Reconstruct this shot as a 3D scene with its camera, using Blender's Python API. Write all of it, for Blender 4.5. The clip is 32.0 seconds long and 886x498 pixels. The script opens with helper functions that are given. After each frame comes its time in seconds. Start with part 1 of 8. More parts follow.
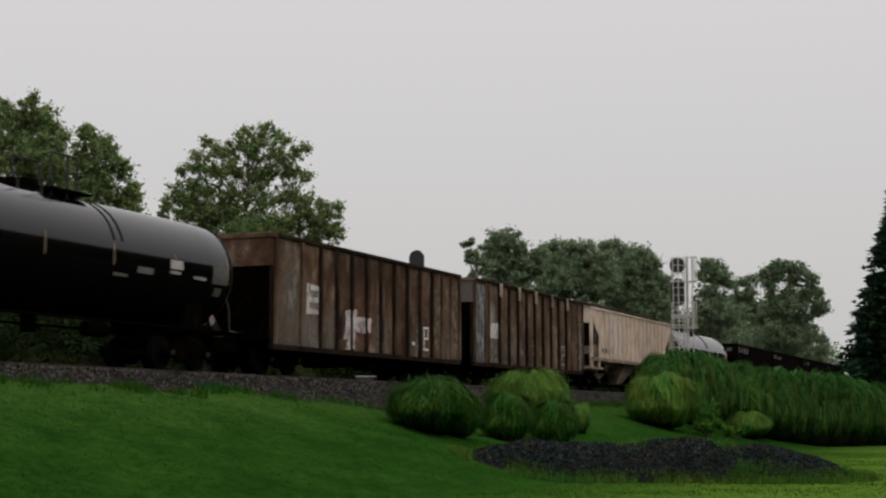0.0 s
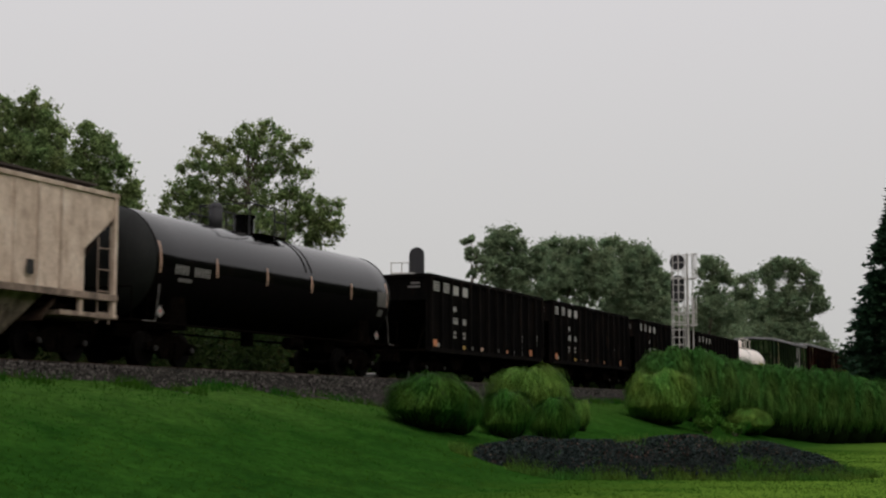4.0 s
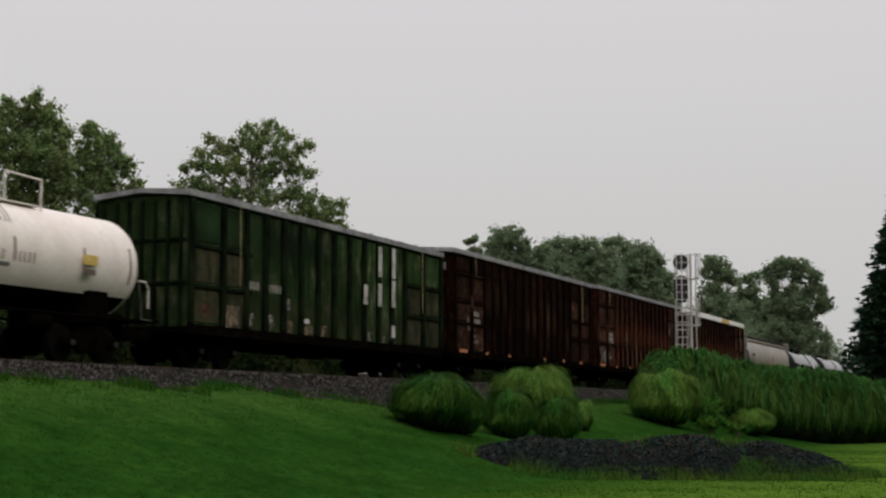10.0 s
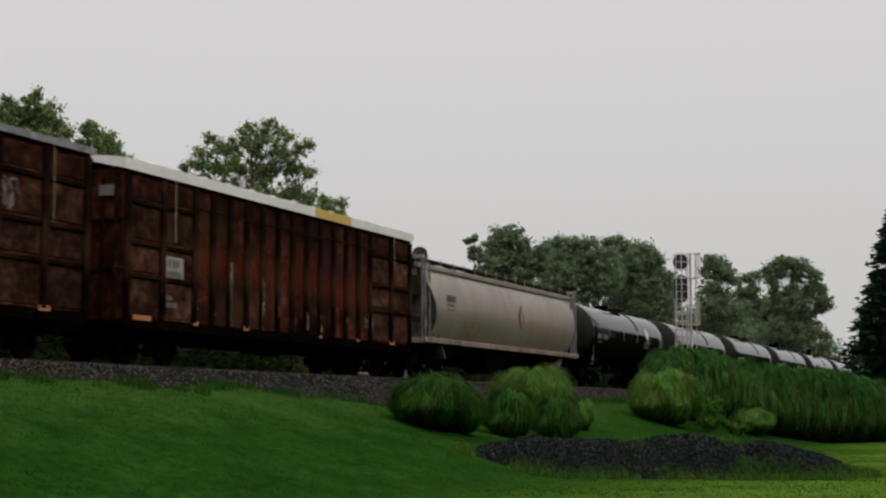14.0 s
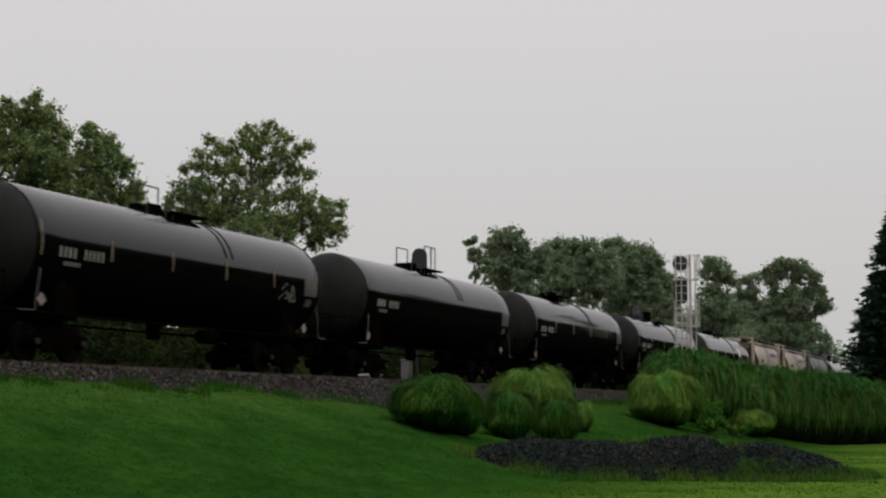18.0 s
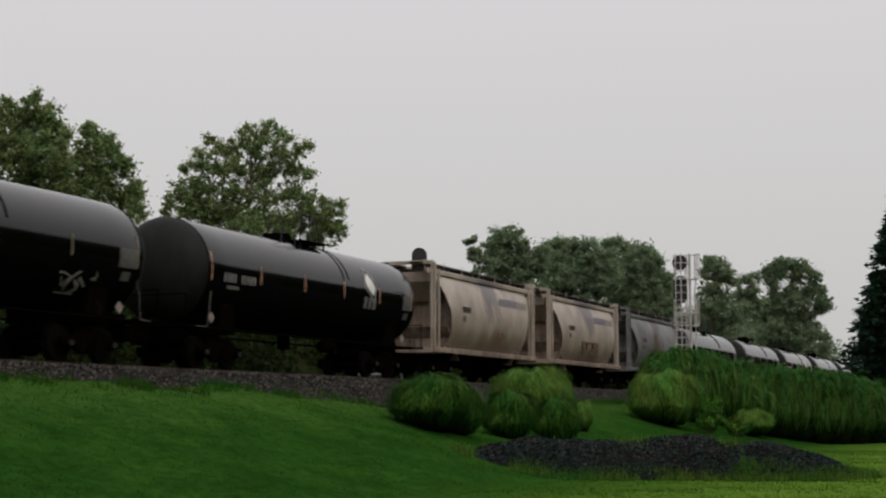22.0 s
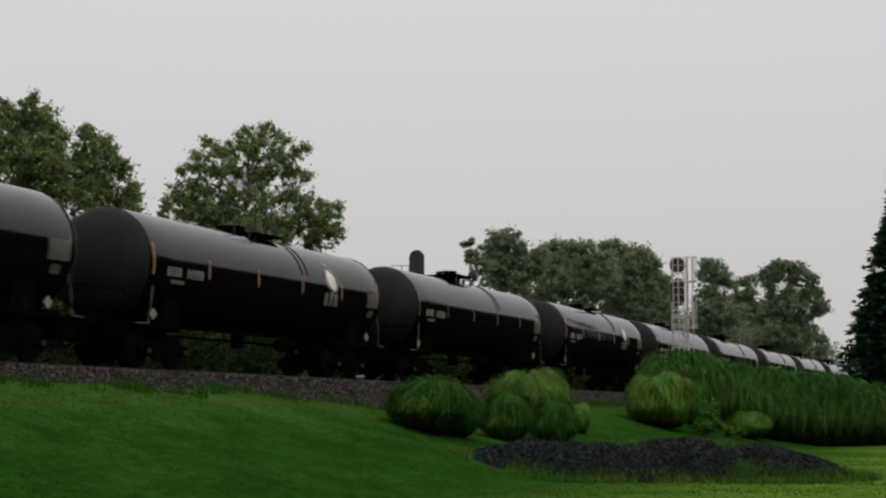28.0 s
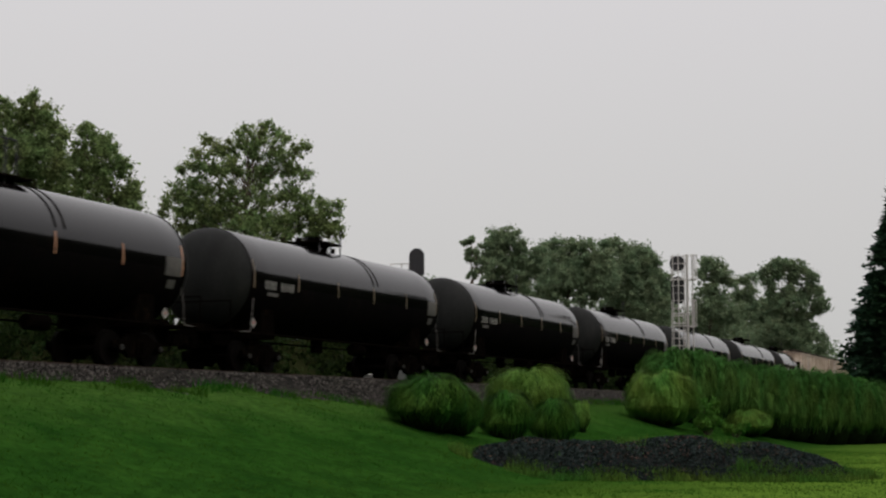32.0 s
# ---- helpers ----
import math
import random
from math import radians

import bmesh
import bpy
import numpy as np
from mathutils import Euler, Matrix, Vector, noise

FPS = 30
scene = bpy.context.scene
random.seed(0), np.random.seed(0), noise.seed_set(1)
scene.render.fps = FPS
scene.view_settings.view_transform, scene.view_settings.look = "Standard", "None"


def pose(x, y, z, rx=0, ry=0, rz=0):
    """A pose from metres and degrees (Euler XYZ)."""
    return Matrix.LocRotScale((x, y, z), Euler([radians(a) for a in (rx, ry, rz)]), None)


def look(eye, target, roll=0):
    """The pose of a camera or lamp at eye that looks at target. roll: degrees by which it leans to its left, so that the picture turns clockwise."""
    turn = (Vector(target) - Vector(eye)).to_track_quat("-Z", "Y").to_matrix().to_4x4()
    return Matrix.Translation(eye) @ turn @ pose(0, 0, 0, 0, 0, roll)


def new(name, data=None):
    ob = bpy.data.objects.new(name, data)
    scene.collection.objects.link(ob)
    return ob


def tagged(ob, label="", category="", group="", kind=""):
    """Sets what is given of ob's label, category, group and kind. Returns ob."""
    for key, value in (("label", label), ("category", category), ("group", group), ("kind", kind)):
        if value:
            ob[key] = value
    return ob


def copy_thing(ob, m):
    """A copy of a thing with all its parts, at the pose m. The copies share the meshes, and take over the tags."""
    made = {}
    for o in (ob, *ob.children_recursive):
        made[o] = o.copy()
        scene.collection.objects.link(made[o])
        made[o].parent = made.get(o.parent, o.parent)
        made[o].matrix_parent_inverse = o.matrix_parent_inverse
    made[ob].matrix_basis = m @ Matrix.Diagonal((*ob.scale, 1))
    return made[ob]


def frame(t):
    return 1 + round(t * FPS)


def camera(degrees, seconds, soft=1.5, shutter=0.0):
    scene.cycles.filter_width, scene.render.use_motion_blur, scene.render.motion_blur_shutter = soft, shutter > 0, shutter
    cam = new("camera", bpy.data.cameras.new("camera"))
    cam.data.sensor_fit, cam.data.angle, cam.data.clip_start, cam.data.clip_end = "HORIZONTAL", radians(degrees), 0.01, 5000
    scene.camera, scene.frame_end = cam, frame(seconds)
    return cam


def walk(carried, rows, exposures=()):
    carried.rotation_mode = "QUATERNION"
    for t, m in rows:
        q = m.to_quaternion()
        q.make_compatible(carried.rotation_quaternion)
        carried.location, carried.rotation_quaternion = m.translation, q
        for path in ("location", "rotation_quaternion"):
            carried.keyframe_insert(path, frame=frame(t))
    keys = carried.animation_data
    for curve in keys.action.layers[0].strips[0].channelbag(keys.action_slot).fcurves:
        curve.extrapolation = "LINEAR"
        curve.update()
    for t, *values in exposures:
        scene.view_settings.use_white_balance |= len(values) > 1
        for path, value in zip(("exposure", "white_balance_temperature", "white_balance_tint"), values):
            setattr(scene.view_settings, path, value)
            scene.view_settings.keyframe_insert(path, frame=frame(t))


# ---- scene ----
# ---- camera and its path ----
LENS = 33.56
EYE = (0.0, -23.48, 1.6)
F_PX = 2600.0

cam = camera(LENS, 32.0, soft=2.3, shutter=0.25)
walk(cam, [(t, pose(*EYE, 96.256 + math.degrees(dv / F_PX), 0, -67.172 + math.degrees(dh / F_PX))) for t, dh, dv in [
    (0, -4.6, 7.7), (0.5, -4.6, 7.6), (1, -4.6, 6.1), (1.5, -4.6, 4.9), (2, -4.6, 4.4), (2.5, -4.6, 3.2), (3, -4.6, 3.0),
    (3.5, -4.6, 3.0), (5.5, -3.0, 0.0), (6, -1.5, 0.2), (6.5, -0.2, 1.2), (7, 0.0, 1.3), (7.5, 0.0, 0.3), (8, 0.0, -0.2),
    (8.5, 0.0, -0.9), (9, 0.0, 0.0), (9.5, 0.3, 1.5), (10, 1.3, 2.7), (10.5, 1.2, 3.0), (11, 0.6, 3.0), (12, 1.3, 3.0),
    (13, 1.2, 2.8), (13.5, 0.5, 1.8), (14, 1.0, 1.6), (14.5, 0.5, 1.5), (16.5, 1.2, 1.5), (17, 1.5, 1.5), (17.5, 1.2, 2.0),
    (18, 0.4, 4.4), (18.5, 0.1, 6.1), (19, 0.3, 7.4), (19.5, 1.2, 7.5), (20, 1.3, 6.3), (20.5, 0.4, 5.8), (21, 0.0, 4.8),
    (21.5, 0.0, 4.3), (22, 0.0, 3.3), (23, 0.2, 3.0), (24, 1.4, 3.0), (24.5, 1.2, 2.8), (25, -4.4, 1.6), (25.5, -4.7, 1.6),
    (27.5, -4.6, 4.8), (28, -4.6, 7.5), (28.5, -4.6, 9.0), (29, -4.6, 9.0), (29.5, -4.6, 7.7), (30, -4.6, 6.3),
    (30.5, -4.6, 5.9), (31, -4.6, 4.8), (31.5, -4.6, 4.5), (32, -4.6, 4.5),
]])  # (seconds, sway right, sway down) of the hand-held view

# ---- world and sun: an overcast, rainy evening sky ----
world = bpy.data.worlds.new("overcast_sky")
scene.world = world
world.use_nodes = True
wn, wl = world.node_tree.nodes, world.node_tree.links
wn.clear()
sky = wn.new("ShaderNodeTexSky")
sky.sky_type, sky.sun_disc = "NISHITA", False
sky.sun_elevation, sky.sun_rotation = radians(42), radians(212)
sky.air_density, sky.dust_density = 2.0, 6.0
coord = wn.new("ShaderNodeTexCoord")
sep = wn.new("ShaderNodeSeparateXYZ")
wl.new(coord.outputs["Generated"], sep.inputs[0])
ramp = wn.new("ShaderNodeValToRGB")
ramp.color_ramp.elements[0].position, ramp.color_ramp.elements[0].color = 0.0, (0.60, 0.60, 0.59, 1)
ramp.color_ramp.elements[1].position, ramp.color_ramp.elements[1].color = 0.30, (0.745, 0.72, 0.735, 1)
zenith = ramp.color_ramp.elements.new(1.0)  # a clouded sky is about twice as bright overhead
zenith.color = (1.5, 1.46, 1.48, 1)
wl.new(sep.outputs["Z"], ramp.inputs[0])
bg_cloud = wn.new("ShaderNodeBackground")
bg_cloud.inputs["Strength"].default_value = 0.97
wl.new(ramp.outputs[0], bg_cloud.inputs["Color"])
bg_sky = wn.new("ShaderNodeBackground")
bg_sky.inputs["Strength"].default_value = 0.05
wl.new(sky.outputs[0], bg_sky.inputs["Color"])
mix = wn.new("ShaderNodeMixShader")
mix.inputs[0].default_value = 0.12
wl.new(bg_cloud.outputs[0], mix.inputs[1])
wl.new(bg_sky.outputs[0], mix.inputs[2])
wout = wn.new("ShaderNodeOutputWorld")
wl.new(mix.outputs[0], wout.inputs[0])

sun = new("sun", bpy.data.lights.new("sun", "SUN"))
sun.data.energy, sun.data.angle, sun.data.color = 0.95, radians(85), (1.0, 0.96, 0.9)
sun.matrix_world = look((0, -48, 52), (30, 0, 2))
scene.view_settings.exposure = 0.05

# ---- materials ----
def material(name, color, rough=0.6, metal=0.0, grain=8.0, amount=0.25, bump=0.0, streak=0.0, dirt=None, dirt_at=0.55, spec=0.5, vary=0.0, coat=0.0):
    """Paint, rust, stone or leaf: a base colour varied at two scales, with streaks, dirt and relief."""
    m = bpy.data.materials.new(name)
    m.use_nodes = True
    n, l = m.node_tree.nodes, m.node_tree.links
    b = n["Principled BSDF"]
    b.inputs["Roughness"].default_value, b.inputs["Metallic"].default_value = rough, metal
    b.inputs["Specular IOR Level"].default_value = spec
    b.inputs["Coat Weight"].default_value = coat
    tc = n.new("ShaderNodeTexCoord")
    mp = n.new("ShaderNodeMapping")
    l.new(tc.outputs["Object"], mp.inputs[0])
    if streak:
        mp.inputs["Scale"].default_value = (1, 1, 1 / streak)
    nz = n.new("ShaderNodeTexNoise")
    nz.inputs["Scale"].default_value, nz.inputs["Detail"].default_value = grain, 6
    l.new(mp.outputs[0], nz.inputs["Vector"])
    big = n.new("ShaderNodeTexNoise")
    big.inputs["Scale"].default_value, big.inputs["Detail"].default_value = grain / 9, 4
    l.new(mp.outputs[0], big.inputs["Vector"])
    add = n.new("ShaderNodeMath")
    add.operation = "ADD"
    l.new(nz.outputs[0], add.inputs[0])
    l.new(big.outputs[0], add.inputs[1])
    rng = n.new("ShaderNodeMapRange")
    rng.inputs["From Min"].default_value, rng.inputs["From Max"].default_value = 0.65, 1.35
    rng.inputs["To Min"].default_value, rng.inputs["To Max"].default_value = 1 - amount, 1 + amount
    l.new(add.outputs[0], rng.inputs["Value"])
    hsv = n.new("ShaderNodeHueSaturation")
    hsv.inputs["Color"].default_value = (*color, 1)
    l.new(rng.outputs[0], hsv.inputs["Value"])
    out = hsv.outputs[0]
    if vary:
        info = n.new("ShaderNodeObjectInfo")
        r2 = n.new("ShaderNodeMapRange")
        r2.inputs["To Min"].default_value, r2.inputs["To Max"].default_value = 1 - vary, 1 + vary
        l.new(info.outputs["Random"], r2.inputs["Value"])
        h2 = n.new("ShaderNodeHueSaturation")
        l.new(out, h2.inputs["Color"])
        l.new(r2.outputs[0], h2.inputs["Value"])
        out = h2.outputs[0]
    if dirt:
        dn = n.new("ShaderNodeTexNoise")
        dn.inputs["Scale"].default_value, dn.inputs["Detail"].default_value = grain / 4, 8
        dn.inputs["Roughness"].default_value = 0.7
        l.new(mp.outputs[0], dn.inputs["Vector"])
        dr = n.new("ShaderNodeMapRange")
        dr.inputs["From Min"].default_value, dr.inputs["From Max"].default_value = dirt_at - 0.08, dirt_at + 0.1
        l.new(dn.outputs[0], dr.inputs["Value"])
        mx = n.new("ShaderNodeMix")
        mx.data_type = "RGBA"
        mx.inputs["B"].default_value = (*dirt, 1)
        for sock in mx.inputs:
            if sock.name == "B" and sock.type == "RGBA":
                sock.default_value = (*dirt, 1)
        a_in = [s for s in mx.inputs if s.name == "A" and s.type == "RGBA"][0]
        l.new(dr.outputs[0], mx.inputs[0])
        l.new(out, a_in)
        out = [s for s in mx.outputs if s.type == "RGBA"][0]
    l.new(out, b.inputs["Base Color"])
    if bump:
        bp = n.new("ShaderNodeBump")
        bp.inputs["Strength"].default_value, bp.inputs["Distance"].default_value = bump, 0.05
        l.new(nz.outputs[0], bp.inputs["Height"])
        l.new(bp.outputs[0], b.inputs["Normal"])
    return m


def weathered(name, tones, rough=0.7, spec=0.25, scale=1.0, stretch=5.0, stops=(0.36, 0.46, 0.55, 0.68), bump=0.15, vary=0.0, ior=1.5, fleck=0.3, stains=()):
    """Old paint in four tones, darkest to most bleached, run down in streaks and blotches, with fine specks of rust or chalk."""
    m = bpy.data.materials.new(name)
    m.use_nodes = True
    n, l = m.node_tree.nodes, m.node_tree.links
    b = n["Principled BSDF"]
    b.inputs["Roughness"].default_value, b.inputs["Specular IOR Level"].default_value = rough, spec
    b.inputs["IOR"].default_value = ior
    tc = n.new("ShaderNodeTexCoord")
    long_map, round_map = n.new("ShaderNodeMapping"), n.new("ShaderNodeMapping")
    long_map.inputs["Scale"].default_value = (1, 1, 1 / stretch)
    round_map.inputs["Location"].default_value = (3.1, 1.7, 0.4)
    info = n.new("ShaderNodeObjectInfo")
    shift = n.new("ShaderNodeVectorMath")
    shift.operation = "ADD"
    scl = n.new("ShaderNodeVectorMath")
    scl.operation = "SCALE"
    comb = n.new("ShaderNodeCombineXYZ")
    for k in ("X", "Y", "Z"):
        l.new(info.outputs["Random"], comb.inputs[k])
    l.new(comb.outputs[0], scl.inputs[0])
    scl.inputs["Scale"].default_value = 37.0
    l.new(tc.outputs["Object"], shift.inputs[0])
    l.new(scl.outputs[0], shift.inputs[1])
    for mp in (long_map, round_map):
        l.new(shift.outputs[0], mp.inputs[0])
    runs, blots, fine = (n.new("ShaderNodeTexNoise") for _ in range(3))
    for t, sc, mp, det in ((runs, 3.2 * scale, long_map, 8), (blots, 0.9 * scale, round_map, 6), (fine, 16 * scale, round_map, 6)):
        t.inputs["Scale"].default_value, t.inputs["Detail"].default_value = sc, det
        t.inputs["Roughness"].default_value = 0.62
        l.new(mp.outputs[0], t.inputs["Vector"])
    mixer = n.new("ShaderNodeMath")
    mixer.operation = "MULTIPLY_ADD"
    mixer.inputs[1].default_value = 0.55
    half = n.new("ShaderNodeMath")
    half.operation = "MULTIPLY"
    half.inputs[1].default_value = 0.45
    l.new(blots.outputs[0], half.inputs[0])
    l.new(runs.outputs[0], mixer.inputs[0])
    l.new(half.outputs[0], mixer.inputs[2])
    ramp = n.new("ShaderNodeValToRGB")
    el = ramp.color_ramp.elements
    while len(el) < 4:
        el.new(0.5)
    for e, pos, c in zip(el, stops, tones):
        e.position, e.color = pos, (*c, 1)
    l.new(mixer.outputs[0], ramp.inputs[0])
    rng = n.new("ShaderNodeMapRange")
    rng.inputs["From Min"].default_value, rng.inputs["From Max"].default_value = 0.3, 0.7
    rng.inputs["To Min"].default_value, rng.inputs["To Max"].default_value = 1 - fleck, 1 + fleck
    l.new(fine.outputs[0], rng.inputs["Value"])
    hsv = n.new("ShaderNodeHueSaturation")
    l.new(ramp.outputs[0], hsv.inputs["Color"])
    l.new(rng.outputs[0], hsv.inputs["Value"])
    out = hsv.outputs[0]
    if vary:
        r2 = n.new("ShaderNodeMapRange")
        r2.inputs["To Min"].default_value, r2.inputs["To Max"].default_value = 1 - vary, 1 + vary
        l.new(info.outputs["Random"], r2.inputs["Value"])
        h2 = n.new("ShaderNodeHueSaturation")
        l.new(out, h2.inputs["Color"])
        l.new(r2.outputs[0], h2.inputs["Value"])
        out = h2.outputs[0]
    # spills, rust, darker or paler patches: (x, z, half width, half height, colour, strength)
    for x, z, rx, rz, colour, strength in stains:
        off, mul, ln = n.new("ShaderNodeVectorMath"), n.new("ShaderNodeVectorMath"), n.new("ShaderNodeVectorMath")
        off.operation, mul.operation, ln.operation = "SUBTRACT", "MULTIPLY", "LENGTH"
        off.inputs[1].default_value = (x, 0, z)
        mul.inputs[1].default_value = (1 / rx, 0, 1 / rz)
        l.new(tc.outputs["Object"], off.inputs[0])
        l.new(off.outputs[0], mul.inputs[0])
        l.new(mul.outputs[0], ln.inputs[0])
        rough_edge = n.new("ShaderNodeMath")
        rough_edge.operation = "MULTIPLY_ADD"
        rough_edge.inputs[1].default_value = 1.5
        l.new(runs.outputs[0], rough_edge.inputs[0])
        l.new(ln.outputs["Value"], rough_edge.inputs[2])
        rr = n.new("ShaderNodeMapRange")
        rr.inputs["From Min"].default_value, rr.inputs["From Max"].default_value = 1.9, 1.15
        rr.inputs["To Max"].default_value = strength
        l.new(rough_edge.outputs[0], rr.inputs["Value"])
        mx = n.new("ShaderNodeMix")
        mx.data_type = "RGBA"
        ends = [k for k in mx.inputs if k.type == "RGBA"]
        ends[1].default_value = (*colour, 1)
        l.new(rr.outputs[0], mx.inputs[0])
        l.new(out, ends[0])
        out = [k for k in mx.outputs if k.type == "RGBA"][0]
    l.new(out, b.inputs["Base Color"])
    bp = n.new("ShaderNodeBump")
    bp.inputs["Strength"].default_value, bp.inputs["Distance"].default_value = bump, 0.02
    l.new(fine.outputs[0], bp.inputs["Height"])
    l.new(bp.outputs[0], b.inputs["Normal"])
    return m


def leafy(name, color, amount=0.45, back=0.35):
    """Leaves and blades, each varied on its own, letting some light through."""
    m = bpy.data.materials.new(name)
    m.use_nodes = True
    n, l = m.node_tree.nodes, m.node_tree.links
    b = n["Principled BSDF"]
    b.inputs["Roughness"].default_value = 0.6
    b.inputs["Specular IOR Level"].default_value = 0.02
    geo = n.new("ShaderNodeNewGeometry")
    r = n.new("ShaderNodeMapRange")
    r.inputs["To Min"].default_value, r.inputs["To Max"].default_value = 1 - amount, 1 + amount
    l.new(geo.outputs["Random Per Island"], r.inputs["Value"])
    tc = n.new("ShaderNodeTexCoord")
    nz = n.new("ShaderNodeTexNoise")
    nz.inputs["Scale"].default_value, nz.inputs["Detail"].default_value = 0.6, 3
    l.new(tc.outputs["Object"], nz.inputs["Vector"])
    hr = n.new("ShaderNodeMapRange")
    hr.inputs["From Min"].default_value, hr.inputs["From Max"].default_value = 0.3, 0.7
    hr.inputs["To Min"].default_value, hr.inputs["To Max"].default_value = 0.465, 0.53
    l.new(nz.outputs[0], hr.inputs["Value"])
    h = n.new("ShaderNodeHueSaturation")
    h.inputs["Color"].default_value = (*color, 1)
    l.new(hr.outputs[0], h.inputs["Hue"])
    l.new(r.outputs[0], h.inputs["Value"])
    l.new(h.outputs[0], b.inputs["Base Color"])
    tr = n.new("ShaderNodeBsdfTranslucent")
    l.new(h.outputs[0], tr.inputs["Color"])
    ms = n.new("ShaderNodeMixShader")
    ms.inputs[0].default_value = back
    l.new(b.outputs[0], ms.inputs[1])
    l.new(tr.outputs[0], ms.inputs[2])
    l.new(ms.outputs[0], n["Material Output"].inputs[0])
    return m


def worn(name, color, cover=0.55, grain=9.0, stretch=3.0):
    """Thin old paint that has flaked and washed off in patches, so that the sheet under it shows through."""
    m = bpy.data.materials.new(name)
    m.use_nodes = True
    n, l = m.node_tree.nodes, m.node_tree.links
    b = n["Principled BSDF"]
    b.inputs["Roughness"].default_value, b.inputs["Specular IOR Level"].default_value = 0.85, 0.05
    tc, mp = n.new("ShaderNodeTexCoord"), n.new("ShaderNodeMapping")
    mp.inputs["Scale"].default_value = (1, 1, 1 / stretch)
    l.new(tc.outputs["Object"], mp.inputs[0])
    flake, tone = n.new("ShaderNodeTexNoise"), n.new("ShaderNodeTexNoise")
    for t, sc in ((flake, grain), (tone, grain * 0.4)):
        t.inputs["Scale"].default_value, t.inputs["Detail"].default_value = sc, 7
        t.inputs["Roughness"].default_value = 0.65
        l.new(mp.outputs[0], t.inputs["Vector"])
    r = n.new("ShaderNodeMapRange")
    r.inputs["From Min"].default_value, r.inputs["From Max"].default_value = 0.62 - 0.4 * cover, 0.84 - 0.4 * cover
    r.inputs["To Min"].default_value, r.inputs["To Max"].default_value = 0.0, 0.95
    l.new(flake.outputs[0], r.inputs["Value"])
    v = n.new("ShaderNodeMapRange")
    v.inputs["From Min"].default_value, v.inputs["From Max"].default_value = 0.3, 0.7
    v.inputs["To Min"].default_value, v.inputs["To Max"].default_value = 0.6, 1.25
    l.new(tone.outputs[0], v.inputs["Value"])
    h = n.new("ShaderNodeHueSaturation")
    h.inputs["Color"].default_value = (*color, 1)
    l.new(v.outputs[0], h.inputs["Value"])
    l.new(h.outputs[0], b.inputs["Base Color"])
    l.new(r.outputs[0], b.inputs["Alpha"])
    return m


M_TANK = weathered("wet_black_tank_paint", ((0.0015, 0.0015, 0.0015), (0.0022, 0.002, 0.002), (0.003, 0.0027, 0.0027), (0.009, 0.006, 0.005)), 0.11, 0.5, 0.8, bump=0.03, ior=1.44)
M_TANK_HEAD = weathered("dull_black_tank_head", ((0.003, 0.003, 0.0028), (0.0055, 0.006, 0.0055), (0.008, 0.0085, 0.008), (0.014, 0.0135, 0.012)), 0.7, 0.2, 0.8, 3, bump=0.05)
M_WHITE_TANK = weathered("dirty_white_paint", ((0.56, 0.46, 0.39), (0.74, 0.65, 0.59), (0.80, 0.72, 0.67), (0.84, 0.77, 0.72)), 0.4, 0.4, 0.5, stops=(0.26, 0.38, 0.5, 0.62), fleck=0.08, bump=0.03)
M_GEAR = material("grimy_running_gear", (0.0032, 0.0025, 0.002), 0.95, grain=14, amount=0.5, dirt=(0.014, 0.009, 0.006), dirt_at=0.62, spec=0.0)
# darkness of the tanks' lower half put into a matte colour
M_TANK_BELLY = weathered("matte_shade_of_tank_belly", ((0.001, 0.0008, 0.0008), (0.0016, 0.0013, 0.0012), (0.0026, 0.0018, 0.0016), (0.009, 0.005, 0.004)), 0.9, 0.03, 0.8, 3, stops=(0.38, 0.48, 0.58, 0.72))
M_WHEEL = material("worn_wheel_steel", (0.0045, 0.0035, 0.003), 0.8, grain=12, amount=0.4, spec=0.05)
M_COAL_CAR = weathered("sooty_black_steel", ((0.0015, 0.0013, 0.0013), (0.0025, 0.0022, 0.0022), (0.004, 0.0033, 0.003), (0.012, 0.0075, 0.005)), 0.9, 0.02, vary=0.4)
BROWN_TONES = ((0.036, 0.021, 0.0135), (0.078, 0.048, 0.031), (0.12, 0.079, 0.054), (0.25, 0.19, 0.15))
M_BROWN_A = weathered("weathered_brown_paint", ((0.032, 0.0175, 0.011), (0.074, 0.042, 0.027), (0.118, 0.072, 0.048), (0.25, 0.19, 0.15)), 0.85, 0.05, 0.8, 2.4, stops=(0.34, 0.45, 0.54, 0.66), vary=0.22, stains=((-6.2, 1.6, 1.3, 1.7, (0.15, 0.13, 0.11), 0.6), (-6.4, 2.6, 0.45, 0.6, (0.30, 0.27, 0.24), 0.7), (3.2, 1.3, 0.5, 1.0, (0.03, 0.02, 0.014), 0.8), (-1.0, 3.6, 4.0, 0.8, (0.035, 0.022, 0.015), 0.7), (-4.9, 1.3, 0.9, 0.8, (0.17, 0.15, 0.13), 0.6), (-3.6, 1.5, 0.5, 0.9, (0.16, 0.14, 0.115), 0.6), (0.3, 1.3, 0.9, 0.8, (0.15, 0.125, 0.10), 0.5), (3.2, 1.2, 0.5, 0.8, (0.16, 0.13, 0.105), 0.5), (6.4, 2.4, 1.1, 1.8, (0.115, 0.082, 0.06), 0.5)))
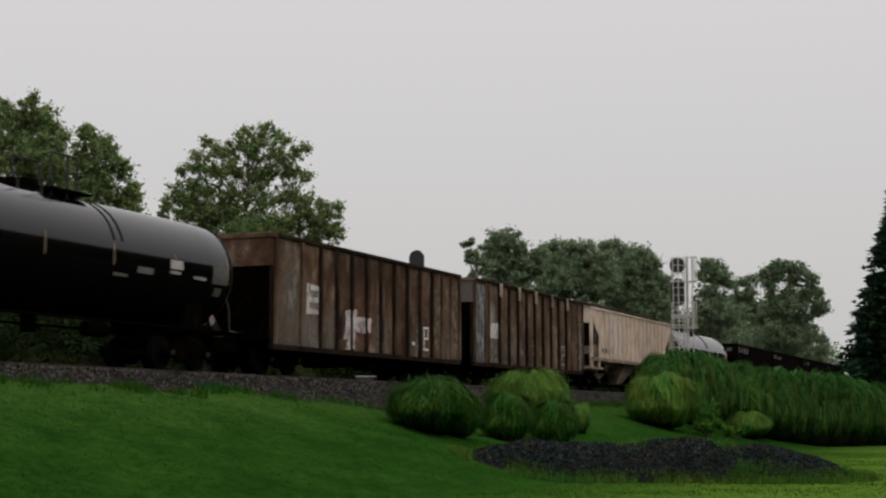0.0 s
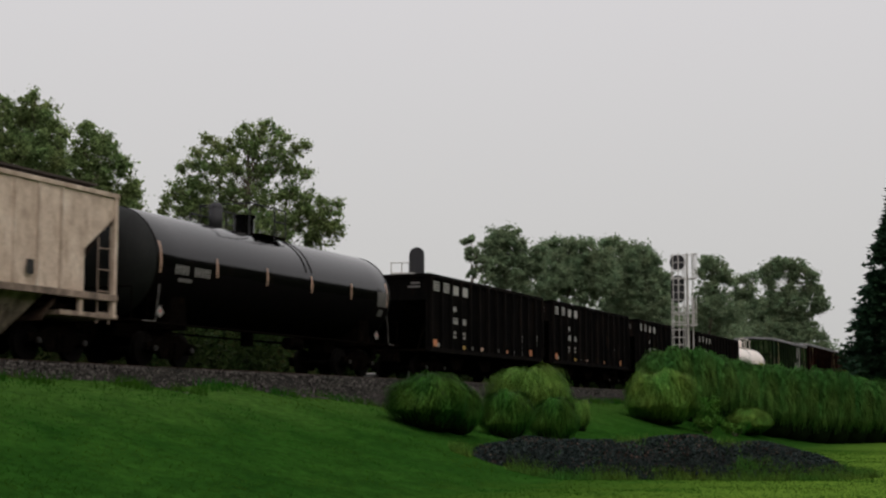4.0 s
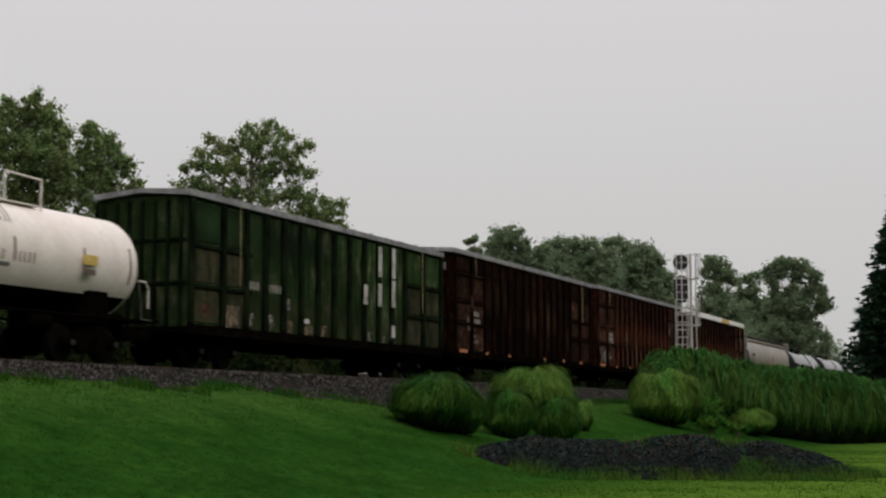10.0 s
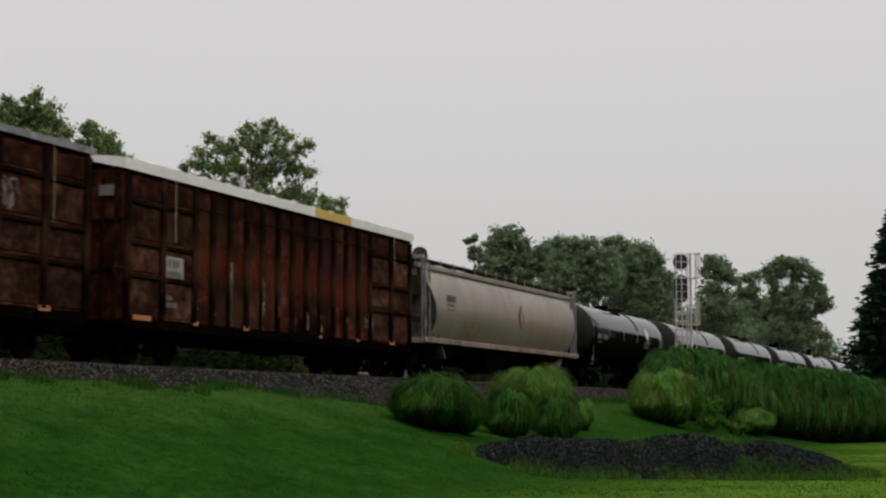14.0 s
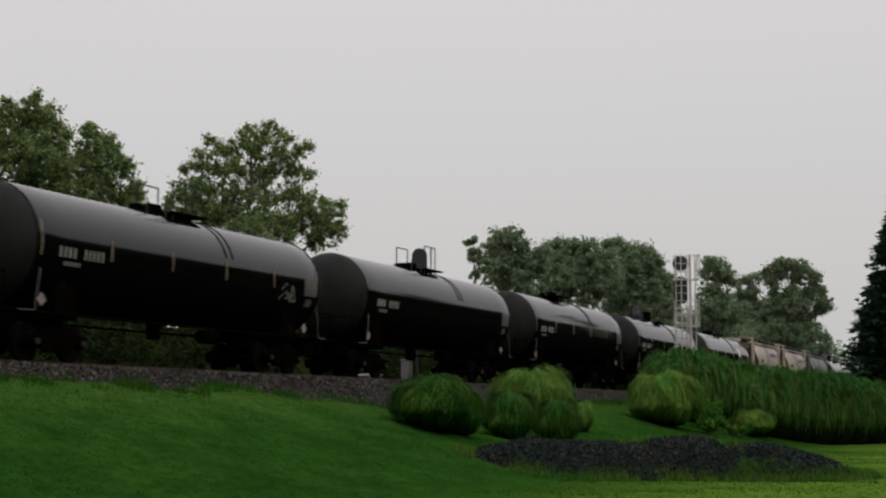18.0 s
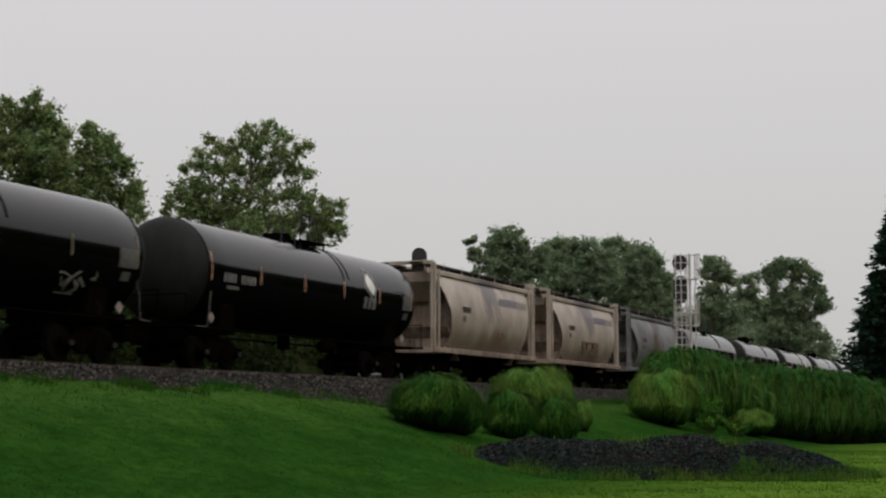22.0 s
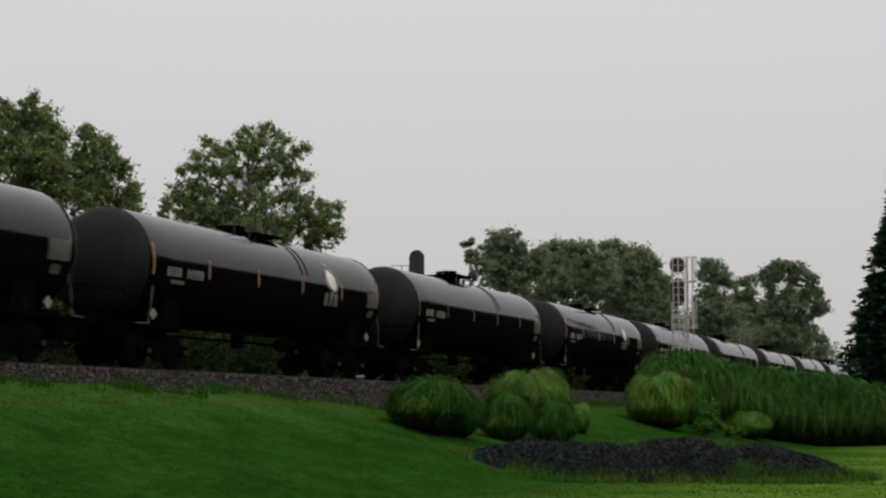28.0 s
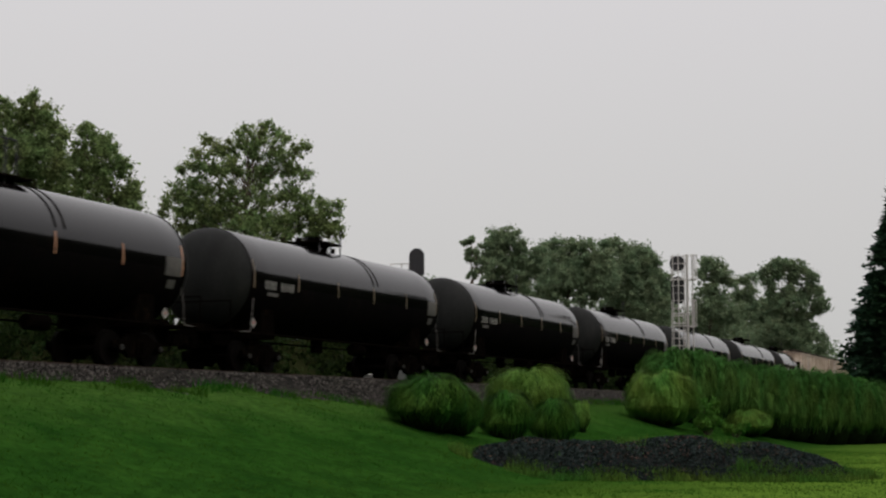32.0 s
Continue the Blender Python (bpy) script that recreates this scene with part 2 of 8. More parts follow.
M_BROWN_B = weathered("weathered_brown_paint_with_blue_bleed", BROWN_TONES, 0.85, 0.05, 0.8, 2.4, stops=(0.34, 0.45, 0.54, 0.66), vary=0.22, stains=((-7.0, 2.5, 1.7, 2.6, (0.15, 0.145, 0.135), 0.65), (-5.7, 2.6, 0.8, 1.0, (0.33, 0.31, 0.29), 0.75), (-6.7, 1.6, 1.0, 1.3, (0.12, 0.15, 0.18), 0.7), (2.2, 1.6, 0.4, 0.8, (0.24, 0.2, 0.165), 0.5), (-2.2, 1.7, 0.5, 0.7, (0.25, 0.21, 0.175), 0.5), (5.8, 1.4, 1.2, 0.9, (0.09, 0.045, 0.025), 0.7)))
# darkened so that the posts also carry the shadow beside them
M_BROWN_POST = weathered("dark_brown_paint_with_shadow", ((0.007, 0.0045, 0.0035), (0.014, 0.009, 0.007), (0.024, 0.015, 0.010), (0.06, 0.042, 0.03)), 0.85, 0.05)
M_GREY_END = weathered("chalky_grey_patch", ((0.05, 0.04, 0.035), (0.11, 0.10, 0.095), (0.19, 0.185, 0.18), (0.30, 0.29, 0.285)), 0.8, 0.2, 1.4, 3)
M_TAN = weathered("faded_tan_paint", ((0.24, 0.175, 0.13), (0.42, 0.32, 0.25), (0.54, 0.425, 0.34), (0.68, 0.58, 0.49)), 0.65, 0.25, 0.8, 2.0, stops=(0.32, 0.44, 0.53, 0.64), vary=0.12, fleck=0.14, bump=0.03)
M_TAN_BAY = weathered("grimy_tan_outlet_bay", ((0.05, 0.038, 0.03), (0.16, 0.125, 0.10), (0.33, 0.265, 0.21), (0.48, 0.39, 0.32)), 0.8, 0.1, 0.8, 3, stops=(0.36, 0.46, 0.54, 0.64))
M_TAN_RIB = weathered("soiled_tan_rib", ((0.08, 0.06, 0.045), (0.19, 0.14, 0.11), (0.28, 0.21, 0.165), (0.38, 0.3, 0.24)), 0.7, 0.25)
M_GREY_HOPPER = weathered("pale_grey_hopper_paint", ((0.12, 0.093, 0.072), (0.205, 0.175, 0.142), (0.26, 0.225, 0.185), (0.33, 0.29, 0.245)), 0.4, 0.5, 0.4, 3, stops=(0.28, 0.40, 0.54, 0.68), fleck=0.08, bump=0.03, stains=((2.0, 2.5, 3.5, 0.35, (0.27, 0.16, 0.105), 0.5), (-3.0, 2.2, 2.5, 0.4, (0.16, 0.15, 0.11), 0.5), (5.5, 2.3, 1.5, 0.5, (0.25, 0.16, 0.11), 0.4), (-6.5, 3.4, 1.6, 0.6, (0.17, 0.145, 0.12), 0.5)))
M_CEMENT = weathered("cement_dusted_cream_paint", ((0.14, 0.107, 0.086), (0.275, 0.222, 0.18), (0.365, 0.3, 0.246), (0.45, 0.38, 0.318)), 0.4, 0.5, 0.4, 2, stops=(0.30, 0.40, 0.52, 0.66), fleck=0.08, bump=0.03, stains=((0.1, 3.8, 1.0, 1.5, (0.09, 0.075, 0.07), 0.95), (0.75, 4.0, 0.8, 1.0, (0.12, 0.10, 0.095), 0.9), (0.6, 4.3, 2.6, 0.5, (0.13, 0.11, 0.105), 0.7), (0.9, 1.85, 0.95, 0.5, (0.17, 0.09, 0.055), 0.8), (-0.9, 1.75, 0.6, 0.6, (0.13, 0.085, 0.06), 0.6), (0.0, 1.3, 7.0, 0.7, (0.22, 0.15, 0.11), 0.65), (-3.6, 2.2, 0.7, 1.4, (0.2, 0.15, 0.12), 0.5), (3.1, 1.9, 0.8, 0.3, (0.2, 0.13, 0.09), 0.5)))
M_CEMENT_GREY = weathered("cement_dusted_grey_paint", ((0.045, 0.036, 0.031), (0.095, 0.09, 0.088), (0.148, 0.145, 0.145), (0.22, 0.215, 0.21)), 0.5, 0.35, 0.4, 2, stops=(0.30, 0.40, 0.52, 0.66), fleck=0.08, bump=0.03, stains=((0.1, 2.9, 0.75, 1.3, (0.085, 0.042, 0.026), 0.9), (0.5, 4.1, 0.9, 0.8, (0.05, 0.045, 0.042), 0.7)))
M_GREEN = weathered("faded_green_boxcar_paint", ((0.004, 0.0075, 0.003), (0.0125, 0.024, 0.008), (0.025, 0.043, 0.0155), (0.08, 0.078, 0.05)), 0.85, 0.02, 1.2, 4, stops=(0.36, 0.45, 0.54, 0.63), vary=0.55, stains=((0.0, 1.6, 9.5, 0.65, (0.026, 0.028, 0.014), 0.55), (-2.6, 3.9, 2.4, 0.8, (0.005, 0.0095, 0.0058), 0.75), (-7.4, 4.1, 1.3, 0.6, (0.022, 0.05, 0.022), 0.6), (-5.6, 4.0, 1.0, 0.7, (0.026, 0.046, 0.018), 0.5), (1.0, 2.6, 1.6, 1.2, (0.006, 0.013, 0.004), 0.6), (6.5, 3.6, 1.4, 0.9, (0.014, 0.034, 0.007), 0.6)))
M_GREEN_PALE = weathered("bleached_green_panel", ((0.009, 0.0105, 0.0055), (0.024, 0.026, 0.0125), (0.045, 0.041, 0.024), (0.09, 0.078, 0.052)), 0.85, 0.04, 1.2, 3, vary=0.3)
M_GREEN_POST = weathered("dark_green_post_paint", ((0.002, 0.0032, 0.0018), (0.0048, 0.0085, 0.0035), (0.0115, 0.018, 0.008), (0.05, 0.046, 0.03)), 0.85, 0.02, 1.2, 4, stops=(0.40, 0.5, 0.60, 0.74))
# nearly black towards the lower left of the side
M_RED = weathered("rusty_red_boxcar_paint", ((0.0014, 0.0008, 0.0005), (0.0062, 0.0026, 0.0014), (0.017, 0.007, 0.0036), (0.052, 0.028, 0.017)), 0.85, 0.02, 0.9, 1.3, stops=(0.36, 0.46, 0.56, 0.70), vary=0.5, stains=((-2.6, 1.8, 3.6, 1.3, (0.0014, 0.0009, 0.0007), 0.92), (3.0, 1.3, 3.6, 0.5, (0.003, 0.0016, 0.001), 0.8), (-4.0, 3.5, 1.6, 0.8, (0.022, 0.016, 0.007), 0.6), (2.6, 3.0, 1.0, 0.8, (0.075, 0.04, 0.026), 0.65), (0.2, 2.8, 0.9, 0.7, (0.06, 0.03, 0.018), 0.55), (4.2, 3.8, 1.6, 0.7, (0.012, 0.008, 0.009), 0.6), (-1.2, 4.4, 2.4, 0.5, (0.009, 0.006, 0.006), 0.6), (5.6, 2.2, 0.8, 0.6, (0.05, 0.024, 0.014), 0.5), (-7.9, 3.6, 0.8, 0.6, (0.022, 0.016, 0.009), 0.5)))
M_RED_B = weathered("bright_rusty_red_boxcar_paint", ((0.007, 0.0026, 0.0016), (0.024, 0.0068, 0.0036), (0.066, 0.0195, 0.0105), (0.16, 0.074, 0.048)), 0.85, 0.02, 0.9, 1.0, stops=(0.34, 0.44, 0.55, 0.70), vary=0.4, stains=((0.0, 2.9, 9.5, 0.45, (0.085, 0.016, 0.007), 0.6), (0.0, 4.55, 9.5, 0.7, (0.014, 0.007, 0.006), 0.6), (1.2, 1.35, 1.6, 0.5, (0.002, 0.0012, 0.001), 0.85), (-3.2, 1.6, 1.6, 0.6, (0.05, 0.03, 0.018), 0.6), (3.8, 2.6, 1.6, 0.5, (0.12, 0.02, 0.012), 0.65), (2.6, 3.5, 1.4, 0.8, (0.045, 0.015, 0.022), 0.6), (-5.0, 3.0, 0.9, 0.4, (0.11, 0.03, 0.012), 0.6), (-4.6, 3.9, 1.2, 0.6, (0.035, 0.026, 0.011), 0.6), (-6.6, 3.4, 0.8, 0.5, (0.1, 0.045, 0.032), 0.60), (-2.6, 3.6, 0.50, 0.70, (0.022, 0.012, 0.008), 0.70), (-3.4, 2.3, 1.1, 0.35, (0.02, 0.014, 0.008), 0.7), (2.0, 2.2, 1.2, 0.4, (0.022, 0.01, 0.006), 0.7), (4.9, 3.7, 0.9, 0.4, (0.03, 0.012, 0.016), 0.6), (-0.6, 3.9, 1.3, 0.35, (0.05, 0.02, 0.013), 0.6), (-1.0, 2.1, 0.3, 1.1, (0.08, 0.042, 0.028), 0.60), (0.8, 3.3, 1.10, 0.50, (0.07, 0.016, 0.006), 0.70), (4.4, 2.3, 0.30, 1.20, (0.06, 0.03, 0.02), 0.60), (5.2, 1.9, 0.70, 0.60, (0.03, 0.018, 0.008), 0.70), (7.2, 3.0, 1.00, 0.60, (0.115, 0.05, 0.034), 0.55)))
M_RED_POST = weathered("dark_red_post_paint", ((0.002, 0.001, 0.0007), (0.006, 0.0021, 0.001), (0.015, 0.0048, 0.0022), (0.075, 0.042, 0.03)), 0.85, 0.02, 1.2, 8, stops=(0.40, 0.5, 0.60, 0.72))
M_RED_PATCH = weathered("sun_bleached_red_panel", ((0.009, 0.0042, 0.0026), (0.03, 0.0125, 0.0078), (0.068, 0.029, 0.0185), (0.15, 0.09, 0.065)), 0.85, 0.03, 1.3, 1.2, vary=0.5)
M_BAY_DARK = weathered("dark_red_bay_panel", ((0.005, 0.0026, 0.0016), (0.015, 0.007, 0.004), (0.036, 0.0165, 0.01), (0.1, 0.06, 0.042)), 0.85, 0.03, 1.3, 1.2, vary=0.5)
M_ROOF = weathered("galvanised_roof_sheet", ((0.10, 0.095, 0.095), (0.19, 0.185, 0.19), (0.26, 0.255, 0.26), (0.34, 0.335, 0.34)), 0.5, 0.4, 1.0, 1)
M_WHITE_ROOF = material("white_roof_coating", (0.75, 0.73, 0.70), 0.6, grain=5, amount=0.12, dirt=(0.45, 0.40, 0.34), dirt_at=0.66)
M_YELLOW = material("worn_yellow_panel", (0.55, 0.38, 0.10), 0.6, grain=6, amount=0.2)
M_WHITE = material("white_stencil_paint", (0.72, 0.70, 0.66), 0.7, grain=20, amount=0.2)
M_DIM_WHITE = material("worn_white_stencil", (0.30, 0.28, 0.26), 0.8, grain=20, amount=0.35)
M_COAL_POST = weathered("rubbed_black_steel_posts", ((0.0024, 0.002, 0.0019), (0.0042, 0.0036, 0.0034), (0.007, 0.0056, 0.005), (0.017, 0.011, 0.008)), 0.9, 0.04, vary=0.4)
M_BLUE = material("blue_stencil_paint", (0.19, 0.175, 0.235), 0.7, grain=20, amount=0.25)
M_FAINT_WHITE = material("faint_white_stencil", (0.13, 0.12, 0.115), 0.85, grain=20, amount=0.4)
M_PANEL = material("soiled_grey_panel", (0.082, 0.075, 0.07), 0.7, grain=12, amount=0.4)
M_CAP_GREY = material("dull_bearing_cap", (0.013, 0.011, 0.010), 0.6, grain=15, amount=0.3)
M_TAN_TEXT = material("faint_brown_stencil", (0.24, 0.18, 0.14), 0.8, grain=20, amount=0.2)
M_STRAP = material("pale_webbing_strap", (0.46, 0.38, 0.19), 0.8, grain=20, amount=0.2)
M_CHALK = material("worn_chalk_paint", (0.25, 0.23, 0.21), 0.8, grain=20, amount=0.4)
M_TALL = worn("flaking_white_bar_paint", (0.5, 0.48, 0.45), 0.85)
M_WORN_CHALK = worn("washed_chalky_paint", (0.25, 0.225, 0.20), 0.5)
M_WORN_GREY = worn("thin_greyish_brown_paint", (0.17, 0.14, 0.115), 0.4, 5.0)
M_WORN_TAN = worn("washed_tan_paint", (0.22, 0.165, 0.115), 0.5)
M_WORN_WHITE = worn("flaking_white_paint", (0.6, 0.55, 0.54), 0.78)
M_WORN_RED = worn("flaking_red_paint", (0.3, 0.07, 0.08), 0.62)
M_WORN_PINK = worn("flaking_pink_paint", (0.42, 0.23, 0.23), 0.6)
M_WORN_BLUE = worn("washed_blue_grey_paint", (0.235, 0.245, 0.25), 0.6, 5.0)
M_BLUE_WASH = worn("thin_blue_spray_paint", (0.07, 0.095, 0.14), 0.5, 5.0)
M_WORN_RUST = worn("bleached_rust_patch", (0.13, 0.06, 0.04), 0.5)
M_WALK = material("dirty_walkway_steel", (0.05, 0.042, 0.036), 0.8, grain=12, amount=0.4, spec=0.1)
M_STRIP = material("soiled_tan_tape", (0.19, 0.145, 0.095), 0.6, grain=20, amount=0.3)
M_TANK_MARK = material("dulled_white_stencil", (0.36, 0.345, 0.325), 0.75, grain=20, amount=0.25)
M_BLUE_PALE = material("faded_blue_stencil", (0.34, 0.3, 0.265), 0.7, grain=20, amount=0.25)
M_BROWN_TEXT = material("dark_stencil_paint", (0.10, 0.075, 0.06), 0.8, grain=20, amount=0.2)
M_INK = material("black_stencil_paint", (0.02, 0.017, 0.016), 0.8, grain=20, amount=0.2)
M_ORANGE = material("orange_reflective_tape", (0.52, 0.20, 0.09), 0.5, grain=20, amount=0.3)
M_GOLD = material("golden_reflective_tape", (0.55, 0.33, 0.07), 0.5, grain=20, amount=0.3)
M_TAPE = material("faded_orange_reflective_tape", (0.48, 0.24, 0.14), 0.5, grain=20, amount=0.3)
M_PINK = material("pale_orange_reflective_tape", (0.66, 0.42, 0.30), 0.5, grain=20, amount=0.25)
M_RUST_TAG = material("rust_brown_scrawl", (0.13, 0.07, 0.045), 0.8, grain=20, amount=0.3)
M_RUST_STREAK = material("dull_red_streak_paint", (0.09, 0.025, 0.018), 0.8, grain=9, amount=0.6)
M_PINK_TAG = material("faded_pink_scrawl", (0.40, 0.17, 0.16), 0.8, grain=20, amount=0.3)
M_RED_TAG = material("red_scrawl", (0.36, 0.07, 0.07), 0.8, grain=20, amount=0.3)
M_GREY_RAIL = material("galvanised_rail_tube", (0.34, 0.31, 0.28), 0.55, 0.2, grain=15, amount=0.25)
M_CREAM_RAIL = material("cream_rail_tube", (0.62, 0.56, 0.50), 0.55, grain=15, amount=0.2)
M_SIGNAL_WHITE = material("aluminium_signal_paint", (0.46, 0.43, 0.41), 0.5, 0.1, grain=15, amount=0.25)
M_SIGNAL_BLACK = material("matt_black_signal_paint", (0.012, 0.011, 0.014), 0.7, grain=15, amount=0.3)
M_RAIL_STEEL = material("brown_rail_steel", (0.06, 0.04, 0.03), 0.5, 0.6, grain=15, amount=0.3)
M_TIE = material("creosoted_timber", (0.045, 0.033, 0.026), 0.9, grain=12, amount=0.4, bump=0.2)
M_BALLAST = material("ballast_bed", (0.012, 0.011, 0.0092), 0.95, grain=9, amount=0.6, bump=0.6, dirt=(0.026, 0.0235, 0.019), dirt_at=0.56, spec=0.05)
M_STONE = leafy("crushed_stone", (0.062, 0.056, 0.051), 0.85, 0.0)
M_MULCH = leafy("dark_mulch_chip", (0.023, 0.033, 0.031), 0.75, 0.0)
M_DEAD_LEAF = leafy("brown_dead_leaves", (0.075, 0.05, 0.038), 0.9, 0.1)
M_MULCH_BED = material("dark_mulch_bed", (0.007, 0.009, 0.009), 0.95, grain=14, amount=0.6, bump=0.8, dirt=(0.02, 0.018, 0.017), dirt_at=0.58, spec=0.1)
M_BARK = material("grey_brown_bark", (0.10, 0.075, 0.055), 0.9, grain=10, amount=0.4, bump=0.5, streak=4)
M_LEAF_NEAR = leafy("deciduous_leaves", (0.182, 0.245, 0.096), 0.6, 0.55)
# haze of the distance is put into this paler, greyer leaf colour
M_LEAF_FAR = leafy("hazed_tree_leaves", (0.168, 0.226, 0.13), 0.25, 0.5)
M_LEAF_CONIFER = leafy("conifer_needles", (0.019, 0.042, 0.023), 0.4, 0.2)
M_BLADE = leafy("arching_grass_blades", (0.031, 0.092, 0.014), 0.85, 0.1)
M_BLADE_LIGHT = leafy("light_arching_grass_blades", (0.09, 0.19, 0.034), 0.75, 0.12)
M_BLADE_HEDGE = leafy("tall_hedge_grass_blades", (0.056, 0.142, 0.031), 0.95, 0.12)
M_SHRUB_LEAF = leafy("broad_shrub_leaves", (0.06, 0.17, 0.026), 0.4, 0.3)
# near-black colour that stands for the shade deep among blades and trees
M_SHADE_CORE = material("painted_shade_core", (0.008, 0.016, 0.004), 0.95, grain=6, amount=0.4, bump=0.5, spec=0.05)
M_TURF = leafy("turf_blades", (0.027, 0.088, 0.008), 0.35, 0.5)
M_WEED = leafy("weed_blades", (0.066, 0.142, 0.024), 0.6, 0.4)
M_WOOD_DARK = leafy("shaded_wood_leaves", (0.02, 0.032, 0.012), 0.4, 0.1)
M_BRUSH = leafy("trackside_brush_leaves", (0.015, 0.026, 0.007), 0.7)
M_BOX_GREY = material("grey_equipment_case", (0.17, 0.17, 0.165), 0.6, grain=10, amount=0.2)


def turf_material():
    """Mown lawn: greens in broad patches, mowing drift and a fine weave, over thin soil."""
    m = bpy.data.materials.new("mown_lawn")
    m.use_nodes = True
    n, l = m.node_tree.nodes, m.node_tree.links
    b = n["Principled BSDF"]
    b.inputs["Roughness"].default_value, b.inputs["Specular IOR Level"].default_value = 0.95, 0.0
    tc = n.new("ShaderNodeTexCoord")
    broad = n.new("ShaderNodeTexNoise")
    broad.inputs["Scale"].default_value, broad.inputs["Detail"].default_value = 0.8, 6
    fine = n.new("ShaderNodeTexNoise")
    fine.inputs["Scale"].default_value, fine.inputs["Detail"].default_value = 4.5, 9
    for t in (broad, fine):
        l.new(tc.outputs["Object"], t.inputs["Vector"])
    r1 = n.new("ShaderNodeValToRGB")
    r1.color_ramp.elements[0].position, r1.color_ramp.elements[0].color = 0.30, (0.0105, 0.0395, 0.0055, 1)
    r1.color_ramp.elements[1].position, r1.color_ramp.elements[1].color = 0.72, (0.0205, 0.0645, 0.0088, 1)
    l.new(broad.outputs[0], r1.inputs[0])
    r2 = n.new("ShaderNodeMapRange")
    r2.inputs["From Min"].default_value, r2.inputs["From Max"].default_value = 0.3, 0.7
    r2.inputs["To Min"].default_value, r2.inputs["To Max"].default_value = 0.66, 1.3
    l.new(fine.outputs[0], r2.inputs["Value"])
    # the level lawn is coloured lighter and yellower than the bank
    sp = n.new("ShaderNodeSeparateXYZ")
    l.new(tc.outputs["Object"], sp.inputs[0])
    lv = n.new("ShaderNodeMapRange")
    lv.inputs["From Min"].default_value, lv.inputs["From Max"].default_value = -9.8, -15.6
    drift = n.new("ShaderNodeMath")
    drift.operation = "MULTIPLY_ADD"
    drift.inputs[1].default_value = 4.5
    l.new(broad.outputs[0], drift.inputs[0])
    l.new(sp.outputs["Y"], drift.inputs[2])
    l.new(drift.outputs[0], lv.inputs["Value"])
    mx = n.new("ShaderNodeMix")
    mx.data_type = "RGBA"
    ends = [k for k in mx.inputs if k.type == "RGBA"]
    ends[1].default_value = (0.078, 0.14, 0.018, 1)
    l.new(lv.outputs[0], mx.inputs[0])
    l.new(r1.outputs[0], ends[0])
    # paler colour towards the crest of the bank
    cr = n.new("ShaderNodeMapRange")
    cr.inputs["From Min"].default_value, cr.inputs["From Max"].default_value = -8.2, -4.4
    cr.inputs["To Max"].default_value = 0.75
    crest_drift = n.new("ShaderNodeMath")
    crest_drift.operation = "MULTIPLY_ADD"
    crest_drift.inputs[1].default_value = 3.0
    crest_drift.inputs[2].default_value = -1.5
    l.new(broad.outputs[0], crest_drift.inputs[0])
    crest_at = n.new("ShaderNodeMath")
    l.new(crest_drift.outputs[0], crest_at.inputs[0])
    l.new(sp.outputs["Y"], crest_at.inputs[1])
    l.new(crest_at.outputs[0], cr.inputs["Value"])
    mc = n.new("ShaderNodeMix")
    mc.data_type = "RGBA"
    cends = [k for k in mc.inputs if k.type == "RGBA"]
    cends[1].default_value = (0.04, 0.083, 0.016, 1)
    l.new(cr.outputs[0], mc.inputs[0])
    l.new([k for k in mx.outputs if k.type == "RGBA"][0], cends[0])
    # behind the rails the weedy ground turns a darker, duller green-brown
    wd = n.new("ShaderNodeMapRange")
    wd.inputs["From Min"].default_value, wd.inputs["From Max"].default_value = 2.5, 3.6
    l.new(sp.outputs["Y"], wd.inputs["Value"])
    mw = n.new("ShaderNodeMix")
    mw.data_type = "RGBA"
    wends = [k for k in mw.inputs if k.type == "RGBA"]
    wends[1].default_value = (0.016, 0.019, 0.007, 1)
    l.new(wd.outputs[0], mw.inputs[0])
    l.new([k for k in mc.outputs if k.type == "RGBA"][0], wends[0])
    h = n.new("ShaderNodeHueSaturation")
    l.new([k for k in mw.outputs if k.type == "RGBA"][0], h.inputs["Color"])
    l.new(r2.outputs[0], h.inputs["Value"])
    l.new(h.outputs[0], b.inputs["Base Color"])
    bp = n.new("ShaderNodeBump")
    bp.inputs["Strength"].default_value, bp.inputs["Distance"].default_value = 0.7, 0.06
    l.new(fine.outputs[0], bp.inputs["Height"])
    l.new(bp.outputs[0], b.inputs["Normal"])
    return m


M_LAWN = turf_material()


# ---- mesh helpers ----
def mesh_of(name, bm, mat, smooth=False):
    me = bpy.data.meshes.new(name)
    bm.to_mesh(me)
    bm.free()
    me.materials.append(mat)
    if smooth:
        for p in me.polygons:
            p.use_smooth = True
    return me


def part(name, bm, mat, parent, label="", at=None, smooth=False):
    """Links a bmesh, or a ready mesh, as one part under a thing or part."""
    me = bm if isinstance(bm, bpy.types.Mesh) else mesh_of(name, bm, mat, smooth)
    ob = new(name, me)
    ob.parent = parent
    if at is not None:
        ob.location = at
    if label:
        ob["label"] = label
    return ob


def thing(name, label, category, group="", at=(0, 0, 0), kind=""):
    ob = new(name)
    ob.empty_display_size = 0.3
    ob.location = at
    return tagged(ob, label, category, group, kind)


